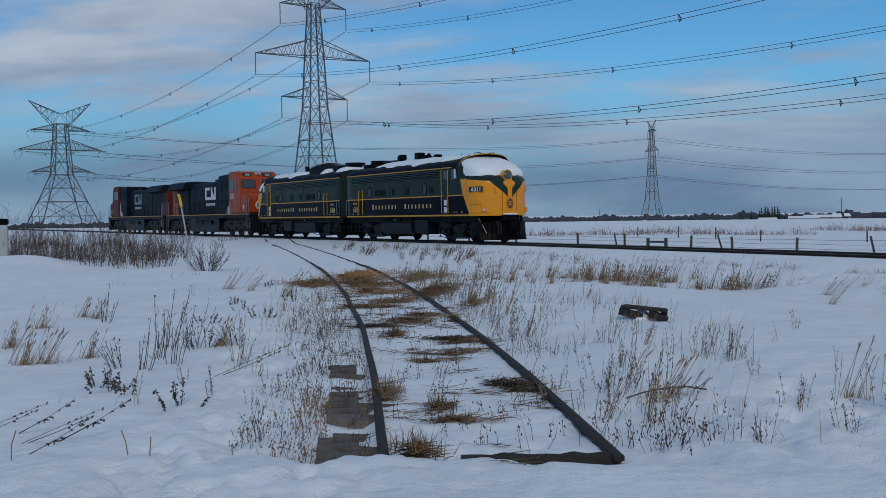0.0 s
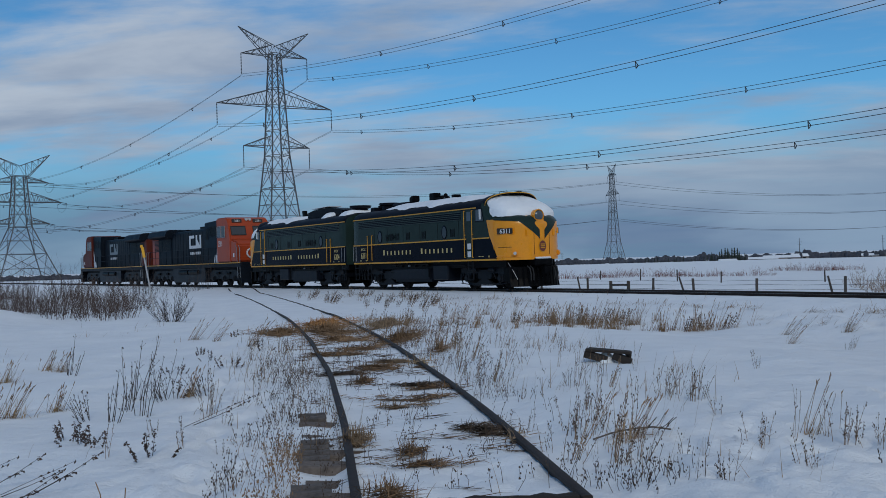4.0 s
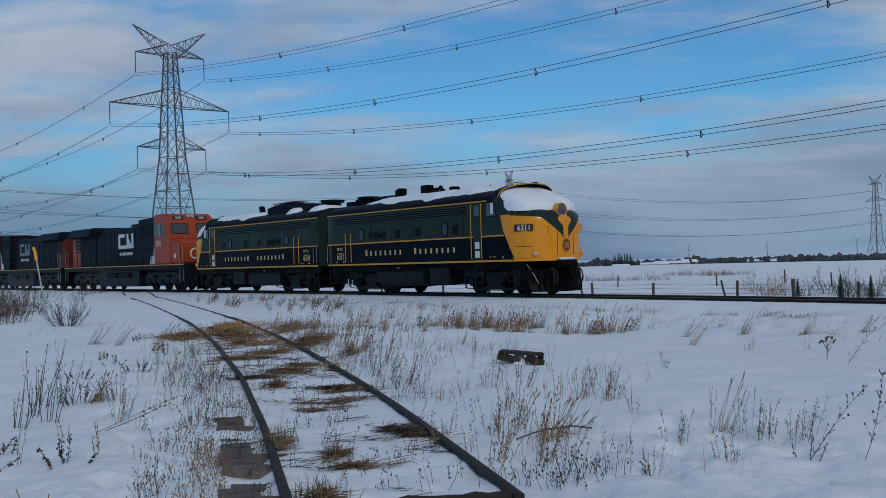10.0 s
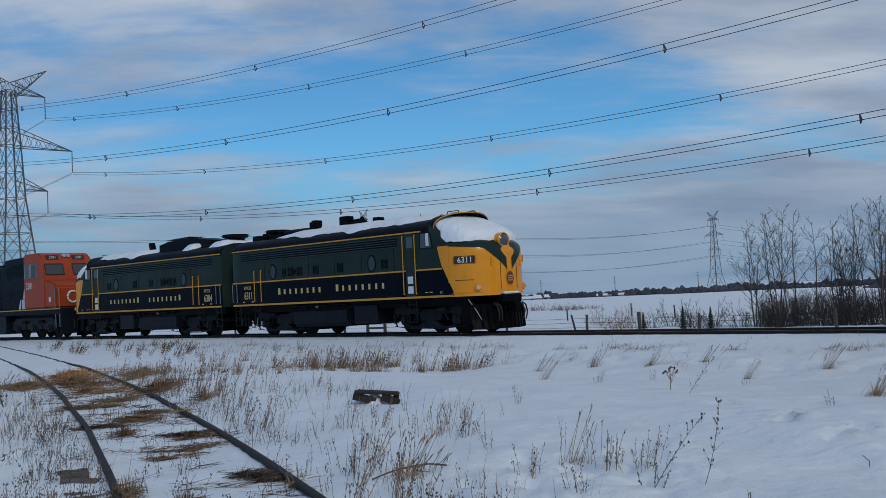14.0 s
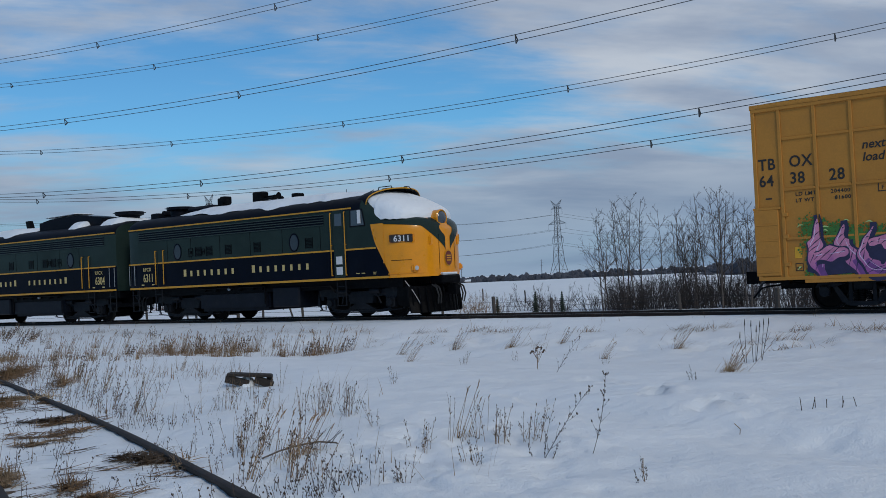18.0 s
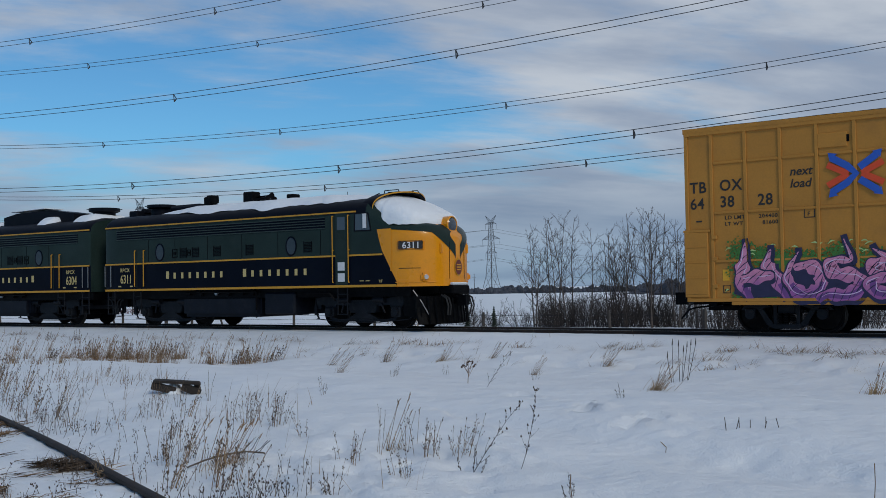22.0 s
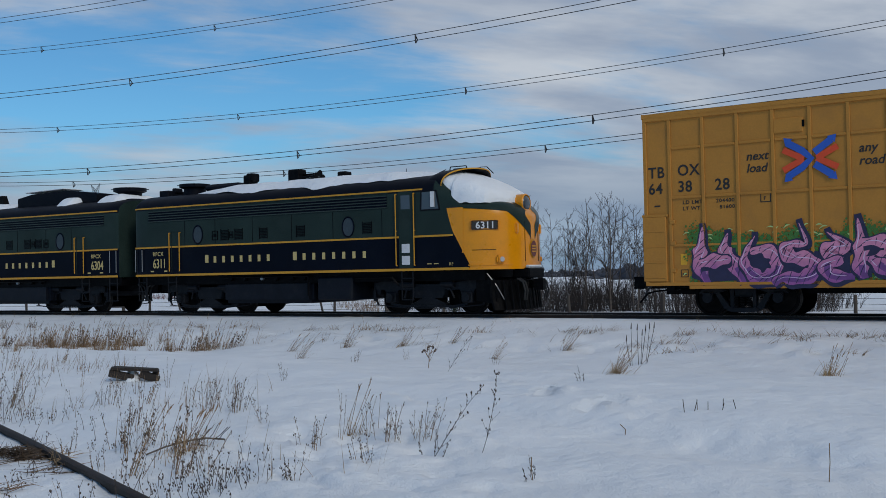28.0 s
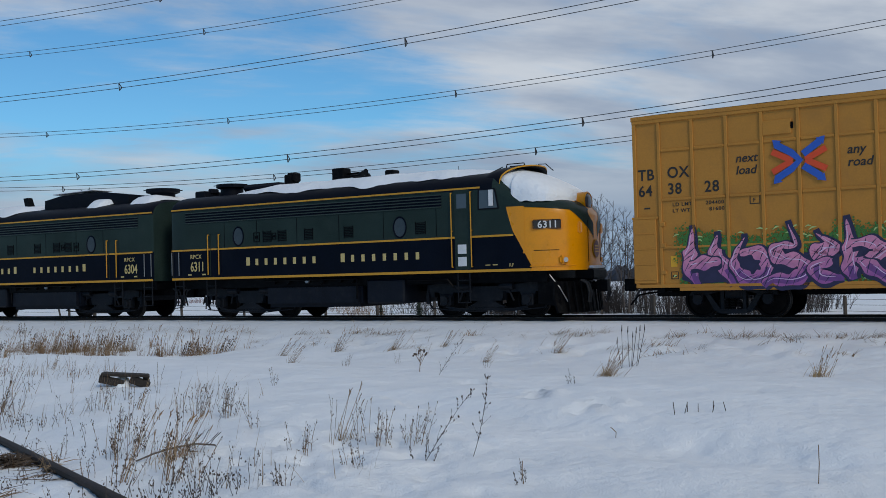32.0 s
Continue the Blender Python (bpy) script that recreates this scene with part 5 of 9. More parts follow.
def truck_c(parent, x, wheel, sign):
    bm = bmesh.new()
    for y in (-1.10, 1.10):
        prism(bm, [(-2.75, 0.50), (-2.75, 0.92), (-2.2, 1.12), (2.2, 1.12), (2.75, 0.92), (2.75, 0.50), (2.2, 0.42), (1.45, 0.50), (0.5, 0.50), (0.3, 0.40), (-0.3, 0.40), (-0.5, 0.50), (-1.45, 0.50), (-2.2, 0.42)], y - 0.08, y + 0.08)
    for x2 in (-2.3, -0.9, 0.9, 2.3):
        box(bm, x2 - 0.08, x2 + 0.08, -1.1, 1.1, 0.62, 0.86)
    tk = part("truck", bm, TRUCK, parent, "grimy black six-wheel truck", at=pose(x, 0, 0))
    for dx in (-1.98, 0.0, 1.98):
        ax = new("wheelset", wheel)
        ax.parent = tk
        ax.matrix_basis = pose(dx, 0, 0.533)
        SPUN.append((ax, dx, 0.533, sign))
        for y in (-1.13, 1.13):
            bm = bmesh.new()
            bevelled(bm, dx - 0.2, dx + 0.2, y - 0.12, y + 0.12, 0.36, 0.72, 0.03)
            rod(bm, (dx, y, 0.53), (dx, y + 0.19 * math.copysign(1, y), 0.53), 0.14, 0.12, 12)
            part("journal_box", bm, TRUCK, tk)
    for y in (-1.12, 1.12):
        for dx in (-1.0, 1.0):
            bm = bmesh.new()
            for k in range(5):
                rod(bm, (dx, y, 0.40 + k * 0.07), (dx, y, 0.435 + k * 0.07), 0.11, 0.11, 10)
            rod(bm, (dx - 0.25, y * 1.08, 0.9), (dx + 0.25, y * 1.08, 0.9), 0.09, 0.09, 8)
            part("coil_spring", bm, UNDER, tk)


G_WHEELS = wheelset_mesh(0.533)


def build_freight(number, label, sign):
    red = ORANGE if sign > 0 else GRIMY_ORANGE
    u = thing("diesel_locomotive", label, "locomotive", "coupled diesel locomotives")
    front, rear = 10.45, -10.45
    bm = bmesh.new()
    bevelled(bm, rear, front, -G_HALF, G_HALF, 1.30, G_SILL, 0.03)
    box(bm, rear + 0.3, front - 0.3, -0.9, 0.9, 0.95, 1.30)
    part("frame_sill", bm, BLACK, u, "black walkway sill")
    for s in (-1, 1):
        bm = bmesh.new()
        a, b = sorted((s * G_HALF, s * (G_HALF + 0.006)))
        box(bm, rear + 0.05, front - 0.05, a, b, G_SILL - 0.07, G_SILL - 0.02)
        part("sill_stripe", bm, GOLD, u, "faded reflective sill stripe")
    # short nose: full width, sloping top
    bm = bmesh.new()
    prism(bm, [(9.75, G_SILL), (9.75, 2.75), (9.55, 2.98), (8.35, 3.22), (8.35, G_SILL)], -1.42, 1.42)
    bmesh.ops.bevel(bm, geom=list(bm.edges), offset=0.09, segments=2, affect="EDGES")
    nose = part("short_hood", bm, red, u, "orange-red wide nose", True)
    bm = bmesh.new()
    box(bm, 9.752, 9.77, -0.36, 0.36, 1.7, 2.7)
    part("nose_door", bm, red, nose)
    bm = bmesh.new()
    # curved white emblem on the nose front
    for k in range(9):
        a = math.pi * (0.35 + 1.3 * k / 8)
        rod(bm, (9.765, -0.45 + 0.30 * math.cos(a), 2.2 + 0.30 * math.sin(a)), (9.77, -0.45 + 0.30 * math.cos(a + 0.45), 2.2 + 0.30 * math.sin(a + 0.45)), 0.06, 0.06, 6)
    part("nose_emblem", bm, WHITE, nose, "curved white emblem")
    # cab
    bm = bmesh.new()
    prism(bm, [(8.60, G_SILL), (8.60, 3.18), (8.22, 4.22), (8.10, 4.52), (7.8, 4.66), (6.05, 4.66), (6.05, G_SILL)], -1.46, 1.46)
    bmesh.ops.bevel(bm, geom=list(bm.edges), offset=0.08, segments=2, affect="EDGES")
    cab = part("cab", bm, red, u, "orange-red cab", True)
    for y0, y1 in ((-1.30, -0.28), (0.28, 1.30)):
        bm = bmesh.new()
        m = Matrix.Translation((8.40, 0, 3.72)) @ Matrix.Rotation(radians(-20), 4, "Y")
        bevelled(bm, -0.02, 0.035, y0, y1, -0.30, 0.32, 0.012)
        o = part("windscreen", bm, GLASS, cab, "dark windscreen", at=m)
        bm = bmesh.new()
        for p, q in (((0.03, y0, -0.3), (0.03, y1, -0.3)), ((0.03, y1, -0.3), (0.03, y1, 0.32)), ((0.03, y1, 0.32), (0.03, y0, 0.32)), ((0.03, y0, 0.32), (0.03, y0, -0.3))):
            rod(bm, p, q, 0.03, 0.03, 6)
        part("window_gasket", bm, RUBBER, o)
    for y0, y1 in ((-1.15, -0.45), (0.35, 1.05)):
        bm = bmesh.new()
        m = Matrix.Translation((8.16, 0, 4.40)) @ Matrix.Rotation(radians(-12), 4, "Y")
        bevelled(bm, -0.03, 0.05, y0, y1, -0.12, 0.12, 0.02)
        nb = part("number_board", bm, BOX_TEXT, cab, "black number board", at=m)
        if number:
            me = lettering(number, 0.2, WHITE)
            xs = [v.co.x for v in me.vertices]
            me.transform(pose(0.056, (y0 + y1) / 2, -0.07, 0, 0, 90) @ Matrix.Translation((-(min(xs) + max(xs)) / 2, 0, 0)))
            o = new("numerals", me)
            o.parent = nb
    bm = bmesh.new()
    rod(bm, (8.05, -0.12, 4.52), (8.24, -0.12, 4.50), 0.09, 0.09, 12)
    rod(bm, (8.05, 0.12, 4.52), (8.24, 0.12, 4.50), 0.09, 0.09, 12)
    part("headlamp", bm, LENS, cab)
    for s in (-1, 1):
        for k, x in enumerate((6.55, 7.35)):
            bm = bmesh.new()
            a, b = sorted((s * 1.45, s * 1.475))
            bevelled(bm, x - 0.30, x + 0.30, a, b, 3.35, 4.05, 0.01)
            w = part("side_window", bm, GLASS if k else PALE_GLASS, cab, "cab side window")
            bm = bmesh.new()
            for p, q in (((x - 0.33, 3.32), (x + 0.33, 3.32)), ((x + 0.33, 3.32), (x + 0.33, 4.08)), ((x + 0.33, 4.08), (x - 0.33, 4.08)), ((x - 0.33, 4.08), (x - 0.33, 3.32))):
                rod(bm, (p[0], s * 1.475, p[1]), (q[0], s * 1.475, q[1]), 0.022, 0.022, 6)
            part("window_frame", bm, STEEL, w)
        if number:
            letters_on(u, number, 6.35 if s < 0 else 7.65, s * 1.468, 2.72, 0.52, WHITE, "unit_number", 1.0, 0.8, 0 if s < 0 else 180)
        bm = bmesh.new()
        a, b = sorted((s * 1.425, s * 1.432))
        box(bm, 9.0, 9.22, a, b, 1.95, 2.22)
        part("safety_plate", bm, WHITE, u, "small white plate")
    # hood: auxiliary cab, engine hood, radiator with overhanging wings
    bm = bmesh.new()
    frustum(bm, 3.3, 6.05, 1.30, 1.30, G_SILL, 4.50, 4.58)
    part("auxiliary_cab", bm, BLACK, u, "black equipment hood behind the cab", True)
    bm = bmesh.new()
    frustum(bm, -5.3, 3.3, 0.92, 0.92, G_SILL, 4.08, 4.16)
    part("engine_hood", bm, BLACK, u, "black engine hood", True)
    bm = bmesh.new()
    frustum(bm, -9.75, -5.3, 0.98, 0.98, G_SILL, 3.80, 3.80)
    part("radiator_hood", bm, BLACK, u, "black radiator hood", True)
    bm = bmesh.new()
    prism_y = [(-1.45, 3.78), (-1.50, 3.88), (-1.35, 4.24), (-1.1, 4.34), (1.1, 4.34), (1.35, 4.24), (1.50, 3.88), (1.45, 3.78), (1.0, 3.66), (-1.0, 3.66)]
    loft(bm, [[Vector((x, y, z)) for y, z in prism_y] for x in (-9.7, -5.2)])
    part("radiator_overhang", bm, BLACK, u, "overhanging radiator wings")
    bm = bmesh.new()
    frustum(bm, -10.05, -8.45, 0.985, 0.985, G_SILL, 3.81, 3.81)
    part("rear_band", bm, red, u, "orange-red rear hood end", True)
    bm = bmesh.new()
    bevelled(bm, 0.2, 1.5, -0.55, 0.55, 4.06, 4.34, 0.04)
    part("exhaust_box", bm, UNDER, u)
    bm = bmesh.new()
    bevelled(bm, -4.9, -2.4, -0.7, 0.7, 4.04, 4.24, 0.04)
    part("dynamic_brake_cover", bm, UNDER, u)
    for s in (-1, 1):
        for k in range(13):
            x = -4.9 + k * 0.62
            bm = bmesh.new()
            a, b = sorted((s * 0.92, s * 0.945))
            bevelled(bm, x, x + 0.56, a, b, 1.75, 3.95, 0.008)
            part("hood_door", bm, BLACK, u)
        for x0, x1, z0, z1 in ((4.2, 5.7, 3.5, 4.25), (3.5, 4.0, 3.3, 4.1)):
            bm = bmesh.new()
            for k in range(int((z1 - z0) / 0.07)):
                a, b = sorted((s * 1.30, s * 1.325))
                box(bm, x0, x1, a, b, z0 + 0.07 * k, z0 + 0.07 * k + 0.04)
            part("intake_louvre", bm, UNDER, u)
        for x0, x1 in ((-9.4, -7.5), (-7.3, -5.5)):
            bm = bmesh.new()
            for k in range(9):
                a, b = sorted((s * 0.98, s * 1.01))
                box(bm, x0, x1, a, b, 2.7 + 0.1 * k, 2.755 + 0.1 * k)
            part("radiator_screen", bm, UNDER, u)
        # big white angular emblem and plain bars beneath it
        y0, y1 = sorted((s * 0.948, s * 0.953))
        bm = bmesh.new()
        e = [(-1.1, 2.75), (-1.1, 3.72), (0.02, 3.72), (0.02, 3.50), (-0.78, 3.50), (-0.78, 2.97), (0.35, 2.97), (0.35, 3.72), (0.68, 3.72), (0.68, 3.40), (1.18, 2.95), (1.18, 3.72), (1.5, 3.72), (1.5, 2.75), (0.35, 2.75)]
        prism(bm, [(x if s < 0 else 0.4 - x, z) for x, z in (e if s < 0 else e[::-1])], y0, y1)
        part("side_emblem", bm, WHITE if sign > 0 else STEEL, u, "large white angular emblem")
        bm = bmesh.new()
        for k in range(7):
            box(bm, -0.9 + k * 0.33, -0.66 + k * 0.33, y0, y1, 2.3, 2.5)
        part("small_print", bm, WHITE, u)
        bm = bmesh.new()
        y0, y1 = sorted((s * 1.302, s * 1.308))
        prism(bm, [(5.0, G_SILL + 0.02), (6.0, G_SILL + 0.02), (6.0, 3.2), (5.7, 2.6), (5.6, 2.2), (5.25, 2.2)], y0, y1)
        part("diagonal_flash", bm, WHITE, u, "worn white diagonal flash")
        # handrails
        for k in range(12):
            x = 5.6 - k * 1.35
            bm = bmesh.new()
            rod(bm, (x, s * 1.42, G_SILL), (x, s * 1.42, G_SILL + 1.05), 0.02, 0.02, 6)
            part("rail_post", bm, BLACK, u)
        bm = bmesh.new()
        for z in (1.05, 0.55):
            pipe(bm, [(6.0, s * 1.42, G_SILL + z), (-9.5, s * 1.42, G_SILL + z)], 0.018)
        part("handrail", bm, BLACK, u)
        for x, sg in ((9.95, 1), (-9.95, -1)):
            bm = bmesh.new()
            pipe(bm, [(x - 0.45 * sg, s * 1.45, G_SILL + 1.1), (x - 0.2 * sg, s * 1.46, G_SILL + 0.9), (x - 0.1 * sg, s * 1.47, 0.6)], 0.022)
            pipe(bm, [(x + 0.10 * sg, s * 1.45, G_SILL + 1.1), (x + 0.3 * sg, s * 1.46, G_SILL + 0.9), (x + 0.34 * sg, s * 1.47, 0.6)], 0.022)
            part("step_rail", bm, STEEL, u, "pale curved step handrail")
            bm = bmesh.new()
            for k in range(4):
                z = 0.42 + 0.3 * k
                box(bm, x - 0.05, x + 0.42 * sg if sg > 0 else x - 0.42, min(s * 1.2, s * 1.48), max(s * 1.2, s * 1.48), z, z + 0.03)
            part("step_well", bm, UNDER, u)
    for x, sg in ((10.4, 1), (-10.4, -1)):
        bm = bmesh.new()
        prism(bm, [(x, 0.25), (x + 0.12 * sg, 0.25), (x + 0.02 * sg, G_SILL), (x - 0.1 * sg, G_SILL)], -1.48, 1.48)
        part("pilot_plate", bm, BLACK, u, "black snowplough pilot")
        coupler(u, x + 0.25 * sg, sg)
        for y in (-0.8, -0.6, 0.6, 0.8):
            bm = bmesh.new()
            pipe(bm, [(x, y, 1.0), (x + 0.16 * sg, y, 0.9), (x + 0.2 * sg, y, 0.5)], 0.03)
            part("air_hose", bm, RUBBER, u)
    # tank, air reservoirs
    bm = bmesh.new()
    prism(bm, [(-3.6, 0.50), (-3.4, 0.26), (3.3, 0.26), (3.5, 0.50), (3.5, 1.28), (-3.6, 1.28)], -1.40, 1.40)
    part("fuel_tank", bm, TANK, u, "blue-black fuel tank")
    for s in (-1, 1):
        for x in (-2.0, 0.2):
            bm = bmesh.new()
            rod(bm, (x, s * 1.38, 1.0), (x + 1.9, s * 1.38, 1.0), 0.17, 0.17, 14)
            part("air_reservoir", bm, UNDER, u)
    for x in (-6.6, 6.6):
        truck_c(u, x, G_WHEELS, 1)
    u.scale = (G_SIZE,) * 3
    return u


THIRD = build_freight("2581", "orange-red and black wide-cab freight diesel with handrails", 1)
FOURTH = build_freight("", "grimy black and orange-red freight diesel with its cab facing away", -1)


# ---- the boxcar standing on the main track ----
BOX_S = -10.30          # its end, along the main track
B_LEN, B_HALF, B_SILL, B_TOP = 18.6, 1.56, 0.80, 5.34
# x runs along the car from that end; y across, -y towards the siding


def stroke(bm, pts, widths, y, mi=0):
    """A brush stroke of changing width along points (x, z), flat at depth y."""
    L, R = [], []
    for i, (x, z) in enumerate(pts):
        a = Vector(pts[max(i - 1, 0)])
        b = Vector(pts[min(i + 1, len(pts) - 1)])
        d = (b - a)
        d = d.normalized() if d.length > 1e-6 else Vector((1, 0))
        w = widths[i] / 2
        L.append((x - d.y * w, z + d.x * w))
        R.append((x + d.y * w, z - d.x * w))
    poly = L + R[::-1]
    vs = [bm.verts.new((x, y, z)) for x, z in poly]
    n = len(pts)
    for i in range(n - 1):
        bm.faces.new((vs[i], vs[i + 1], vs[2 * n - 2 - i], vs[2 * n - 1 - i])).material_index = mi


def smooth_path(pts, k=6):
    out = []
    for i in range(len(pts) - 1):
        p0, p1, p2, p3 = (Vector(pts[max(i - 1, 0)]), Vector(pts[i]), Vector(pts[i + 1]), Vector(pts[min(i + 2, len(pts) - 1)]))
        for j in range(k):
            t = j / k
            out.append(tuple(0.5 * ((2 * p1) + (p2 - p0) * t + (2 * p0 - 5 * p1 + 4 * p2 - p3) * t * t + (3 * p1 - p0 - 3 * p2 + p3) * t ** 3)))
    return out + [tuple(pts[-1])]


def wildstyle():
    """Strokes of the spray-painted letters H, O, S, E, R: their middle lines in car metres."""
    letters = {
        "H": [[(1.42, 2.72), (1.36, 2.1), (1.30, 1.6), (1.52, 0.85)], [(2.12, 2.52), (2.02, 2.05), (2.28, 1.5), (2.55, 0.86)], [(1.30, 1.52), (1.75, 1.62), (2.20, 1.66)]],
        "O": [[(2.86, 2.42), (2.62, 1.95), (2.58, 1.45), (2.95, 0.98), (3.35, 1.15), (3.42, 1.65), (3.1, 1.98), (2.72, 1.9)]],
        "S": [[(4.02, 2.72), (4.20, 2.15), (3.85, 2.15), (3.62, 1.92), (3.85, 1.68), (4.28, 1.58), (4.42, 1.22), (4.05, 0.95), (3.55, 0.98), (3.3, 0.78)]],
        "E": [[(4.72, 2.45), (5.22, 2.05), (4.85, 1.98), (4.70, 1.80), (5.10, 1.58)], [(5.1, 1.56), (4.70, 1.40), (4.78, 1.05), (5.35, 1.02)]],
        "R": [[(5.48, 2.78), (5.56, 2.1), (5.52, 1.4), (5.60, 0.95)], [(5.56, 2.12), (6.05, 2.15), (6.30, 1.88), (6.05, 1.60), (5.62, 1.58)], [(5.75, 1.58), (6.10, 1.25), (6.55, 0.85)]],
    }
    return letters


def graffiti(parent):
    y = -B_HALF - 0.042
    rnd = random.Random(11)
    # green mist sprayed behind the letters, densest round their tops
    bm = bmesh.new()
    tops = ((1.5, 2.15), (2.05, 2.0), (2.7, 1.9), (3.9, 2.1), (4.6, 1.9), (5.4, 2.15), (6.0, 2.05), (3.2, 1.85), (2.35, 1.9), (5.0, 1.9), (6.5, 1.8))
    for k in range(5600):
        if rnd.random() < 0.66:
            cx, cz = rnd.choice(tops)
            x, z = rnd.gauss(cx, 0.17), rnd.gauss(cz - 0.12, 0.14)
        else:
            x, z = rnd.uniform(1.05, 6.9), rnd.choice((rnd.uniform(1.0, 2.05), rnd.uniform(0.86, 1.05)))
        if not 0.86 < z < 2.75 or (x < 1.2 and z < 1.4):
            continue
        r = rnd.uniform(0.012, 0.036)
        n = 6
        vs = [bm.verts.new((x + r * math.cos(2 * math.pi * i / n) * rnd.uniform(0.7, 1.2), y + 0.014 - k * 0.8e-6, z + r * math.sin(2 * math.pi * i / n) * rnd.uniform(0.7, 1.2))) for i in range(n)]
        bm.faces.new(vs)
    part("sprayed_haze", bm, SPRAY["leaf"], parent, "mottled green sprayed background")["kind"] = "stuff"
    bm = bmesh.new()
    for k in range(46):
        x, z = rnd.uniform(1.0, 6.7), rnd.choice((rnd.uniform(1.95, 2.25), rnd.uniform(0.88, 1.1)))
        a, L = rnd.uniform(-0.9, 0.9), rnd.uniform(0.10, 0.22)
        stroke(bm, smooth_path([(x, z), (x + L * math.cos(a) * 0.5, z + L * math.sin(a) * 0.5 + 0.03), (x + L * math.cos(a), z + L * math.sin(a))], 3), [0.008, 0.015, 0.028, 0.04, 0.03, 0.02, 0.006], y + 0.0085 - k * 5e-6)
    part("lime_fleck", bm, SPRAY["lime"], parent, "pale lime sprayed flecks")["kind"] = "stuff"
    # one dark mass behind all the letters, then each letter's edge, fill, cuts and shines
    bm = bmesh.new()
    stroke(bm, smooth_path([(1.3, 1.30), (1.7, 1.20), (2.4, 1.22), (3.2, 1.2), (4.0, 1.3), (4.9, 1.28), (5.7, 1.35), (6.6, 1.15)], 5), [0.1] + [0.60] * 34 + [0.1], y + 0.006)
    part("base_shadow", bm, SPRAY["midnight"], parent, "midnight blue mass behind the letters")
    k = 0
    for name, strokes in wildstyle().items():
        edge, fill, low, cuts, shine = bmesh.new(), bmesh.new(), bmesh.new(), bmesh.new(), bmesh.new()
        for st in strokes:
            path = [(1.13 + (x - 0.95) * 0.925, 0.86 + (z - 0.82) * (0.70 if z < 2.2 else 0.70 + 0.10 * (z - 2.2))) for x, z in smooth_path(st, 7)]
            n = len(path)
            spike = st[0][1] > 2.3
            W = [0.02 + 0.31 * min(1, i / (n * 0.36)) ** 1.2 for i in range(n)] if spike else [0.15 + 0.18 * math.sin(math.pi * i / (n - 1)) for i in range(n)]
            W = [w * (1 + 0.22 * math.sin(i * 0.9 + k)) * (1 if i < n * 0.78 else 1 - 0.75 * (i - n * 0.78) / (n * 0.22)) for i, w in enumerate(W)]
            sh = [(x + 0.03, z - 0.035) for x, z in path]
            if spike:
                sh[0] = (path[0][0], path[0][1] + 0.10)
            d = y + 0.004 - k * 1e-3
            stroke(edge, sh, [w + 0.14 for w in W], d)
            stroke(fill, path, W, d - 0.0003)
            cut = [(x + 0.03, z - 0.02) for x, z in path if z < 1.30]
            if len(cut) > 2:
                stroke(low, cut, [0.15] * len(cut), d - 0.0005)
            # dark slits that break the stroke into plates
            for j in range(2, n - 2, 3):
                (xa, za), w = path[j], W[j]
                a = rnd.uniform(0.3, 1.4)
                L = w * rnd.uniform(0.4, 0.85)
                stroke(cuts, [(xa - L * math.cos(a), za - L * math.sin(a)), (xa, za + 0.02), (xa + L * math.cos(a), za + L * math.sin(a))], [0.006, 0.026, 0.004], d - 0.0006)
            for off, lo, hi in ((-0.36, 2, n // 2), (0.34, n // 3, n - 3)):
                hl = path[lo:hi]
                if len(hl) > 3:
                    stroke(shine, [(x + off * W[lo + i] * 0.8, z + 0.01) for i, (x, z) in enumerate(hl)], [0.006 + 0.018 * math.sin(math.pi * i / max(1, len(hl) - 1)) for i in range(len(hl))], d - 0.0007)
            k += 1
        e = part("letter_shadow", edge, SPRAY["midnight"], parent, f"midnight blue shadow of the letter {name}")
        part("letter_fill", fill, SPRAY["mauve"], e, f"mauve pink letter {name}")
        part("letter_shade", low, SPRAY["violet"], e)["kind"] = "stuff"
        part("letter_slit", cuts, SPRAY["midnight"], e)["kind"] = "stuff"
        part("letter_shine", shine, SPRAY["pale"], e)["kind"] = "stuff"


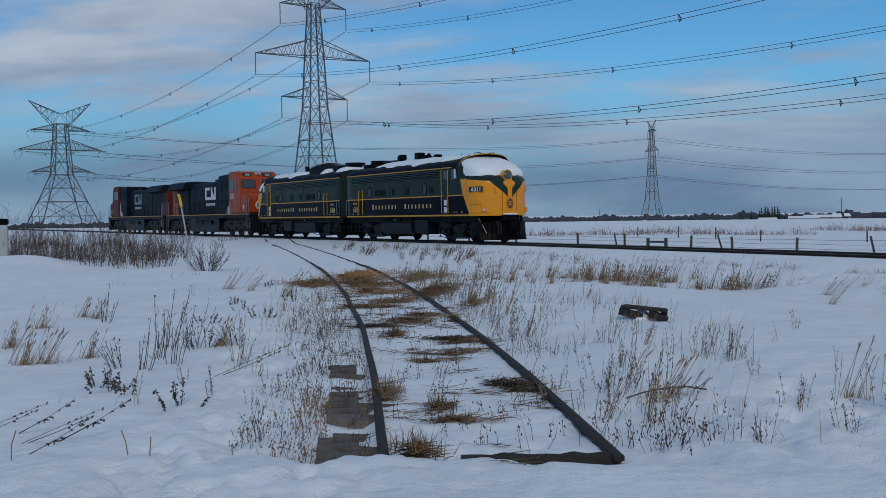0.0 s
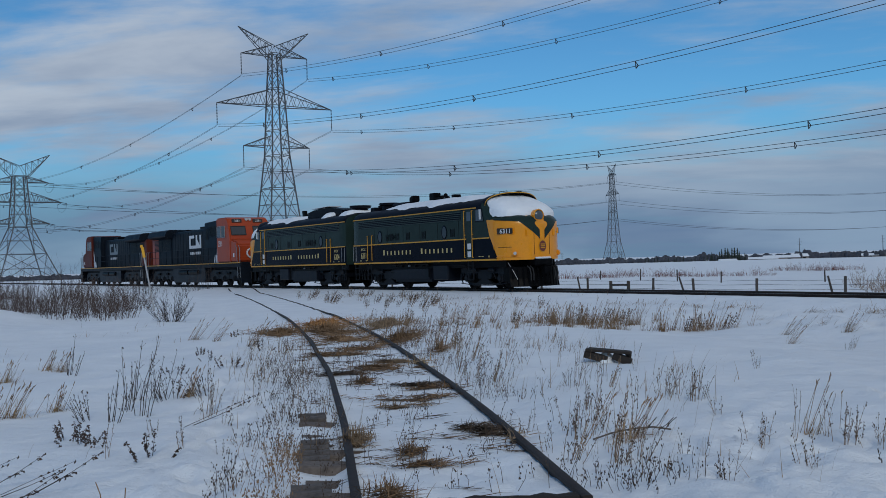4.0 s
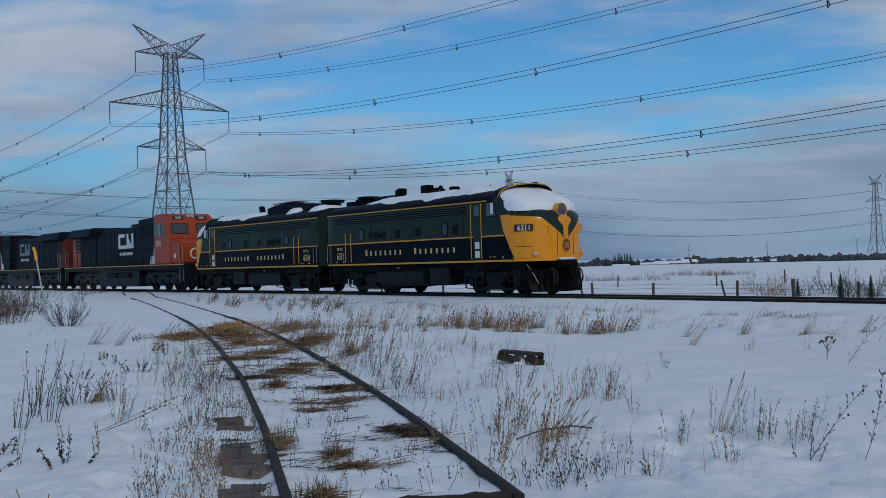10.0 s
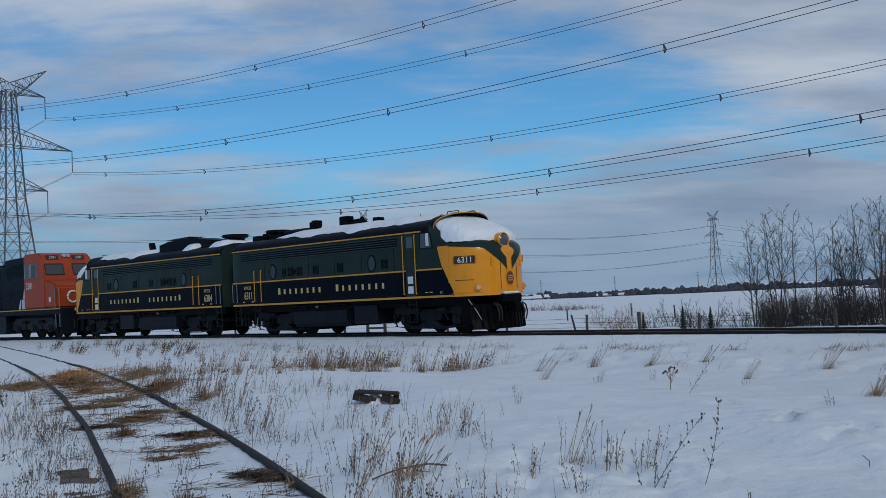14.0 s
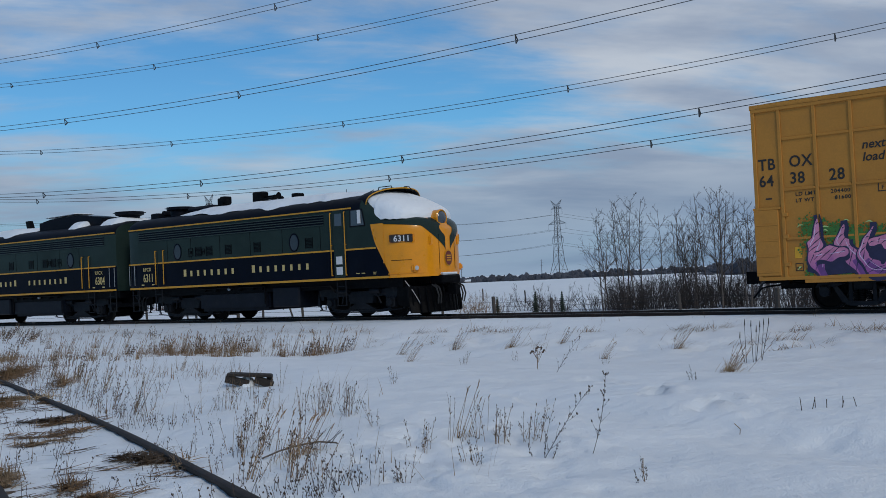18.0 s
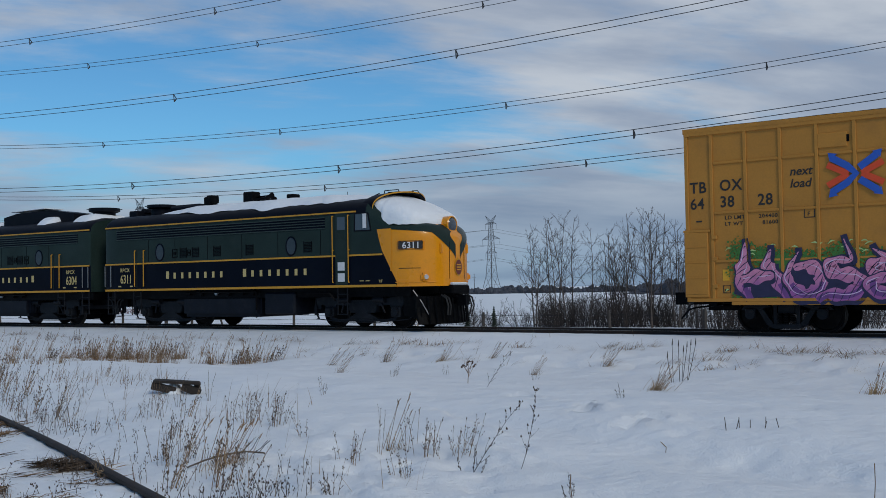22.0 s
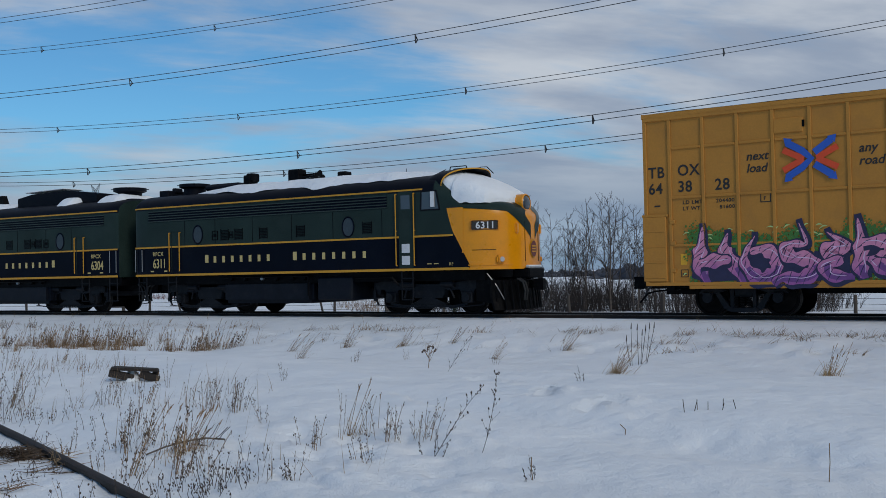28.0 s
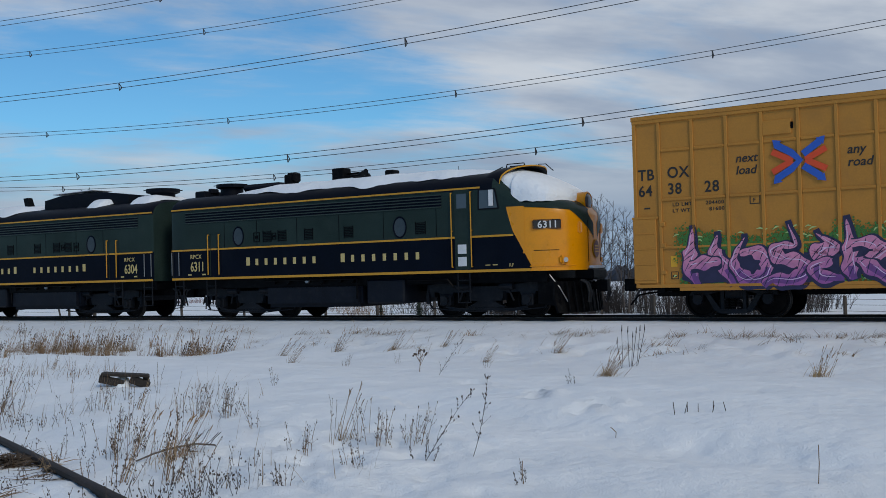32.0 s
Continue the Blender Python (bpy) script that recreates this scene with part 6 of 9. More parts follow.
def build_boxcar():
    mid = BOX_S
    p = along(mid + B_LEN / 2, CENTRE)
    h = heading(mid + B_LEN / 2)
    m = pose(*p, 0, 0, h) @ Matrix.Translation((-B_LEN / 2, 0, 0))
    u = thing("boxcar", "ochre yellow boxcar with purple and pink graffiti and a snowy roof", "boxcar", m=m)
    bm = bmesh.new()
    bevelled(bm, 0.0, B_LEN, -B_HALF, B_HALF, B_SILL + 0.05, B_TOP - 0.12, 0.02)
    body = part("body", bm, BOXCAR, u, "ochre yellow steel body")
    bm = bmesh.new()
    loft(bm, [[Vector((x, -B_HALF - 0.05, B_TOP - 0.16)), Vector((x, -B_HALF - 0.05, B_TOP - 0.04)), Vector((x, 0, B_TOP + 0.10)), Vector((x, B_HALF + 0.05, B_TOP - 0.04)), Vector((x, B_HALF + 0.05, B_TOP - 0.16))] for x in (-0.02, B_LEN + 0.02)])
    part("roof", bm, BOXCAR, u, "shallow pitched steel roof")
    bm = bmesh.new()
    rings = []
    for i in range(90):
        x = 0.3 + (B_LEN - 0.5) * i / 89
        e = B_HALF - 0.05 + 0.10 * noise.noise((x * 1.3, 2, 2))
        row = []
        for k in range(7):
            yy = lerp(-e, e, k / 6)
            row.append(Vector((x, yy, B_TOP + 0.10 - 0.14 * abs(yy) / B_HALF + 0.006 + (0.045 + 0.03 * noise.noise((x * 1.1, yy, 4))) * (1 if 0 < k < 6 else 0.3))))
        rings.append(row)
    loft(bm, rings, caps=False, closed=False)
    part("roof_snow", bm, SNOW, u, "thin crust of snow on the roof", True)
    ribs = [0.72 + 0.889 * k for k in range(21) if 0.72 + 0.889 * k < B_LEN - 0.2]
    for s in (-1, 1):
        y0, y1 = sorted((s * B_HALF, s * (B_HALF + 0.038)))
        for x in ribs:
            bm = bmesh.new()
            bevelled(bm, x - 0.045, x + 0.045, y0, y1, B_SILL + 0.06, B_TOP - 0.16, 0.012)
            part("side_post", bm, BOXCAR, u)
        for x in (0.0, B_LEN - 0.10):
            bm = bmesh.new()
            bevelled(bm, x, x + 0.10, y0, y1, B_SILL + 0.02, B_TOP - 0.16, 0.012)
            part("corner_post", bm, BOXCAR, u)
        for z in (4.36, 3.08, 1.84):
            for a, b in zip([0.72] + ribs[1:], ribs[1:] + [B_LEN - 0.1]):
                bm = bmesh.new()
                bevelled(bm, a + 0.05, b - 0.05, y0 + (0.004 if s < 0 else 0), y1 - (0.004 if s > 0 else 0), z - 0.035, z + 0.035, 0.012)
                part("side_girt", bm, BOXCAR, u)
        bm = bmesh.new()
        bevelled(bm, 0.0, B_LEN, y0 - 0.004, y1 + 0.004, B_SILL, B_SILL + 0.09, 0.012)
        part("side_sill", bm, BOXCAR, u)
        bm = bmesh.new()
        bevelled(bm, 0.0, B_LEN, y0 - 0.012, y1 + 0.012, B_TOP - 0.24, B_TOP - 0.13, 0.012)
        part("top_chord", bm, BOXCAR, u)
        # folded panel by the corner
        bm = bmesh.new()
        yy = s * (B_HALF + 0.055)
        ya, yb = sorted((s * (B_HALF + 0.005), yy))
        bevelled(bm, -0.04, 0.60, ya, yb, 0.92, 2.60, 0.015)
        for k in range(4):
            bevelled(bm, 0.0, 0.56, yb - 0.001 if s > 0 else ya - 0.012, yb + 0.012 if s > 0 else ya + 0.001, 1.0 + 0.40 * k, 1.03 + 0.40 * k, 0.004)
        part("corner_panel", bm, BOXCAR, u, "folded ochre corner panel")
        bm = bmesh.new()
        box(bm, -0.06, 0.66, min(yy, s * B_HALF), max(yy, s * B_HALF) - 0.02, 2.60, 2.66)
        part("panel_lip", bm, BOXCAR, u)
        for z in (1.15, 1.85, 2.4):
            bm = bmesh.new()
            bevelled(bm, 0.70, 0.84, min(yy, s * B_HALF), max(yy, s * B_HALF), z, z + 0.10, 0.01)
            part("hinge_bracket", bm, BOXCAR, u)
        # door rail panel high on the side
        bm = bmesh.new()
        bevelled(bm, 3.42, 4.12, y0, y1 + 0.01, 4.50, 4.86, 0.015)
        part("vent_panel", bm, BOXCAR, u)
        bm = bmesh.new()
        box(bm, 4.10, 4.16, y0, y1 + 0.03, 4.62, 4.78)
        part("vent_catch", bm, UNDER, u)
        # plug doors in the middle
        for x in (7.2, 9.45):
            bm = bmesh.new()
            bevelled(bm, x, x + 2.15, y0 - (0.03 if s < 0 else 0), y1 + (0.03 if s > 0 else 0), 1.0, 4.9, 0.03)
            d = part("plug_door", bm, BOXCAR, u, "ochre plug door")
            bm = bmesh.new()
            for xx in (x + 0.4, x + 1.1, x + 1.75):
                rod(bm, (xx, s * (B_HALF + 0.09), 1.05), (xx, s * (B_HALF + 0.09), 4.85), 0.025, 0.025, 6)
            part("lock_rod", bm, STEEL, d)
    # car ends
    for x, sg in ((0, -1), (B_LEN, 1)):
        for k in range(9):
            bm = bmesh.new()
            a, b = sorted((x, x + 0.05 * sg))
            bevelled(bm, a, b, -1.3, 1.3, 1.2 + 0.42 * k, 1.36 + 0.42 * k, 0.02)
            part("end_corrugation", bm, BOXCAR, u)
        bm = bmesh.new()
        a, b = sorted((x, x + 0.12 * sg))
        bevelled(bm, a, b, -1.45, 1.45, 0.86, 1.08, 0.02)
        part("end_sill", bm, UNDER, u)
        coupler(u, x + 0.62 * sg, sg)
        bm = bmesh.new()
        bevelled(bm, min(x, x + 0.5 * sg), max(x, x + 0.5 * sg), -0.2, 0.2, 0.7, 1.05, 0.03)
        part("draft_gear", bm, UNDER, u)
        bm = bmesh.new()
        pipe(bm, [(x - 0.9 * sg, -1.40, 0.72), (x - 0.2 * sg, -1.38, 0.66), (x + 0.05 * sg, -1.36, 0.60), (x + 0.28 * sg, -1.32, 0.36)], 0.026)
        pipe(bm, [(x - 1.2 * sg, -1.2, 0.76), (x - 0.1 * sg, -1.2, 0.76)], 0.03)
        part("uncoupling_lever", bm, UNDER, u)
        bm = bmesh.new()
        pipe(bm, [(x + 0.3 * sg, -0.35, 0.85), (x + 0.5 * sg, -0.38, 0.6), (x + 0.55 * sg, -0.36, 0.35)], 0.03)
        part("air_hose", bm, RUBBER, u)
    bm = bmesh.new()
    box(bm, 0.1, B_LEN - 0.1, -0.4, 0.4, 0.55, B_SILL + 0.05)
    for k in range(14):
        box(bm, 0.6 + 1.3 * k, 0.75 + 1.3 * k, -1.5, 1.5, 0.68, B_SILL + 0.04)
    part("underframe", bm, UNDER, u)
    # the deep side sills between the steps
    for s in (-1, 1):
        y0, y1 = sorted((s * (B_HALF - 0.10), s * (B_HALF + 0.032)))
        bm = bmesh.new()
        bevelled(bm, 1.18, B_LEN - 1.18, y0, y1, 0.715, B_SILL + 0.047, 0.012)
        part("side_sill", bm, BOXCAR, u)
    # trucks
    wm = wheelset_mesh(0.46)
    for tx in (2.40, B_LEN - 2.40):
        bm = bmesh.new()
        for y in (-1.02, 1.02):
            # a cast side frame: top chord, pedestals, sloping tension arms, columns and the spring seat, open between
            prism(bm, [(-1.16, 0.58), (-1.08, 0.68), (-0.42, 0.80), (0.42, 0.80), (1.08, 0.68), (1.16, 0.58), (0.72, 0.58), (0.36, 0.68), (-0.36, 0.68), (-0.72, 0.58)], y - 0.07, y + 0.07)
            for g in (-1, 1):
                prism(bm, [(g * 0.72, 0.579), (g * 0.60, 0.60), (g * 0.30, 0.18), (g * 0.38, 0.15), (g * 0.50, 0.20)][::g], y - 0.065, y + 0.065)
                prism(bm, [(g * 0.24, 0.20), (g * 0.24, 0.679), (g * 0.33, 0.679), (g * 0.33, 0.20)][::g], y - 0.06, y + 0.06)
            prism(bm, [(-0.40, 0.149), (-0.34, 0.22), (0.34, 0.22), (0.40, 0.149), (0.30, 0.11), (-0.30, 0.11)], y - 0.11, y + 0.11)
        box(bm, -0.22, 0.22, -1.05, 1.05, 0.48, 0.78)
        tk = part("truck", bm, TRUCK, u, "black three-piece freight truck", at=pose(tx, 0, 0))
        for dx in (-0.90, 0.90):
            o = new("wheelset", wm); o.parent = tk
            o.matrix_basis = pose(dx, 0, 0.46, 0, 40, 0)
            for y in (-1.12, 1.12):
                bm = bmesh.new()
                rod(bm, (dx, y - 0.08, 0.47), (dx, y + 0.08, 0.47), 0.13, 0.12, 12)
                bevelled(bm, dx - 0.13, dx + 0.13, y - 0.05, y + 0.05, 0.44, 0.62, 0.02)
                part("bearing_cap", bm, TRUCK, tk)
        for y in (-1.10, 1.10):
            for dx in (-0.16, 0.0, 0.16):
                bm = bmesh.new()
                for k in range(7):
                    rod(bm, (dx, y, 0.225 + 0.042 * k), (dx, y, 0.25 + 0.042 * k), 0.07, 0.07, 8)
                part("coil_spring", bm, WHEEL, tk)
    # stencils on the side
    yt = -B_HALF - 0.006
    for txt, x, z, size, w in (("TB", 0.13, 3.62, 0.40, 0.98), ("64", 0.13, 3.20, 0.40, 0.98), ("OX", 0.93, 3.64, 0.40, 0.98), ("38", 0.93, 3.22, 0.40, 0.98), ("28", 1.91, 3.22, 0.40, 0.98)):
        letters_on(u, txt, x, yt, z, size, BOX_TEXT, "stencil", 1.08, w * 0.95, bold=0.016)
    for txt, x, z, size in (("LD LMT", 1.05, 2.90, 0.13), ("LT WT", 1.05, 2.74, 0.13), ("204400", 1.93, 2.90, 0.13), ("81600", 2.02, 2.74, 0.13)):
        letters_on(u, txt, x, yt, z, size, BOX_TEXT, "small_stencil", 1.12, 1.1, bold=0.012)
    for txt, x, z in (("next", 2.72, 3.90), ("load", 2.72, 3.60), ("any", 5.38, 3.90), ("road", 5.38, 3.60)):
        me = lettering(txt, 0.30, BOX_TEXT, bold=0.016)
        me.transform(Matrix(((1, 0, 0.22, 0), (0, 1, 0, 0), (0, 0, 1, 0), (0, 0, 0, 1))))
        o = new("slogan_word", me); o.parent = u; o.matrix_basis = pose(x, yt, z)
    bm = bmesh.new()
    box(bm, 0.28, 0.44, yt - 0.001, yt + 0.004, 2.86, 2.90)
    part("small_print", bm, BOX_TEXT, u)
    bm = bmesh.new()
    for a, b, c, d in ((3.05, 3.31, 2.84, 2.86), (3.05, 3.31, 3.10, 3.12), (3.05, 3.07, 2.84, 3.12), (3.29, 3.31, 2.84, 3.12)):
        box(bm, a, b, yt - 0.001, yt + 0.004, c, d)
    part("plate_outline", bm, BOX_TEXT, u)
    letters_on(u, "F", 3.13, yt, 2.89, 0.14, BOX_TEXT, "plate_letter")
    bm = bmesh.new()
    for a, b, c, d in ((0.96, 1.16, 1.02, 1.036), (0.96, 1.16, 1.20, 1.216), (0.96, 0.976, 1.02, 1.216), (1.144, 1.16, 1.02, 1.216)):
        box(bm, a, b, yt - 0.001, yt + 0.004, c, d)
    box(bm, 1.0, 1.12, yt - 0.001, yt + 0.004, 1.08, 1.12)
    part("plate_outline", bm, BOX_TEXT, u)
    bm = bmesh.new()
    box(bm, 0.96, 1.13, yt - 0.001, yt + 0.004, 1.34, 1.62)
    part("sticker", bm, SIGN_YELLOW, u, "bright yellow sticker")
    # crossed arrow emblem: blue and red arms that bend past each other
    bm = bmesh.new()
    cx, cz, ye = 4.28, 3.83, -B_HALF - 0.046
    stroke(bm, [(cx - 0.55, cz + 0.42), (cx - 0.18, cz + 0.20), (cx + 0.02, cz), (cx - 0.18, cz - 0.20), (cx - 0.55, cz - 0.42)], [0.17] * 5, ye - 0.001)
    stroke(bm, [(cx + 0.10, cz + 0.14), (cx + 0.50, cz + 0.42)], [0.17] * 2, ye - 0.001)
    stroke(bm, [(cx + 0.10, cz - 0.14), (cx + 0.50, cz - 0.42)], [0.17] * 2, ye - 0.001)
    for sx, sz in ((-1, 1), (-1, -1), (1, 1), (1, -1)):
        a, b, c = ((cx + sx * 0.40, ye - 0.0015, cz + sz * 0.50), (cx + sx * 0.62, ye - 0.0015, cz + sz * 0.54), (cx + sx * 0.58, ye - 0.0015, cz + sz * 0.34))
        bm.faces.new([bm.verts.new(q) for q in ((a, b, c) if sx * sz > 0 else (a, c, b))])
    em = part("arrow_emblem", bm, BLUE_MARK, u, "blue and red crossed arrow emblem")
    for sz in (1, -1):
        for sx in (-1, 1):
            bm = bmesh.new()
            stroke(bm, [(cx + sx * 0.64, cz + sz * 0.25), (cx + sx * 0.15, cz)], [0.15] * 2, ye - 0.0001 * sz)
            part("emblem_arm", bm, RED_MARK, em)
    graffiti(u)
    return u


build_boxcar()


# ---- the transmission lines ----
def strut(bm, a, b, r):
    rod(bm, a, b, r, r, 4, False)


def tower_parts(u, levels, arms, legr, brace, peak=None, drop=3.3, tension=False):
    """levels: (height, half width) up the body; arms: (height, half length, root depth)."""
    for sx, sy in ((-1, -1), (-1, 1), (1, 1), (1, -1)):
        bm = bmesh.new()
        loft(bm, [[Vector((sx * w + legr * a, sy * w + legr * b, z)) for a, b in ((-0.7, -0.7), (0.7, -0.7), (0.7, 0.7), (-0.7, 0.7))] for z, w in levels])
        part("tower_leg", bm, GALV, u)
    bm = bmesh.new()
    for (z0, w0), (z1, w1) in zip(levels, levels[1:]):
        n = max(1, round((z1 - z0) / (2.2 * max(w0, w1))))
        for k in range(n):
            za, zb = lerp(z0, z1, k / n), lerp(z0, z1, (k + 1) / n)
            wa, wb = lerp(w0, w1, k / n), lerp(w0, w1, (k + 1) / n)
            for f in range(4):
                c = [(-1, -1), (1, -1), (1, 1), (-1, 1)]
                p, q = c[f], c[(f + 1) % 4]
                strut(bm, (p[0] * wa, p[1] * wa, za), (q[0] * wb, q[1] * wb, zb), brace)
                strut(bm, (q[0] * wa, q[1] * wa, za), (p[0] * wb, p[1] * wb, zb), brace)
                strut(bm, (p[0] * wb, p[1] * wb, zb), (q[0] * wb, q[1] * wb, zb), brace)
                if wa > 2.0:
                    m = lambda u_, v_, t: tuple(lerp(i, j, t) for i, j in zip(u_, v_))
                    strut(bm, m((p[0] * wa, p[1] * wa, za), (p[0] * wb, p[1] * wb, zb), 0.5), m((q[0] * wa, q[1] * wa, za), (p[0] * wb, p[1] * wb, zb), 0.5), brace * 0.8)
                    strut(bm, m((q[0] * wa, q[1] * wa, za), (q[0] * wb, q[1] * wb, zb), 0.5), m((p[0] * wa, p[1] * wa, za), (q[0] * wb, q[1] * wb, zb), 0.5), brace * 0.8)
    part("lattice_bracing", bm, GALV, u, "crossed lattice bracing")
    width = lambda z: next((lerp(w0, w1, (z - z0) / (z1 - z0)) for (z0, w0), (z1, w1) in zip(levels, levels[1:]) if z0 <= z <= z1), levels[-1][1])
    for z, L, dep in arms:
        for s in (-1, 1):
            bm = bmesh.new()
            w = width(z)
            tip = Vector((s * L, 0, z))
            for sy in (-1, 1):
                lo, hi = Vector((s * w, sy * w, z)), Vector((s * w, sy * w, z + dep))
                strut(bm, lo, tip, brace * 1.25)
                strut(bm, hi, tip, brace * 1.25)
                n = max(3, int(L / 1.6))
                for k in range(n):
                    a, b = k / n, (k + 1) / n
                    strut(bm, lo.lerp(tip, a), hi.lerp(tip, (a + b) / 2), brace * 0.7)
                    strut(bm, hi.lerp(tip, (a + b) / 2), lo.lerp(tip, b), brace * 0.7)
            arm = part("cross_arm", bm, GALV, u, "tapering lattice cross arm")
            bm = bmesh.new()
            if tension:
                for sy in (-1, 1):
                    rod(bm, tip, tip + Vector((0, sy * drop, -0.5)), 0.09, 0.09, 6)
                pts = [tip + Vector((0, drop * math.cos(t), -0.5 - 2.4 * math.sin(t))) for t in np.linspace(0, math.pi, 10)]
                pipe(bm, pts, 0.035, 4)
            else:
                n = 14
                for k in range(n):
                    rod(bm, tip - Vector((0, 0, drop * k / n)), tip - Vector((0, 0, drop * (k + 0.6) / n)), 0.11, 0.06, 6)
                rod(bm, tip, tip - Vector((0, 0, drop)), 0.03, 0.03, 4)
            part("insulator_string", bm, WIRE, arm, "dark insulator string")
    if peak:
        z0, zt, L = peak
        for s in (-1, 1):
            bm = bmesh.new()
            w = levels[-1][1]
            tip = Vector((s * L, 0, zt))
            for sy in (-1, 1):
                lo, hi = Vector((s * w * 0.2, sy * w * 0.6, z0)), Vector((s * w, sy * w, levels[-1][0] - 1.2))
                strut(bm, lo, tip, brace * 1.2)
                strut(bm, hi, tip, brace * 1.2)
                for k in range(5):
                    strut(bm, lo.lerp(tip, k / 5), hi.lerp(tip, (k + 0.5) / 5), brace * 0.7)
                    strut(bm, hi.lerp(tip, (k + 0.5) / 5), lo.lerp(tip, (k + 1) / 5), brace * 0.7)
            part("peak_arm", bm, GALV, u, "upswept earth-wire arm")


B_AT, LINE = Vector((-41.4, 163.2, -1.0)), Vector((math.sin(radians(40)), -math.cos(radians(40)), 0))
ARMS_B = [(36.0, 5.75, 1.6), (27.9, 10.0, 2.6), (21.4, 5.75, 1.6)]
ARM_TURN = 40.0          # the arms stand square to the line
tb = thing("transmission_tower", "grey lattice steel transmission tower with hanging insulators", "pylon", "transmission towers", pose(*B_AT, 0, 0, ARM_TURN))
tower_parts(tb, [(0, 3.9), (9.5, 2.55), (20.0, 1.50), (28.0, 1.15), (36.4, 0.72)], ARMS_B, 0.13, 0.055, (37.6, 40.2, 6.15))
F_AT = B_AT + LINE * 191
copy_thing(tb, pose(*F_AT, 0, 0, ARM_TURN))
A_AT = Vector((-152.0, 292.0, -1.5))
ta = thing("transmission_tower", "broad-based grey lattice angle tower far across the snow", "pylon", "transmission towers", pose(*A_AT, 0, 0, 44))
ARMS_A = [(29.6, 8.6, 1.8), (23.8, 12.2, 3.0), (17.4, 8.6, 1.8)]
tower_parts(ta, [(0, 9.0), (8.5, 5.6), (16.5, 2.6), (24.0, 2.1), (31.5, 1.6)], ARMS_A, 0.20, 0.085, (34.5, 38.0, 9.0), 4.2, True)
C_AT, E_AT = Vector((32.4, 479.0, -2.0)), Vector((232.0, 553.0, -3.0))
D2 = (E_AT - C_AT).normalized()
turn2 = math.degrees(math.atan2(D2.y, D2.x)) + 90
ARMS_C = [(40.0, 4.6, 1.4), (31.3, 7.2, 2.2), (23.3, 4.6, 1.4)]
tc = thing("transmission_tower", "slender distant lattice transmission tower", "pylon", "transmission towers", pose(*C_AT, 0, 0, turn2))
tower_parts(tc, [(0, 4.2), (10, 2.3), (22, 1.5), (32, 1.1), (41, 0.7)], ARMS_C, 0.15, 0.06, (42.0, 45.0, 4.6), 3.2)
copy_thing(tc, pose(*E_AT, 0, 0, turn2))
copy_thing(tc, pose(*(E_AT + (E_AT - C_AT)), 0, 0, turn2))


def arm_tips(at, turn, arms, drop):
    q = Matrix.Rotation(radians(turn), 4, "Z")
    return [at + q @ Vector((s * L, 0, z - drop)) for z, L, _ in arms for s in (-1, 1)]


def cable(a, b, sag, r, off, n=30):
    """One hanging cable as a continuous tube."""
    d = b - a
    w = Vector((d.y, -d.x, 0)).normalized()
    bm = bmesh.new()
    rings = []
    for k in range(n + 1):
        t = k / n
        c = a + d * t - Vector((0, 0, 4 * sag * t * (1 - t))) + off
        rings.append([c + w * r, c + Vector((0, 0, r)), c - w * r, c - Vector((0, 0, r))])
    loft(bm, rings)
    return bm


def spacer_mesh():
    bm = bmesh.new()
    rod(bm, (-0.17, 0, -0.17), (0.17, 0, 0.17), 0.05, 0.05, 4)
    rod(bm, (-0.17, 0, -0.17), (0.10, 0, -0.42), 0.045, 0.055, 4)
    rod(bm, (0.17, 0, 0.17), (0.10, 0, -0.42), 0.045, 0.055, 4)
    return to_mesh("spacer", bm, WIRE)


def twin_span(line, spacer, a, b, sag, r, gap, seed):
    """Two sub-conductors held apart by spacers."""
    rnd = random.Random(seed)
    d = b - a
    w = Vector((d.y, -d.x, 0)).normalized()
    first = None
    for sg in (-1, 1):
        c = part("conductor", cable(a, b, sag, r, (w + Vector((0, 0, 1))) * 0.17 * sg), WIRE, line)
        first = first or c
    L = d.length
    k = gap * rnd.uniform(0.3, 0.7)
    ang = math.degrees(math.atan2(d.y, d.x)) - 90
    while k < L - 8:
        t = k / L
        o = new("spacer", spacer)
        o.parent = first
        p = a + d * t - Vector((0, 0, 4 * sag * t * (1 - t)))
        o.matrix_basis = pose(*p, 0, 0, ang)
        k += gap * rnd.uniform(0.9, 1.1)


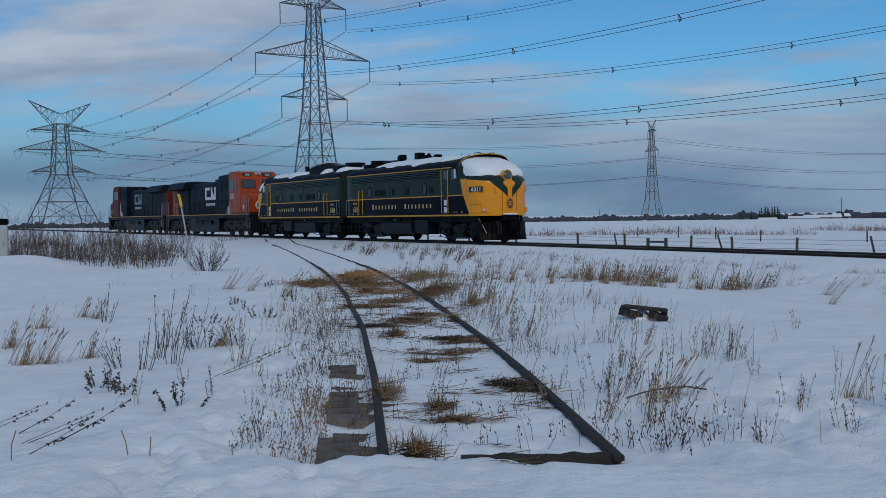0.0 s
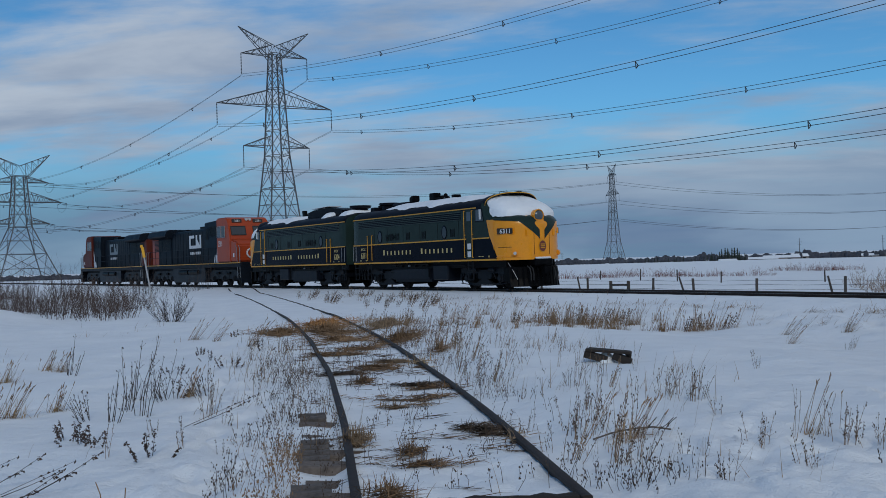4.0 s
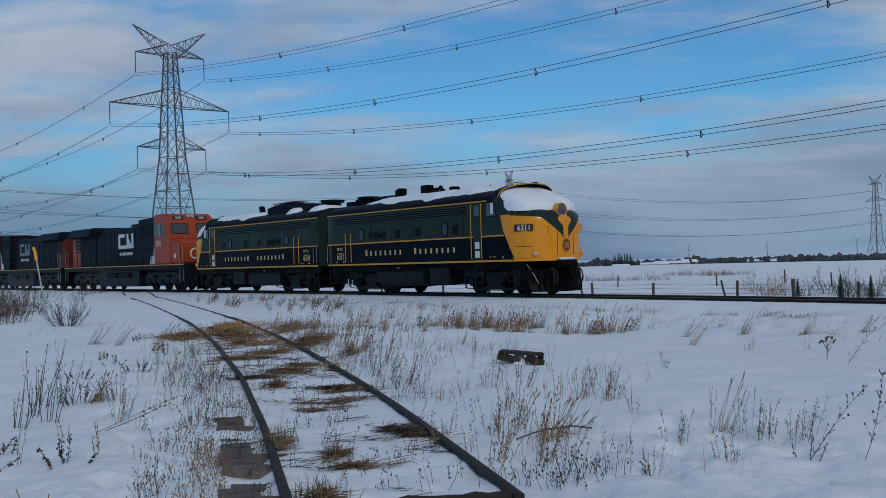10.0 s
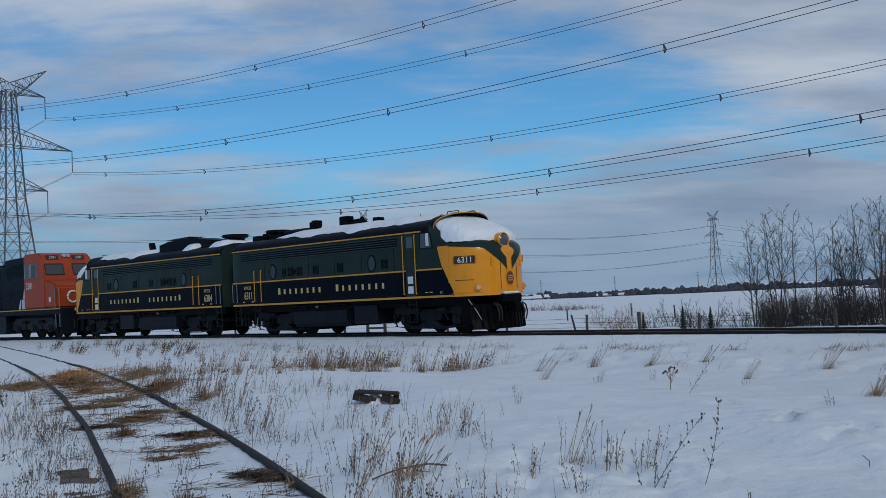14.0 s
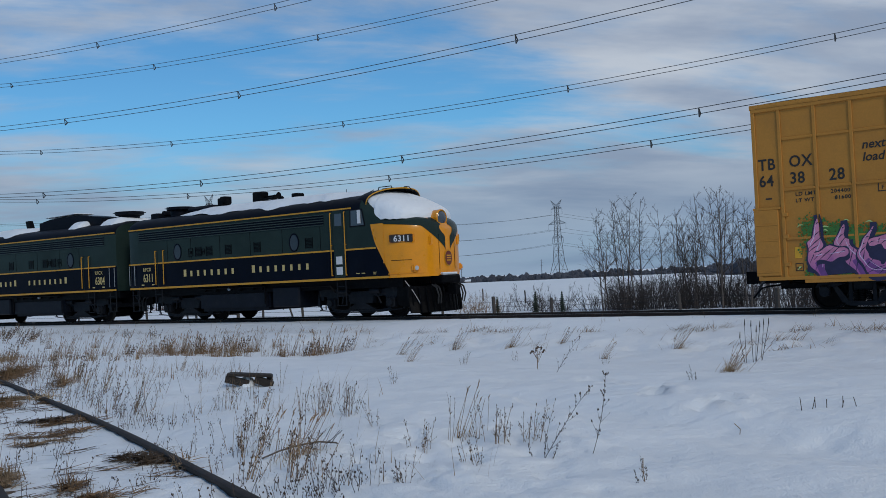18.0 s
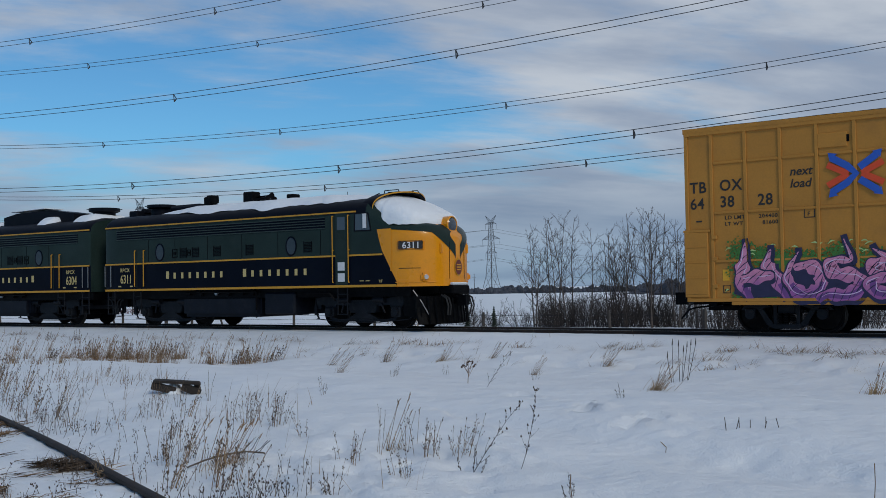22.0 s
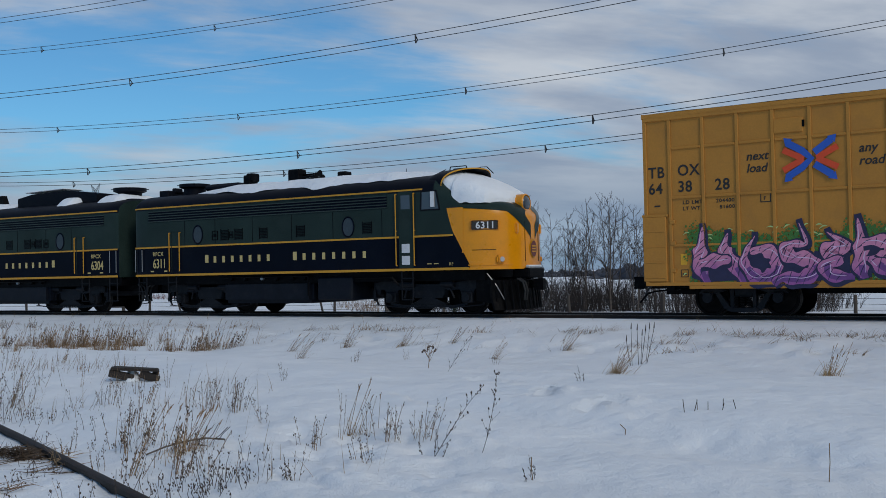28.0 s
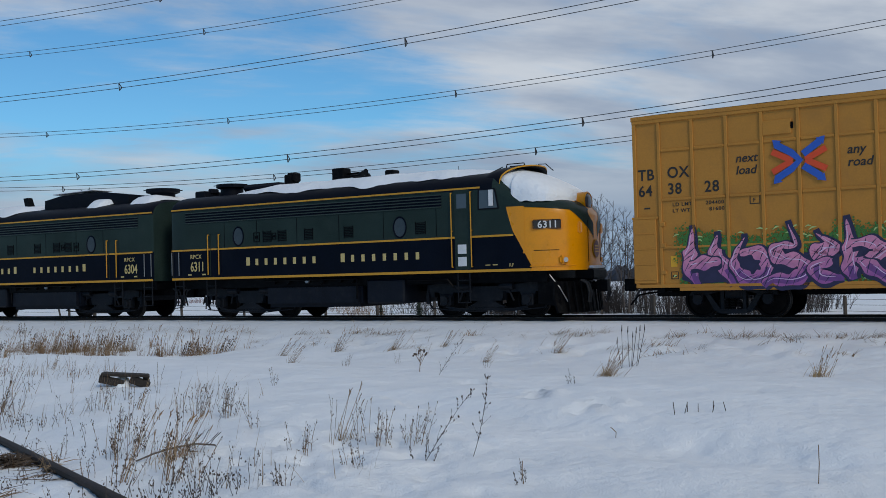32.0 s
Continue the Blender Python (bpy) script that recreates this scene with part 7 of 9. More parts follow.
def build_wires():
    tips_b, tips_f = arm_tips(B_AT, ARM_TURN, ARMS_B, 3.5), arm_tips(F_AT, ARM_TURN, ARMS_B, 3.5)
    tips_a = arm_tips(A_AT, 44, ARMS_A, 0.5)
    sp = spacer_mesh()
    line = thing("power_line", "sagging twin conductor cables with small spacers", "power line", "transmission lines")
    for k in range(6):
        twin_span(line, sp, tips_b[k], tips_f[k], 6.05, 0.025, 25.0, k)
        twin_span(line, sp, tips_b[k], tips_a[k], 5.0, 0.026, 30.0, 20 + k)
    far = thing("power_line", "thin distant cables between the far towers", "power line", "transmission lines")
    nxt = E_AT + (E_AT - C_AT)
    for p0, p1 in ((C_AT, E_AT), (E_AT, nxt)):
        for a, b in zip(arm_tips(p0, turn2, ARMS_C, 3.2), arm_tips(p1, turn2, ARMS_C, 3.2)):
            part("conductor", cable(a, b, 6.5, 0.055, Vector((0, 0, 0))), WIRE, far)
    third = thing("power_line", "faint cables running low along the horizon", "power line", "transmission lines")
    for a, b in zip(tips_a, arm_tips(C_AT, turn2, ARMS_C, 3.2)):
        part("conductor", cable(a, b, 5.0, 0.05, Vector((0, 0, 0))), WIRE, third)


build_wires()


# ---- beyond the tracks: fence, trees, thickets, far woods and farms ----
def on_ground(x, y, sink=0.0):
    return Vector((x, y, ground_z(x, y) - sink))


def on_track(s, w, sink=0.0):
    p = along(s, w)
    return on_ground(p.x, p.y, sink)


def fence():
    u = thing("wire_fence", "old post and wire farm fence standing in the snow", "fence")
    rnd = random.Random(3)
    tops = []
    spots = [(-63, 8.2, 0), (-58, 8.4, 0), (-52.5, 8.3, 0), (-46.2, 8.0, 0), (-42.2, 7.9, 1), (-38.0, 8.4, 0), (-35.5, 8.6, 1), (-32.0, 8.8, 0), (-27.8, 9.2, 2), (-22.5, 9.4, 0), (-17.0, 9.4, 0), (-11.5, 9.4, 0), (-7.0, 9.3, 0), (-2.0, 9.3, 0), (3.5, 9.3, 0), (9, 9.4, 0)]
    for s, w, lean in spots:
        p = on_track(s, w, 0.3)
        h = rnd.uniform(0.92, 1.05)
        bm = bmesh.new()
        tilt = Vector((rnd.uniform(-0.05, 0.05), rnd.uniform(-0.05, 0.05), 0))
        rings = []
        for k in range(5):
            t = k / 4
            rings.append([p + tilt * t + Vector(((0.066 - 0.010 * t) * math.cos(a) * rnd.uniform(0.9, 1.1), (0.066 - 0.010 * t) * math.sin(a), h * t)) for a in np.linspace(0, 2 * math.pi, 9)[:-1]])
        loft(bm, rings)
        part("post", bm, POST, u)
        if lean:
            bm = bmesh.new()
            q = on_track(s - 0.55, w, 0.2)
            rod(bm, q, q + Vector((rnd.uniform(-0.25, -0.1), 0.15, 0.95)), 0.05, 0.04, 7)
            part("leaning_stake", bm, POST, u)
        tops.append((p, h))
    for (p, h), (q, g) in zip(tops, tops[1:]):
        for z in (0.48, 0.68, 0.86):
            bm = bmesh.new()
            mid = (p + q) / 2 + Vector((0, 0, z - 0.03))
            pipe(bm, [p + Vector((0, 0, z)), mid, q + Vector((0, 0, z))], 0.007, 3)
            part("fence_wire", bm, WIRE, u)
    # an H brace
    br = thing("fence_brace", "weathered H-shaped wooden fence brace", "fence")
    for s in (-40.9, -39.6):
        bm = bmesh.new()
        p = on_track(s, 8.3, 0.3)
        rod(bm, p, p + Vector((0, 0, 0.86)), 0.09, 0.08, 9)
        part("post", bm, POST, br)
    bm = bmesh.new()
    a, b = on_track(-40.9, 8.3), on_track(-39.6, 8.3)
    rod(bm, a + Vector((0, 0, 0.36)), b + Vector((0, 0, 0.36)), 0.05, 0.05, 8)
    part("cross_rail", bm, POST, br)
    # a second, thinner line of posts out in the field
    for s, w in ((-62, 26), (-56, 24.5), (-50.5, 22.5), (-45, 20.5), (-38.5, 21.5), (-38.7, 28.2), (-33, 24), (-28, 26), (-22, 27)):
        p = on_track(s, w, 0.2)
        bm = bmesh.new()
        rod(bm, p, p + Vector((rnd.uniform(-0.05, 0.05), 0, rnd.uniform(0.8, 1.0))), 0.045, 0.04, 7)
        tagged(part("field_post", bm, POST), "thin weathered post alone in the snowy field", "fence post", "field posts")


def branch(rnd, bm, p, d, L, r, depth):
    """A bare branch that turns upwards and puts out finer twigs."""
    n = 4
    q = p
    side = d.orthogonal().normalized()
    for k in range(n):
        d = (d + Vector((rnd.uniform(-1, 1), rnd.uniform(-1, 1), rnd.uniform(-0.2, 1.0))) * 0.13).normalized()
        e = q + d * L / n
        rod(bm, q, e, r, r * 0.82, 3, False)
        if depth:
            for _ in range(1):
                side.rotate(Matrix.Rotation(rnd.uniform(1.5, 3.0), 3, d))
                branch(rnd, bm, q.lerp(e, rnd.random()), (d + side * rnd.uniform(0.5, 0.9)).normalized(), L * rnd.uniform(0.28, 0.48), max(0.0042, r * 0.6), depth - 1)
        q, r = e, max(0.004, r * 0.82)


def bare_tree(seed, height, label):
    rnd = random.Random(seed)
    u = thing("bare_tree", label, "tree", "roadside poplars")
    bc = bmesh.new()
    stems = rnd.choice((1, 2, 2, 3))
    for k in range(stems):
        d = Vector((rnd.uniform(-0.14, 0.14), rnd.uniform(-0.14, 0.14), 1)).normalized()
        q = Vector((rnd.uniform(-0.3, 0.3) * (stems > 1), rnd.uniform(-0.3, 0.3) * (stems > 1), -0.15))
        h = height * rnd.uniform(0.72, 1.0)
        bt = bmesh.new()
        n, r = 11, 0.042 * height / 5
        side = d.orthogonal().normalized()
        for j in range(n):
            d = (d + Vector((rnd.uniform(-1, 1), rnd.uniform(-1, 1), 0.25)) * 0.055).normalized()
            e = q + d * h / n
            rod(bt, q, e, r, r * 0.86, 6, False)
            if j > 2:
                for _ in range(1 + (j % 3 == 0)):
                    side.rotate(Matrix.Rotation(rnd.uniform(1.3, 2.6), 3, d))
                    L = h * 0.44 * (1.12 - j / n) * rnd.uniform(0.55, 1.15)
                    branch(rnd, bc, q.lerp(e, rnd.random()), (d + side * rnd.uniform(0.6, 1.15)).normalized(), L, max(0.009, r * 0.55), 2)
            q, r = e, r * 0.86
        part("trunk", bt, BARK, u, "grey leafless trunk", True)
    part("crown", bc, TWIG, u, "fine bare twigs")["kind"] = "stuff"
    return u


def thicket(seed, stems, spread, height, mat=None, splay=0.35, name="bare_shrub", label="leafless brown shrub with many thin stems", group="thickets"):
    rnd = random.Random(seed)
    u = thing(name, label, "shrub", group)
    bs, bt = bmesh.new(), bmesh.new()
    tall = [rnd.uniform(0.45, 1.15) for _ in range(5)]
    for k in range(stems):
        a, r = rnd.uniform(0, 2 * math.pi), spread * math.sqrt(rnd.random())
        p = Vector((r * math.cos(a), r * math.sin(a), -0.1))
        tilt = splay * (0.25 + 0.75 * r / spread) * rnd.uniform(0.3, 1.2)
        d = Vector((math.cos(a) * tilt + rnd.uniform(-0.12, 0.12), math.sin(a) * tilt, 1)).normalized()
        L = height * tall[int(a / 6.2832 * 5) % 5] * rnd.uniform(0.5, 1.0)
        rad = 0.006 + 0.0035 * L
        q = p
        side = d.orthogonal().normalized()
        for j in range(5):
            d = (d + Vector((rnd.uniform(-1, 1), rnd.uniform(-1, 1), rnd.uniform(-0.2, 0.6))) * 0.10).normalized()
            e = q + d * L / 5
            rod(bs, q, e, rad, rad * 0.8, 3, False)
            if j and rnd.random() < 0.85:
                side.rotate(Matrix.Rotation(rnd.uniform(1.8, 3.2), 3, d))
                branch(rnd, bt, q.lerp(e, rnd.random()), (d + side * rnd.uniform(0.4, 0.8)).normalized(), L * rnd.uniform(0.16, 0.36), max(0.0045, rad * 0.55), 1 if rnd.random() < 0.5 else 0)
            q, rad = e, rad * 0.8
    part("stem_spray", bs, mat or TWIG, u)["kind"] = "stuff"
    part("twig_spray", bt, mat or TWIG, u)["kind"] = "stuff"
    return u


def trees():
    rnd = random.Random(21)
    base = [bare_tree(40 + k, 4.55 + 0.35 * (k % 3), "slim leafless poplar with grey bark in the snow") for k in range(5)]
    spots = [(-21.5, 12.0), (-20.7, 12.3), (-20.1, 12.0), (-19.4, 12.5), (-18.7, 13.0), (-17.5, 12.0), (-17.0, 12.8), (-16.5, 12.0), (-16.2, 13.2), (-15.6, 12.4), (-14.8, 12.8), (-14.0, 13.2), (-13.0, 12.5), (-12.0, 13.0), (-10.8, 12.6), (-19.0, 14.4), (-17.6, 14.6), (-21.0, 14.2), (-16.0, 15.0)]
    for k, (s, w) in enumerate(spots):
        m = pose(*on_track(s, w), 0, 0, rnd.uniform(0, 360))
        if k < 5:
            base[k].matrix_basis = m
        else:
            copy_thing(base[k % 5], m)
    # brush at their feet, low and fanned at one end, tall and dense at the other
    fan = [thicket(60 + k, 22, 0.35, 1.15 + 0.25 * k, splay=0.85, label="low leafless shrub with fanned stems") for k in range(2)]
    for i in range(13):
        m = pose(*on_track(lerp(-26.6, -21.4, i / 12) + rnd.uniform(-0.3, 0.3), rnd.uniform(11.2, 13.6)), 0, 0, rnd.uniform(0, 360))
        if i < 2:
            fan[i].matrix_basis = m
        else:
            copy_thing(fan[i % 2], m)
    sh = [thicket(64 + k, 54, 0.8, 1.5 + 0.35 * k, splay=0.5) for k in range(3)]
    for i in range(64):
        if 30 <= i <= 36 or i % 5 == 4:
            continue
        m = pose(*on_track(lerp(-21.4, -9.0, i / 63) + rnd.uniform(-0.4, 0.4), rnd.uniform(11.4, 15.0)), 0, 0, rnd.uniform(0, 360))
        if i < 3:
            sh[i].matrix_basis = m
        else:
            copy_thing(sh[i % 3], m)
    low = thicket(70, 26, 0.7, 0.9, STALK, 0.6, label="low straw-brown shrub in the snow")
    low.matrix_basis = pose(*on_track(-28.6, 12.6))
    for s, w in ((-29.6, 13.6), (-27.8, 11.2), (-26.6, 10.6), (-31.2, 14.5)):
        copy_thing(low, pose(*on_track(s, w), 0, 0, rnd.uniform(0, 360)))
    # small snow-laden spruces among them
    for s, w, h in ((-24.0, 10.6, 1.1), (-26.2, 11.0, 0.8), (-22.6, 10.4, 1.0)):
        spruce(on_track(s, w), h, 100 + int(-s * 3))
    # wooden stub post by the thicket
    for s, w in ((-25.4, 9.6), (-13.6, 9.9)):
        bm = bmesh.new()
        p = on_track(s, w, 0.2)
        bevelled(bm, -0.06, 0.06, -0.06, 0.06, 0, 1.0, 0.015)
        tagged(part("stub_post", bm, POST, at=pose(*p, 3, -4, 20)), "grey weathered stub post by the thicket", "fence post", "field posts")


def spruce(p, h, seed, far=False):
    rnd = random.Random(seed)
    u = thing("spruce", "dark green spruce standing in the snow", "tree", "spruces", pose(*p))
    bm = bmesh.new()
    rod(bm, (0, 0, -0.1), (0, 0, h * 0.9), 0.03 * h, 0.01 * h, 6)
    part("trunk", bm, BARK, u)
    bm = bmesh.new()
    tiers = 9 if far else 11
    for k in range(tiers):
        t = k / tiers
        z = h * (0.08 + 0.88 * t)
        r = h * 0.24 * (1 - t) * rnd.uniform(0.8, 1.15) + 0.02 * h
        n = 9
        for i in range(n):
            a = 2 * math.pi * i / n + rnd.uniform(-0.3, 0.3)
            L = r * rnd.uniform(0.65, 1.15)
            c, s_ = math.cos(a), math.sin(a)
            wd = 0.28 * L + 0.01 * h
            v = [bm.verts.new(q) for q in ((0, 0, z + 0.06 * h), (L * 0.6 * c - wd * s_, L * 0.6 * s_ + wd * c, z - 0.02 * h), (L * c, L * s_, z - 0.06 * h), (L * 0.6 * c + wd * s_, L * 0.6 * s_ - wd * c, z - 0.02 * h))]
            bm.faces.new(v)
    part("crown", bm, SPRUCE, u, "layered dark needle branches")
    return u


def bushes():
    rnd = random.Random(8)
    # round leafless bushes and a brush thicket along the siding's far left
    b = thicket(81, 44, 0.30, 1.35, splay=1.0, label="round leafless bush with fanned dark stems")
    b.matrix_basis = pose(*on_ground(-11.4, 32.6), 0, 0, 0)
    b2 = thicket(82, 60, 1.05, 1.3, material("reddish_brown_brush", (0.080, 0.054, 0.043), 0.85, 0, 0.25, 8, 2, 0.0, per_piece=0.4), 0.5, label="brown leafless brush in a snowbank")
    spots = [(-15.6, 37.0), (-16.6, 39.5), (-18.0, 38.5), (-14.9, 35.8), (-19.4, 40.5), (-20.8, 42), (-22.4, 43), (-24, 45), (-17.3, 36.5), (-26, 47), (-28, 48), (-30, 50), (-25, 43), (-27.5, 45), (-21.5, 39.5), (-23.0, 40.5), (-31, 52), (-33, 53), (-29, 46), (-19.2, 37.4), (-17.5, 44), (-20, 47), (-23.5, 50), (-27, 54), (-31, 58), (-35, 60), (-25.5, 58), (-21.5, 54), (-30, 64), (-36, 68), (-33.5, 48), (-16.8, 41.5)]
    b2.matrix_basis = pose(*on_ground(*spots[0]))
    for x, y in spots[1:]:
        copy_thing(b2, pose(*on_ground(x, y, rnd.uniform(0, 0.4)), 0, 0, rnd.uniform(0, 360)))
    # red-stemmed willow scrub beyond the fence
    red = thicket(83, 90, 1.6, 0.75, material("red_osier_stems", (0.16, 0.055, 0.042), 0.8, 0, 0.25, 8, 2, 0.0, per_piece=0.4), 0.35, "willow_scrub", "low reddish willow scrub in the field", "willow scrub")
    spots = [(-74 + 1.6 * k, 25.5 + 0.75 * k + rnd.uniform(-1.5, 1.5)) for k in range(13)] + [(-71, 36), (-66, 52), (-64.5, 53), (-63.2, 54), (-62, 53.5), (-61, 54.5)]
    red.matrix_basis = pose(*on_track(*spots[0]))
    for s, w in spots[1:]:
        copy_thing(red, pose(*on_track(s, w), 0, 0, rnd.uniform(0, 360)))
    tall = thicket(84, 30, 1.2, 2.6, label="tall thin leafless saplings far off")
    tall.matrix_basis = pose(*on_ground(-33, 64))
    for x, y in ((-36, 66), (-30.5, 66), (-39, 70), (-27, 70), (-43, 72), (-24.5, 74)):
        copy_thing(tall, pose(*on_ground(x, y), 0, 0, rnd.uniform(0, 360)))


def far_woods():
    """Woods along the horizon, as many small ragged crowns."""
    rnd = random.Random(17)
    bm = bmesh.new()
    def clump(az, dist, h, w, z0=-6.0):
        x, y = dist * math.sin(radians(az)), dist * math.cos(radians(az))
        base = lerp(-1.0, -6.0, soft((dist - 150) / 1000))
        n = 5
        rings = []
        w, h = w * rnd.uniform(0.35, 0.75), h * rnd.uniform(0.65, 1.25)
        for t, k in ((0, 0.6), (0.25, 0.9), (0.55, 1.0), (0.8, 0.75), (1.0, 0.30)):
            rings.append([Vector((x + w * k * math.cos(2 * math.pi * i / n) * rnd.uniform(0.7, 1.2), y + w * k * math.sin(2 * math.pi * i / n), base - 0.3 + h * t * rnd.uniform(0.9, 1.08))) for i in range(n)])
        loft(bm, rings)
    az = -75.0
    while az < 75:
        d = rnd.uniform(1050, 1400)
        clump(az, d, rnd.uniform(4.0, 7.5) * (0.55 + 0.6 * abs(noise.noise((az * 0.4, 1, 1))) * 2), rnd.uniform(5, 9))
        if rnd.random() < 0.7:
            clump(az + rnd.uniform(-0.1, 0.1), rnd.uniform(900, 1050), rnd.uniform(2.5, 4.0), rnd.uniform(4, 7))
        az += rnd.uniform(0.05, 0.11)
    # nearer, darker belts to the right
    az = 13.0
    while az < 60:
        clump(az, rnd.uniform(640, 720), rnd.uniform(2.2, 4.6), rnd.uniform(2.5, 5))
        if az > 20:
            clump(az, rnd.uniform(420, 470), rnd.uniform(1.4, 2.6), rnd.uniform(1.5, 2.5))
        az += rnd.uniform(0.05, 0.12)
    # a wood that comes nearer beyond the boxcar
    az = 30.5
    while az < 62:
        rise = min(1.0, (az - 29.5) / 4)
        clump(az, rnd.uniform(215, 260), rnd.uniform(2.6, 4.4) * rise, rnd.uniform(1.8, 3.2))
        az += rnd.uniform(0.07, 0.16)
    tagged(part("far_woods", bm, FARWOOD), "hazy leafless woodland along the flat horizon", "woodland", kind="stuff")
    # a spinney of spruces and the farm beside it
    for k in range(15):
        a = 8.9 + 1.75 * k / 14 + rnd.uniform(-0.05, 0.05)
        d = rnd.uniform(590, 640)
        h = rnd.uniform(6.5, 9.5) if 3 < k < 12 else rnd.uniform(4.5, 7)
        spruce(Vector((d * math.sin(radians(a)), d * math.cos(radians(a)), -4.3)), h, 200 + k, True)
    a = 5.5
    k = 0
    while a < 8.8:
        d = rnd.uniform(610, 660)
        spruce(Vector((d * math.sin(radians(a)), d * math.cos(radians(a)), -4.5)), rnd.uniform(3.0, 5.2), 300 + k, True)
        a += rnd.uniform(0.14, 0.3)
        k += 1
    for k, (a, d, L, wd, h) in enumerate(((11.6, 620, 16, 8, 3.0), (12.5, 640, 20, 9, 3.6), (13.4, 650, 9, 7, 4.2), (17.2, 660, 18, 9, 3.2), (9.8, 585, 9, 6, 2.6))):
        u = thing("farm_building", "low snow-roofed farm building on the horizon", "barn", "farm buildings", pose(d * math.sin(radians(a)), d * math.cos(radians(a)), -4.6, 0, 0, -a + 8 * (k % 3)))
        bm = bmesh.new()
        box(bm, -L / 2, L / 2, -wd / 2, wd / 2, 0, h * 0.6)
        part("wall", bm, BARN, u)
        bm = bmesh.new()
        prism(bm, [(-wd / 2 - 0.4, h * 0.6), (0, h), (wd / 2 + 0.4, h * 0.6)], -L / 2 - 0.3, L / 2 + 0.3)
        bm.transform(Matrix.Rotation(radians(90), 4, "Z"))
        part("roof", bm, SNOW, u, "snow-covered gable roof")
        for x in (-L / 4, L / 5):
            bm = bmesh.new()
            box(bm, x - 0.9, x + 0.9, -wd / 2 - 0.06, -wd / 2 + 0.02, 0.05, h * 0.5)
            part("door", bm, UNDER, u)
    for az, d, h in ((13.4, 1300, 22), (17.4, 1350, 23), (21.8, 1400, 24), (4.2, 1500, 14), (1.0, 1500, 14)):
        bm = bmesh.new()
        x, y = d * math.sin(radians(az)), d * math.cos(radians(az))
        rod(bm, (x, y, -7), (x, y, h - 6), 0.55, 0.22, 5)
        for z, L in ((0.95, 2.6), (0.8, 3.8), (0.65, 2.6)):
            rod(bm, (x - L * 0.7, y, h * z - 6), (x + L * 0.7, y, h * z - 6), 0.14, 0.14, 4)
        tagged(part("distant_pylon", bm, GALV), "tiny pylon on the far horizon", "pylon", "distant pylons")


def trackside():
    # yellow-topped leaning marker stake
    p = Vector((-15.0, 40.5, 0))
    p.z = ground_z(p.x, p.y)
    u = thing("marker_stake", "leaning pale stake with a bright yellow reflective top", "marker post", m=pose(*p, 0, -9, 10))
    bm = bmesh.new()
    rod(bm, (0, 0, -0.3), (0, 0, 2.3), 0.035, 0.03, 8)
    part("stake", bm, SHED_GREY, u)
    bm = bmesh.new()
    bevelled(bm, -0.055, 0.055, -0.03, 0.03, 2.15, 2.58, 0.02)
    part("reflector", bm, SIGN_YELLOW, u)
    bm = bmesh.new()
    bevelled(bm, -0.075, 0.03, -0.035, 0.035, 2.56, 2.68, 0.02)
    part("cap", bm, SIGN_YELLOW, u)
    # grey relay cabinet at the far left
    p = on_ground(-21.95, 38.1, 0.05)
    u = thing("relay_cabinet", "pale grey sheet-metal trackside cabinet with dark cap", "cabinet", m=pose(p.x, p.y, p.z, 0, 0, 28))
    bm = bmesh.new()
    bevelled(bm, -0.42, 0.42, -0.35, 0.35, 0.0, 1.42, 0.02)
    part("body", bm, SHED_GREY, u)
    bm = bmesh.new()
    bevelled(bm, -0.46, 0.46, -0.39, 0.39, 1.42, 1.66, 0.05)
    part("cap", bm, UNDER, u)
    bm = bmesh.new()
    bevelled(bm, -0.36, 0.36, -0.37, -0.345, 0.12, 1.25, 0.01)
    d = part("door", bm, SHED_GREY, u)
    bm = bmesh.new()
    box(bm, 0.25, 0.29, -0.40, -0.37, 0.6, 0.78)
    part("handle", bm, STEEL, d)
    # broken pallet half drifted in
    p = on_ground(1.49, 14.95)
    u = thing("broken_pallet", "dark broken wooden pallet half buried in snow", "pallet", m=pose(p.x, p.y, p.z - 0.08, 4, 3.5, -12))
    u.scale = (0.84, 0.9, 0.9)
    for y, z, L, ry in ((-0.14, 0.27, 0.37, 0.6), (-0.01, 0.255, 0.35, 1.5)):
        bm = bmesh.new()
        bevelled(bm, -L, L, -0.065, 0.065, -0.02, 0.022, 0.006)
        part("deck_board", bm, DARK_TIMBER, u, at=pose(0, y, z, 0, ry, 0))
    for x, z, ry, L, h in ((-0.20, 0.17, 11, 0.20, 0.055), (0.24, 0.16, 20, 0.16, 0.06)):
        bm = bmesh.new()
        bevelled(bm, -L, L, -0.05, 0.05, -h, h, 0.01)
        part("stringer", bm, DARK_TIMBER, u, at=pose(x, -0.14, z, 0, ry, 0))
    for x in (-0.30, 0.32):
        bm = bmesh.new()
        bevelled(bm, -0.05, 0.05, -0.06, 0.08, -0.06, 0.07, 0.008)
        part("block", bm, DARK_TIMBER, u, at=pose(x, -0.02, 0.19, 3, 8, 6))
    bm = bmesh.new()
    rings = []
    for k in range(6):
        t = k / 5
        rings.append([Vector((-0.05 + 0.16 * math.cos(a) * (1 - t * t), -0.02 + 0.2 * math.sin(a) * (1 - t * t), 0.08 + 0.18 * t)) for a in np.linspace(0, 2 * math.pi, 11)[:-1]])
    loft(bm, rings)
    part("snow_lump", bm, SNOW, u, "snow caught between the boards", True)


fence()
trees()
bushes()
far_woods()
trackside()


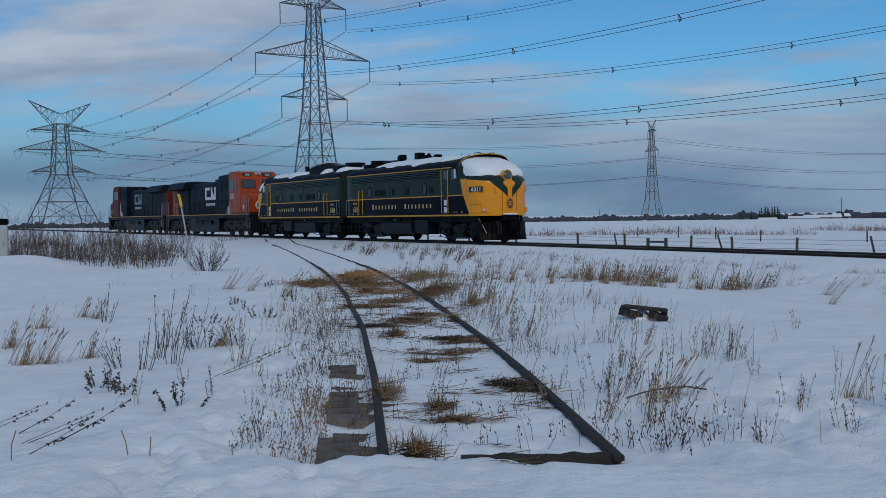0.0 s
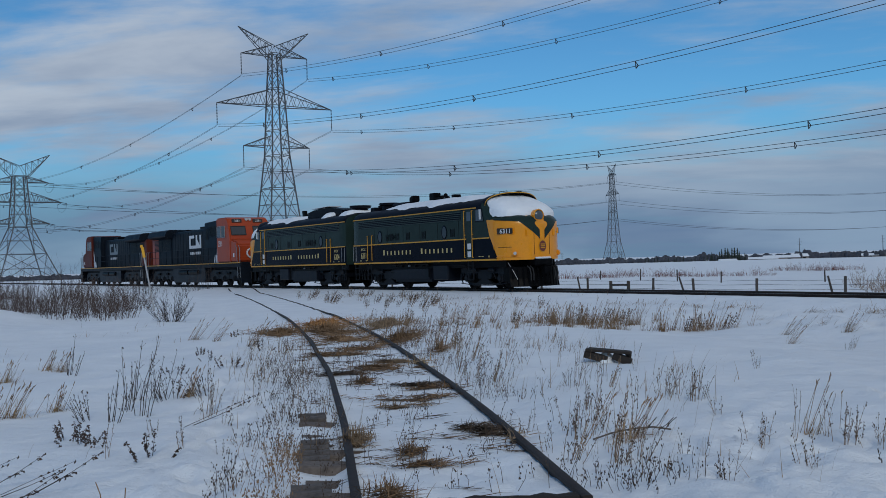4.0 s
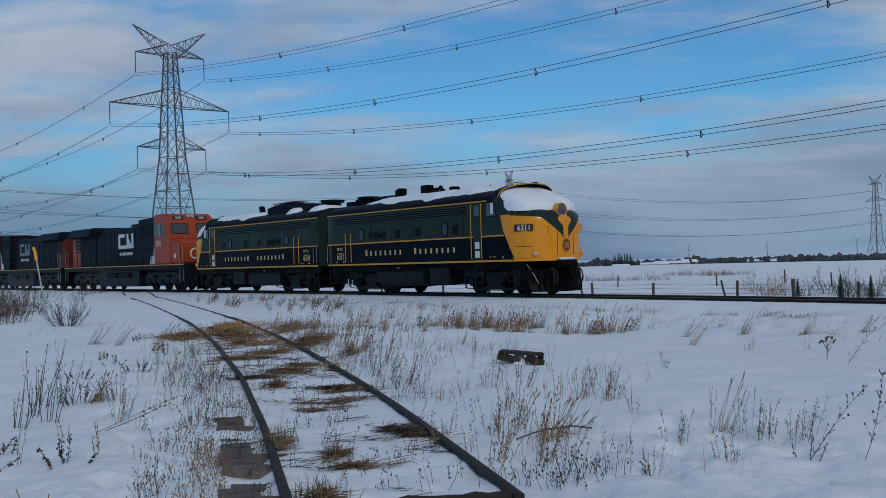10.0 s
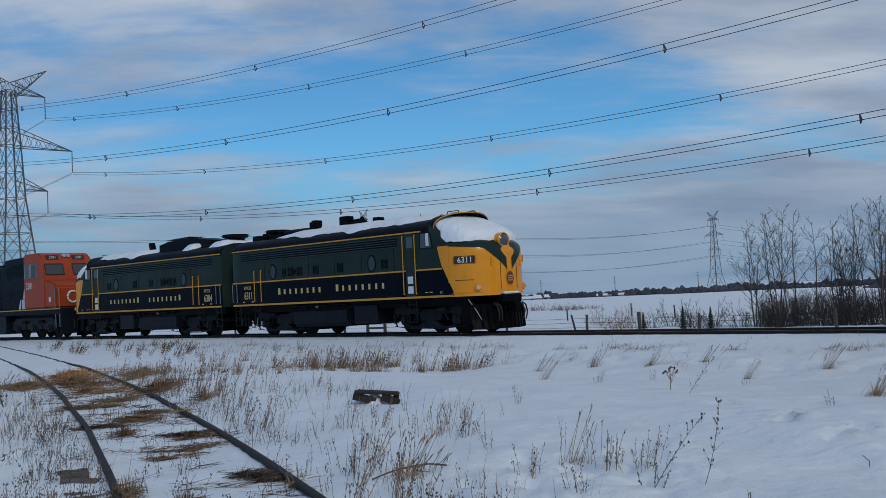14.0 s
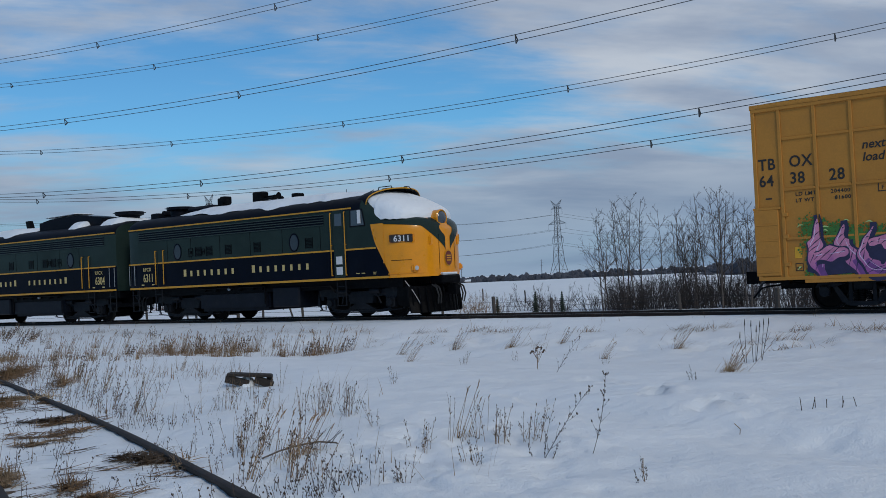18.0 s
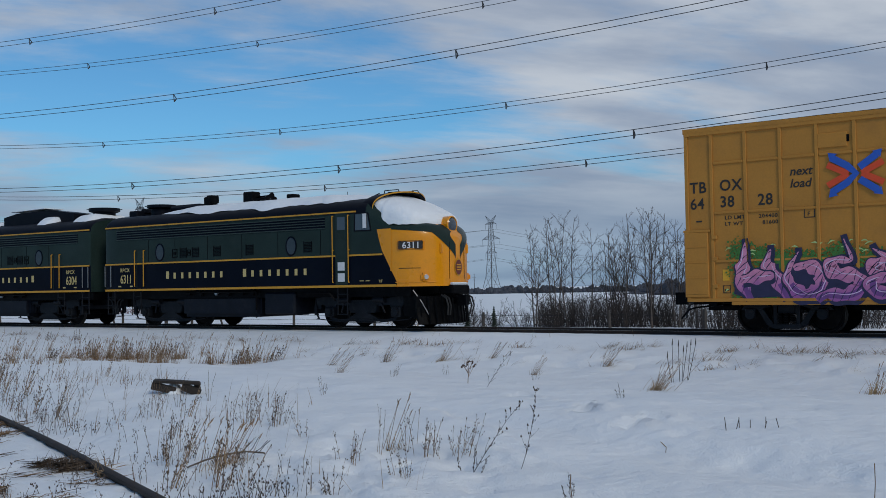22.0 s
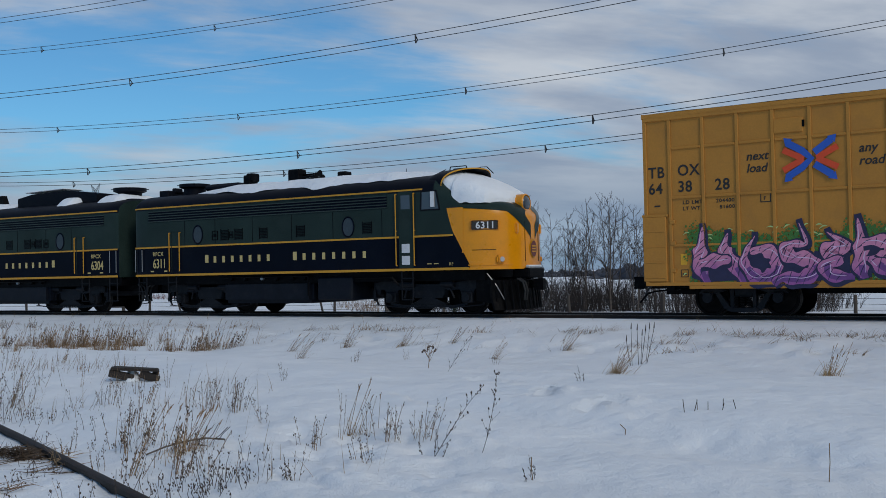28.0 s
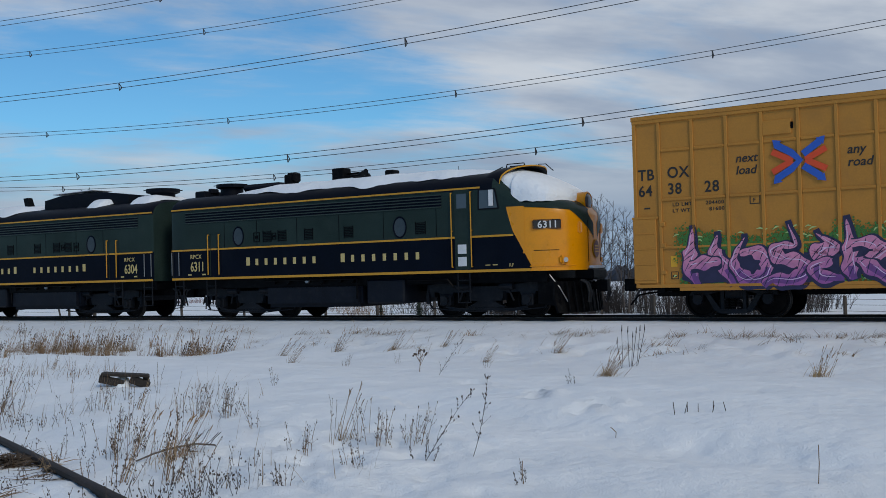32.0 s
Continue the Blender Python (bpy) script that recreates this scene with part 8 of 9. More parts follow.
# ---- dead grass and weeds ----
def blade(bm, p, d, L, w, bend, mi=0):
    """A flat grass blade in three lengths."""
    side = Vector((d.y, -d.x, 0))
    side = side.normalized() if side.length > 1e-4 else Vector((1, 0, 0))
    up = Vector((d.x, d.y, 1.0)).normalized()
    prev = None
    for k in range(4):
        t = k / 3
        c = p + up * L * t + Vector((d.x, d.y, -0.35)) * bend * L * t * t
        ww = w * (1 - 0.8 * t)
        cur = (bm.verts.new(c - side * ww), bm.verts.new(c + side * ww))
        if prev:
            bm.faces.new((prev[0], prev[1], cur[1], cur[0])).material_index = mi
        prev = cur



def grass_clump(seed, n, spread, height, mat, label, lean=0.0, width=0.0035, tidy=0.22, tufts=1):
    """Dead grass in one or several uneven tufts: fine blades, some broken over, with a few seeded stems."""
    rnd = random.Random(seed)
    u = thing("dry_grass_clump", label, "grass clump", "dry grass clumps")
    bm, bs = bmesh.new(), bmesh.new()
    for j in range(tufts):
        o = Vector((rnd.uniform(-1, 1) * spread, rnd.uniform(-0.5, 0.5) * spread, 0)) if tufts > 1 else Vector()
        size, high = rnd.uniform(0.5, 1.2), height * (rnd.uniform(0.35, 1.1) if tufts > 1 else 1.0)
        core = spread * (0.30 if tufts > 1 else 1.0) * size
        sway = lean + rnd.uniform(-0.12, 0.22)
        for k in range(int(n * size / tufts)):
            a, r = rnd.uniform(0, 2 * math.pi), core * abs(rnd.gauss(0, 0.5))
            p = o + Vector((r * math.cos(a), r * math.sin(a) * 0.7, -0.05))
            t, b = abs(rnd.gauss(0.0, tidy)), rnd.uniform(0, 2 * math.pi)
            h = high * (rnd.uniform(0.5, 1.05) if rnd.random() < 0.5 else rnd.uniform(0.12, 0.5))
            blade(bm, p, Vector((math.cos(b) * t + sway, math.sin(b) * t, 0)), h, width * rnd.uniform(0.6, 1.4), rnd.uniform(0.0, 0.5) + 0.4 * abs(sway))
        for k in range(max(1, int(n * size / tufts / 8))):
            a, r = rnd.uniform(0, 2 * math.pi), core * abs(rnd.gauss(0, 0.7))
            p = o + Vector((r * math.cos(a), r * math.sin(a) * 0.7, -0.03))
            h = high * rnd.uniform(0.7, 1.25)
            tip = p + Vector((rnd.uniform(-0.15, 0.25) * h + sway * h, rnd.uniform(-0.2, 0.2) * h, h))
            rod(bs, p, tip, width * 0.75, width * 0.5, 3, False)
            for q in range(3):
                c = tip.lerp(p, 0.05 * q)
                rod(bs, c, c + (tip - p).normalized() * 0.03 + Vector((rnd.uniform(-0.015, 0.015), 0, 0)), width * 1.3, width * 0.5, 4, False)
    part("tuft", bm, mat, u)["kind"] = "stuff"
    part("seed_spray", bs, STALK, u)["kind"] = "stuff"
    return u


def crumpled_leaf(bm, rnd, p, s):
    """A shrivelled leaf, folded along its middle."""
    d = Vector((rnd.uniform(-1, 1), rnd.uniform(-1, 1), rnd.uniform(-1, 0.4))).normalized()
    e = d.orthogonal().normalized()
    e.rotate(Matrix.Rotation(rnd.uniform(0, 6.28), 3, d))
    f = d.cross(e)
    v = [bm.verts.new(q) for q in (p, p + d * s * 0.5 + f * s * 0.18, p + d * s, p + d * s * 0.45 + e * s * 0.38, p + d * s * 0.5 - e * s * 0.30 + f * s * 0.1)]
    bm.faces.new((v[0], v[1], v[3]))
    bm.faces.new((v[1], v[2], v[3]))
    bm.faces.new((v[0], v[4], v[1]))
    bm.faces.new((v[1], v[4], v[2]))


def weed(seed, stems, height, spread, label, lean=0.0, twigs=1.2, buds=0.8, r0=0.0036, mat=None, size=0.0055, curl=0.0, leaves=0.0, first=2, reach=0.22):
    """A dried forb: near-straight stems with short rising side twigs set with buds, or with shrivelled leaves."""
    rnd = random.Random(seed)
    u = thing("dead_weed", label, "weed", "dead weeds")
    bs, bh, bl = bmesh.new(), bmesh.new(), bmesh.new()

    def bud(p, r):
        rod(bh, p - Vector((0, 0, r)), p + Vector((rnd.uniform(-r, r), rnd.uniform(-r, r), r * 1.4)), r * 0.9, r * 0.45, 4)

    def dress(p, k):
        if rnd.random() < buds * k:
            bud(p, size * rnd.uniform(0.55, 1.3))
        if rnd.random() < leaves * k:
            crumpled_leaf(bl, rnd, p, rnd.uniform(0.015, 0.036))

    def twig(p, d, L, r):
        q = p
        for j in range(3):
            d = (d + Vector((rnd.uniform(-1, 1), rnd.uniform(-1, 1), rnd.uniform(-0.3, 0.8))) * 0.16).normalized()
            e = q + d * L / 3
            rod(bs, q, e, r, r * 0.8, 3, False)
            dress(q.lerp(e, rnd.random()) + d.orthogonal() * size, 0.7)
            q, r = e, r * 0.8
        dress(q, 1.0)

    for k in range(stems):
        a, o = rnd.uniform(0, 2 * math.pi), rnd.random()
        p = Vector((spread * 0.3 * math.cos(a) * o, spread * 0.3 * math.sin(a) * o, -0.05))
        t = 0.42 * spread / height
        d = Vector((math.cos(a) * t * o + lean, math.sin(a) * t * o, 1)).normalized()
        L = height * rnd.uniform(0.5, 1.05) * math.sqrt(1 + lean * lean)
        n, r, q = 8, r0 * rnd.uniform(0.75, 1.15), p
        side = d.orthogonal().normalized()
        for j in range(n):
            d = (d + Vector((rnd.uniform(-1, 1), rnd.uniform(-1, 1), 0.1)) * 0.075 + Vector((curl, 0, -0.7 * curl)) * (j / n)).normalized()
            e = q + d * L / n
            rod(bs, q, e, r, r * 0.9, 3, False)
            if j >= first:
                m = int(twigs) + (rnd.random() < twigs % 1)
                for _ in range(m):
                    side.rotate(Matrix.Rotation(rnd.uniform(2.0, 3.4), 3, d))
                    twig(q.lerp(e, rnd.random()), (d + side * rnd.uniform(0.5, 1.0)).normalized(), L * reach * rnd.uniform(0.35, 1.0) * (1.25 - j / n), r * 0.6)
                dress(e, 0.8)
            q, r = e, r * 0.9
        dress(q, 2.0)
    part("stem_spray", bs, mat or STALK, u)["kind"] = "stuff"
    if len(bh.verts):
        part("seed_spray", bh, SEED, u)["kind"] = "stuff"
    if len(bl.verts):
        part("leaf_spray", bl, SHRIVELLED, u, "shrivelled dark leaves")["kind"] = "stuff"
    return u


def grass_mat(seed, x, y, w, depth, mat, height=0.05, standing=0.25, ragged=1.0):
    """Dead grass pressed flat by the snow: strands lying about, some over a dark rotted base, some still standing."""
    rnd = random.Random(seed)
    z = ground_z(x, y)
    u = thing("dead_grass_mat", "matted brown dead grass pressed flat among the snow", "grass", "dead grass mats", pose(x, y, z))
    turn = math.atan2(siding_dir(y).x, siding_dir(y).y)
    along_tie = Vector((math.cos(turn), -math.sin(turn), 0))
    bm = bmesh.new()
    n = 34
    c = bm.verts.new((0, 0, 0.014))
    ring = []
    for i in range(n):
        a = 2 * math.pi * i / n
        k = 0.22 + 0.26 * noise.noise((math.cos(a) * 1.5 + seed, math.sin(a) * 1.5, 1)) + 0.16 * noise.noise((math.cos(a) * 6 + seed, math.sin(a) * 6, 2))
        px, py = w * k * math.cos(a), depth * k * math.sin(a)
        ring.append(bm.verts.new((px, py, ground_z(x + px, y + py) - z + 0.008)))
    for i in range(n):
        bm.faces.new((c, ring[i], ring[(i + 1) % n]))
    part("rotted_base", bm, SOIL, u, "dark rotted thatch")
    bm = bmesh.new()
    count = int(min(1500, 160 + 900 * w * depth))
    wd = 0.0030 + 0.00018 * y
    made = 0
    while made < count:
        a, r = rnd.uniform(0, 2 * math.pi), abs(rnd.gauss(0, 0.30))
        px, py = w * r * math.cos(a), depth * r * math.sin(a)
        made += 1
        if noise.noise(((x + px) * 3.2, (y + py) * 3.2 * (1.5 if depth < 1 else 0.5), 31)) < -0.12 * ragged:
            continue
        o = Vector((px, py, ground_z(x + px, y + py) - z + rnd.uniform(0.004, height)))
        if rnd.random() < standing:
            b = rnd.uniform(0, 6.28)
            t = rnd.uniform(0.1, 0.9)
            blade(bm, o, Vector((math.cos(b) * t, math.sin(b) * t, 0)), rnd.uniform(0.03, 0.06 + 0.005 * y) + height, wd, rnd.uniform(0, 0.6))
            continue
        b = rnd.gauss(0.0, 0.42)
        d = (along_tie * math.cos(b) + Vector((0, 1, 0)) * math.sin(b)) * rnd.choice((-1, 1)) + Vector((0, 0, rnd.uniform(-0.04, 0.16)))
        ln = rnd.uniform(0.06, 0.22 if y < 15 else 0.34)
        side = Vector((-d.y, d.x, 0.5)).normalized() * wd * rnd.uniform(0.5, 1.3)
        e1 = o + d * ln * 0.5 + Vector((0, 0, rnd.uniform(0, 0.025)))
        e2 = o + d * ln + Vector((0, 0, rnd.uniform(-0.01, 0.02)))
        v = [bm.verts.new(q) for q in (o - side, o + side, e1 + side, e1 - side, e2)]
        bm.faces.new((v[0], v[1], v[2], v[3]))
        bm.faces.new((v[3], v[2], v[4]))
    part("tuft", bm, mat, u)["kind"] = "stuff"


def plant(kinds, spots, sink=0.0, seed=1, turn=360, sizes=(0.8, 1.15)):
    """Set copies of the given plants at places (x, y)."""
    rnd = random.Random(seed)
    for k, (x, y) in enumerate(spots):
        b = kinds[k % len(kinds)]
        m = pose(x, y, ground_z(x, y) - sink, 0, 0, rnd.uniform(-turn / 2, turn / 2))
        f = rnd.uniform(*sizes)
        if "set" in b:
            o = copy_thing(b, m)
        else:
            b.matrix_basis, b["set"] = m, 1
            o = b
        o.scale = (f, f, f)


def strewn(name, label, n, area, make, mat, seed, category="grass"):
    """Countless small growth over an area, as one object."""
    rnd = random.Random(seed)
    bm = bmesh.new()
    for k in range(n):
        x, y, ok = area(rnd)
        if ok:
            make(bm, rnd, Vector((x, y, ground_z(x, y))))
    tagged(part(name, bm, mat), label, category, kind="stuff")


SHRIVELLED = material("shrivelled_dark_leaf", (0.070, 0.043, 0.031), 0.85, 0, 0.25, 12, 3, 0.0, per_piece=0.45)


def scattered(seed, n, area):
    """Up to n places drawn from an area."""
    rnd = random.Random(seed)
    out = []
    for _ in range(n * 6):
        x, y, ok = area(rnd)
        if ok and all((x - a) ** 2 + (y - b) ** 2 > 0.012 for a, b in out):
            out.append((x, y))
        if len(out) == n:
            break
    return out


def weeds():
    rnd = random.Random(77)
    # upright straw tufts in the near snow
    tall = [grass_clump(1 + k, 30, 0.17, 0.46, STRAW, "tall upright tuft of straw-coloured dead grass", 0.02, 0.0040, 0.12) for k in range(2)]
    plant(tall, [(2.80, 9.20), (2.88, 9.14)], 0, 2, 60)
    sprawl = [grass_clump(5 + k, 120, 0.24, 0.34, STRAW, "sprawling tuft of pale straw-coloured grass", 0.25, 0.0042, 0.5) for k in range(2)]
    plant(sprawl, [(-5.76, 11.41), (-5.60, 11.6), (-5.3, 12.1), (-7.48, 14.99), (-7.92, 17.17), (-7.6, 17.0), (-3.98, 13.04), (1.3, 9.12), (-6.6, 12.6)], 0, 13, 50)
    # wide uneven clumps on the rise towards the main track
    wide = [grass_clump(11 + k, 620, 0.85, 0.62, (RUSSET, DULL_STRAW, STALK)[k], "wide ragged clump of brown dead grass and stalks", 0.08, 0.0060, 0.48, 11) for k in range(3)]
    plant(wide, [(1.55, 30.1), (2.35, 30.0), (0.75, 30.6), (4.45, 28.3), (1.9, 29.2)], 0, 3, 40)
    loose = [grass_clump(21 + k, 150, 0.60, 0.55, (DULL_STRAW, STALK, RUSSET)[k], "loose leaning clump of straw-brown grass", 0.25, 0.0058, 0.25, 6) for k in range(3)]
    plant(loose, [(3.1, 30.4), (5.26, 28.0), (-0.4, 30.2), (-1.5, 29.6), (-2.0, 31.4), (-2.7, 33.5), (-0.9, 33.0), (0.2, 27.2), (2.6, 27.6), (-1.6, 26.4), (0.6, 24.6), (1.6, 25.5), (-0.6, 23.6)], 0, 14, 40)
    bent = [grass_clump(17 + k, 95, 0.28, 0.40, (STRAW, DULL_STRAW)[k], "wind-bent tuft of dull dead grass", 0.55, 0.0052, 0.30) for k in range(2)]
    plant(bent, [(8.32, 13.6), (9.45, 20.4), (6.17, 25.1), (7.47, 24.8), (8.6, 23.8), (5.44, 21.45), (9.8, 23.5), (11.3, 20.6), (12.6, 13.8), (-6.4, 21.6), (-7.2, 22.5), (-5.2, 20.1), (8.5, 13.9)], 0, 4, 60)
    # flattened mats, at their places along the siding
    for k, (x, y, w, d, m, h, st, rg) in enumerate((
            (-5.75, 24.6, 1.3, 3.0, RUSSET, 0.05, 0.25, 1), (-5.5, 28.3, 1.6, 4.6, ORANGE_GRASS, 0.05, 0.22, 1), (-4.9, 26.2, 1.3, 3.0, RUSSET, 0.05, 0.22, 1), (-3.75, 22.2, 1.6, 2.2, RUSSET, 0.05, 0.15, 1), (-4.4, 24.3, 1.6, 2.0, RUSSET, 0.05, 0.18, 1),
            (-3.5, 26.6, 1.3, 4.2, DULL_STRAW, 0.07, 0.5, 1), (-2.4, 21.6, 0.9, 2.2, RUSSET, 0.06, 0.35, 1), (-1.07, 12.4, 1.35, 0.40, RUSSET, 0.035, 0.05, 0.6), (-1.9, 14.15, 0.42, 0.5, RUSSET, 0.05, 0.3, 1), (-2.02, 15.9, 0.85, 0.6, RUSSET, 0.05, 0.25, 1),
            (-1.1, 13.8, 1.0, 0.16, SOIL, 0.03, 0.05, 1), (-1.37, 16.3, 0.34, 1.0, STRAW, 0.08, 0.6, 1), (0.03, 9.95, 0.42, 0.55, SOIL, 0.05, 0.1, 0.5), (-1.13, 9.4, 0.3, 0.6, DULL_STRAW, 0.08, 0.5, 1), (0.30, 9.5, 0.2, 0.35, DULL_STRAW, 0.07, 0.5, 1),
            (-0.57, 8.85, 0.28, 0.3, RUSSET, 0.05, 0.3, 1), (-0.46, 6.98, 0.50, 0.34, RUSSET, 0.08, 0.35, 0.4), (-3.3, 18.4, 0.8, 0.5, RUSSET, 0.05, 0.2, 1), (-2.9, 19.6, 0.9, 0.6, RUSSET, 0.05, 0.2, 1), (-1.2, 18.2, 0.3, 1.2, STALK, 0.08, 0.5, 1))):
        grass_mat(200 + k, x, y, w, d, m, h, st, rg)
    for k in range(8):
        y = 8.4 + 1.7 * k
        e = (0.45, 1.0, 0.7, 1.2)[k % 4] + rnd.uniform(-0.2, 0.2)
        grass_mat(300 + k, siding_x(y) + e, y, rnd.uniform(0.4, 1.0), rnd.uniform(0.10, 0.2), (RUSSET, SOIL, DULL_STRAW)[k % 3], 0.03, 0.12)
    # weeds standing singly in the near snow
    slim = [weed(41 + k, 4, 0.34, 0.24, "slender brown weed with small buds", 0.04, 1.0, 0.6, 0.0030, size=0.0042) for k in range(3)]
    plant(slim, [(2.45, 7.7), (2.5, 7.66), (1.88, 7.61), (3.09, 8.72), (2.25, 10.15), (0.39, 9.99), (0.61, 8.99), (3.35, 13.9), (5.9, 19.0), (7.8, 21.2), (-4.26, 16.8), (-3.38, 10.35), (-2.69, 9.19), (6.3, 20.2), (8.3, 17.8)], 0, 6, 360, (0.7, 1.05))
    bushy = [weed(51 + k, 7, 0.40, 0.40, "bushy brown weed crowded with buds", 0.08, 1.1, 0.6, 0.0031, (STALK, DULL_STRAW, STALK)[k], 0.0042) for k in range(3)]
    plant(bushy, [(2.31, 8.62), (3.2, 8.58), (3.28, 8.52), (2.97, 8.64), (1.85, 11.37), (1.92, 11.45), (2.1, 11.03), (2.16, 11.12), (0.94, 9.40), (0.86, 9.7), (1.02, 9.95), (0.92, 12.1), (1.0, 10.6), (-3.2, 11.5)], 0, 7, 60, (0.85, 1.2))
    wand = [weed(91 + k, 3, 0.60, 0.16, "tall thin weed stalk with a narrow seed spike", 0.05, 1.2, 0.7, 0.0033, size=0.0042, first=3, reach=0.09) for k in range(2)]
    plant(wand, [(2.66, 9.08), (2.94, 9.02), (0.92, 12.2), (1.35, 13.2), (-3.23, 11.47), (-3.14, 11.56), (0.75, 14.6), (-3.21, 8.84), (1.3, 9.2), (1.75, 13.4), (1.1, 11.0)], 0, 15, 60)
    arch = [weed(61 + k, 1, 0.62, 0.05, "long arching weed stem with alternating budded spurs", 0.75 - 0.35 * k, 1.5, 1.0, 0.0042, TWIG, 0.006, 0.05 - 0.04 * k, first=1, reach=0.22) for k in range(2)]
    plant(arch, [(3.1, 7.9), (3.46, 7.75), (6.04, 14.7)], 0, 8, 16, (0.95, 1.05))
    forked = [weed(63, 3, 0.34, 0.34, "low dark weed forking close to the snow", 0.0, 1.0, 0.9, 0.0042, TWIG, first=1)]
    plant(forked, [(3.12, 7.92), (3.3, 6.49), (1.86, 7.58), (6.8, 11.9)], 0, 18, 360, (0.5, 0.9))
    # woody weeds and shrivelled leaves on the bank beyond the outer rail
    woody = [weed(71 + k, 6, 0.74, 0.46, "dark woody weed with straight forked stems", 0.10, 0.7, 0.2, 0.0078, TWIG, 0.007, first=3) for k in range(2)]
    plant(woody, [(-4.22, 11.14), (-4.58, 12.8), (-4.43, 12.01), (-4.3, 12.9), (-6.9, 15.8), (-4.0, 11.6)], 0, 9, 60)
    fan = [weed(75, 8, 0.46, 0.85, "spreading dark weed with leaning bare stems", -0.25, 1.0, 0.5, 0.0048, TWIG, first=2)]
    plant(fan, [(-4.5, 11.3), (-4.15, 12.75), (-3.75, 13.1)], 0, 19, 40)
    leafy = [weed(77 + k, 6, 0.30, 0.62, "weed hung with clusters of shrivelled dark leaves", -0.15, 1.4, 0.2, 0.0046, TWIG, leaves=0.75, first=2) for k in range(2)]
    plant(leafy, [(-3.66, 9.5), (-3.82, 9.6), (-4.10, 9.9), (-4.08, 12.87), (-4.9, 15.2), (-5.1, 17.4), (-5.7, 18.6), (-4.9, 19.8), (-6.3, 22.8), (-2.84, 8.83), (-4.3, 16.0)], 0, 16, 360, (0.7, 1.1))
    lying = [weed(81 + k, 2, 0.40, 0.10, "weed stem leaning low with dark leaves at its tip", 2.0 + 0.5 * k, 1.0, 0.3, 0.0046, TWIG, leaves=1.0, first=5, reach=0.14) for k in range(2)]
    plant(lying, [(-3.89, 7.9), (-3.65, 7.5), (-3.37, 7.56), (-4.2, 7.7), (-3.15, 6.7), (-3.3, 10.7)], 0, 10, 24, (0.8, 1.1))

    # taller weeds in the band beyond the inner rail, leaning with the wind
    def inner_band(r):
        y = 8.2 + 21 * r.random() ** 1.1
        x = siding_x(y) + 1.75 + abs(r.gauss(0.25, 0.85)) * (0.8 + 0.03 * y)
        return x, y, noise.noise((x * 0.9, y * 0.45, 8)) > 0.04 and x < 1.5

    lean = [weed(101 + k, 5, 0.44, 0.34, "wind-leaned brown weed with many dry buds", 0.34, 1.0, 0.55, 0.0040 + 0.0007 * (k % 2), (STALK, DULL_STRAW, STALK, STALK)[k], 0.0050) for k in range(4)]
    plant(lean, scattered(51, 58, inner_band), 0, 31, 50, (0.6, 1.25))

    def outer_band(r):
        y = 7.2 + 14 * r.random()
        x = siding_x(y) - 0.15 - abs(r.gauss(0.25, 0.42))
        return x, y, noise.noise((x * 1.2, y * 0.6, 2)) > 0.0

    fine = [weed(111 + k, 5, 0.27, 0.30, "fine brown weed beside the siding rail", 0.05, 0.9, 0.7, 0.0026, (STALK, DULL_STRAW)[k % 2], 0.0046) for k in range(3)]
    plant(fine, scattered(52, 40, outer_band), 0, 32, 360, (0.6, 1.2))

    def far_rise(r):
        s, w = r.uniform(-52, -24), r.uniform(-9.5, -2.2)
        p = along(s, w)
        return p.x, p.y, noise.noise((p.x * 0.35, p.y * 0.35, 12)) > 0.02 and p.x > siding_x(min(p.y, 50)) + 2.2

    tallfar = [weed(121 + k, 6, 0.55, 0.5, "brown weed standing on the snowy rise", 0.22, 1.0, 0.8, 0.0062, (STALK, DULL_STRAW)[k], 0.010) for k in range(2)]
    plant(tallfar, scattered(53, 46, far_rise) + [(1.1, 29.7), (1.5, 29.8), (1.9, 29.9), (2.3, 29.7), (2.7, 30.0), (0.6, 30.0), (4.3, 28.1), (4.7, 28.0), (5.2, 27.8)], 0, 33, 60, (0.6, 1.2))
    # a broken branch lying by the trodden snow
    u = thing("fallen_branch", "thin broken branch lying on the snow among straw", "branch", m=pose(1.32, 9.25, ground_z(1.32, 9.25) + 0.03))
    bs = bmesh.new()
    pipe(bs, [(-0.32, -0.02, -0.05), (-0.16, 0.0, 0.0), (0.02, 0.01, 0.035), (0.20, 0.03, 0.045), (0.36, 0.04, 0.02)], 0.008, 5)
    part("branch_stem", bs, BARK, u)
    bs = bmesh.new()
    for k in range(9):
        p = Vector((-0.1 + 0.05 * k, 0.02, 0.02))
        d = Vector((rnd.uniform(0.0, 0.8), rnd.uniform(-0.4, 0.4), rnd.uniform(-0.1, 0.8))).normalized()
        pipe(bs, [p, p + d * 0.09, p + d * 0.17 + Vector((0, 0, rnd.uniform(-0.02, 0.04)))], 0.0035, 3)
    part("twig_spray", bs, TWIG, u)["kind"] = "stuff"
    # a leafy dark stem standing alone
    u = thing("dead_weed", "dark flat-topped dried umbel on a bare stem", "weed", "dead weeds", pose(6.19, 15.84, ground_z(6.19, 15.84)))
    bs, bh, bl = bmesh.new(), bmesh.new(), bmesh.new()
    rod(bs, (0, 0, -0.05), (0.02, 0, 0.24), 0.007, 0.005, 4)
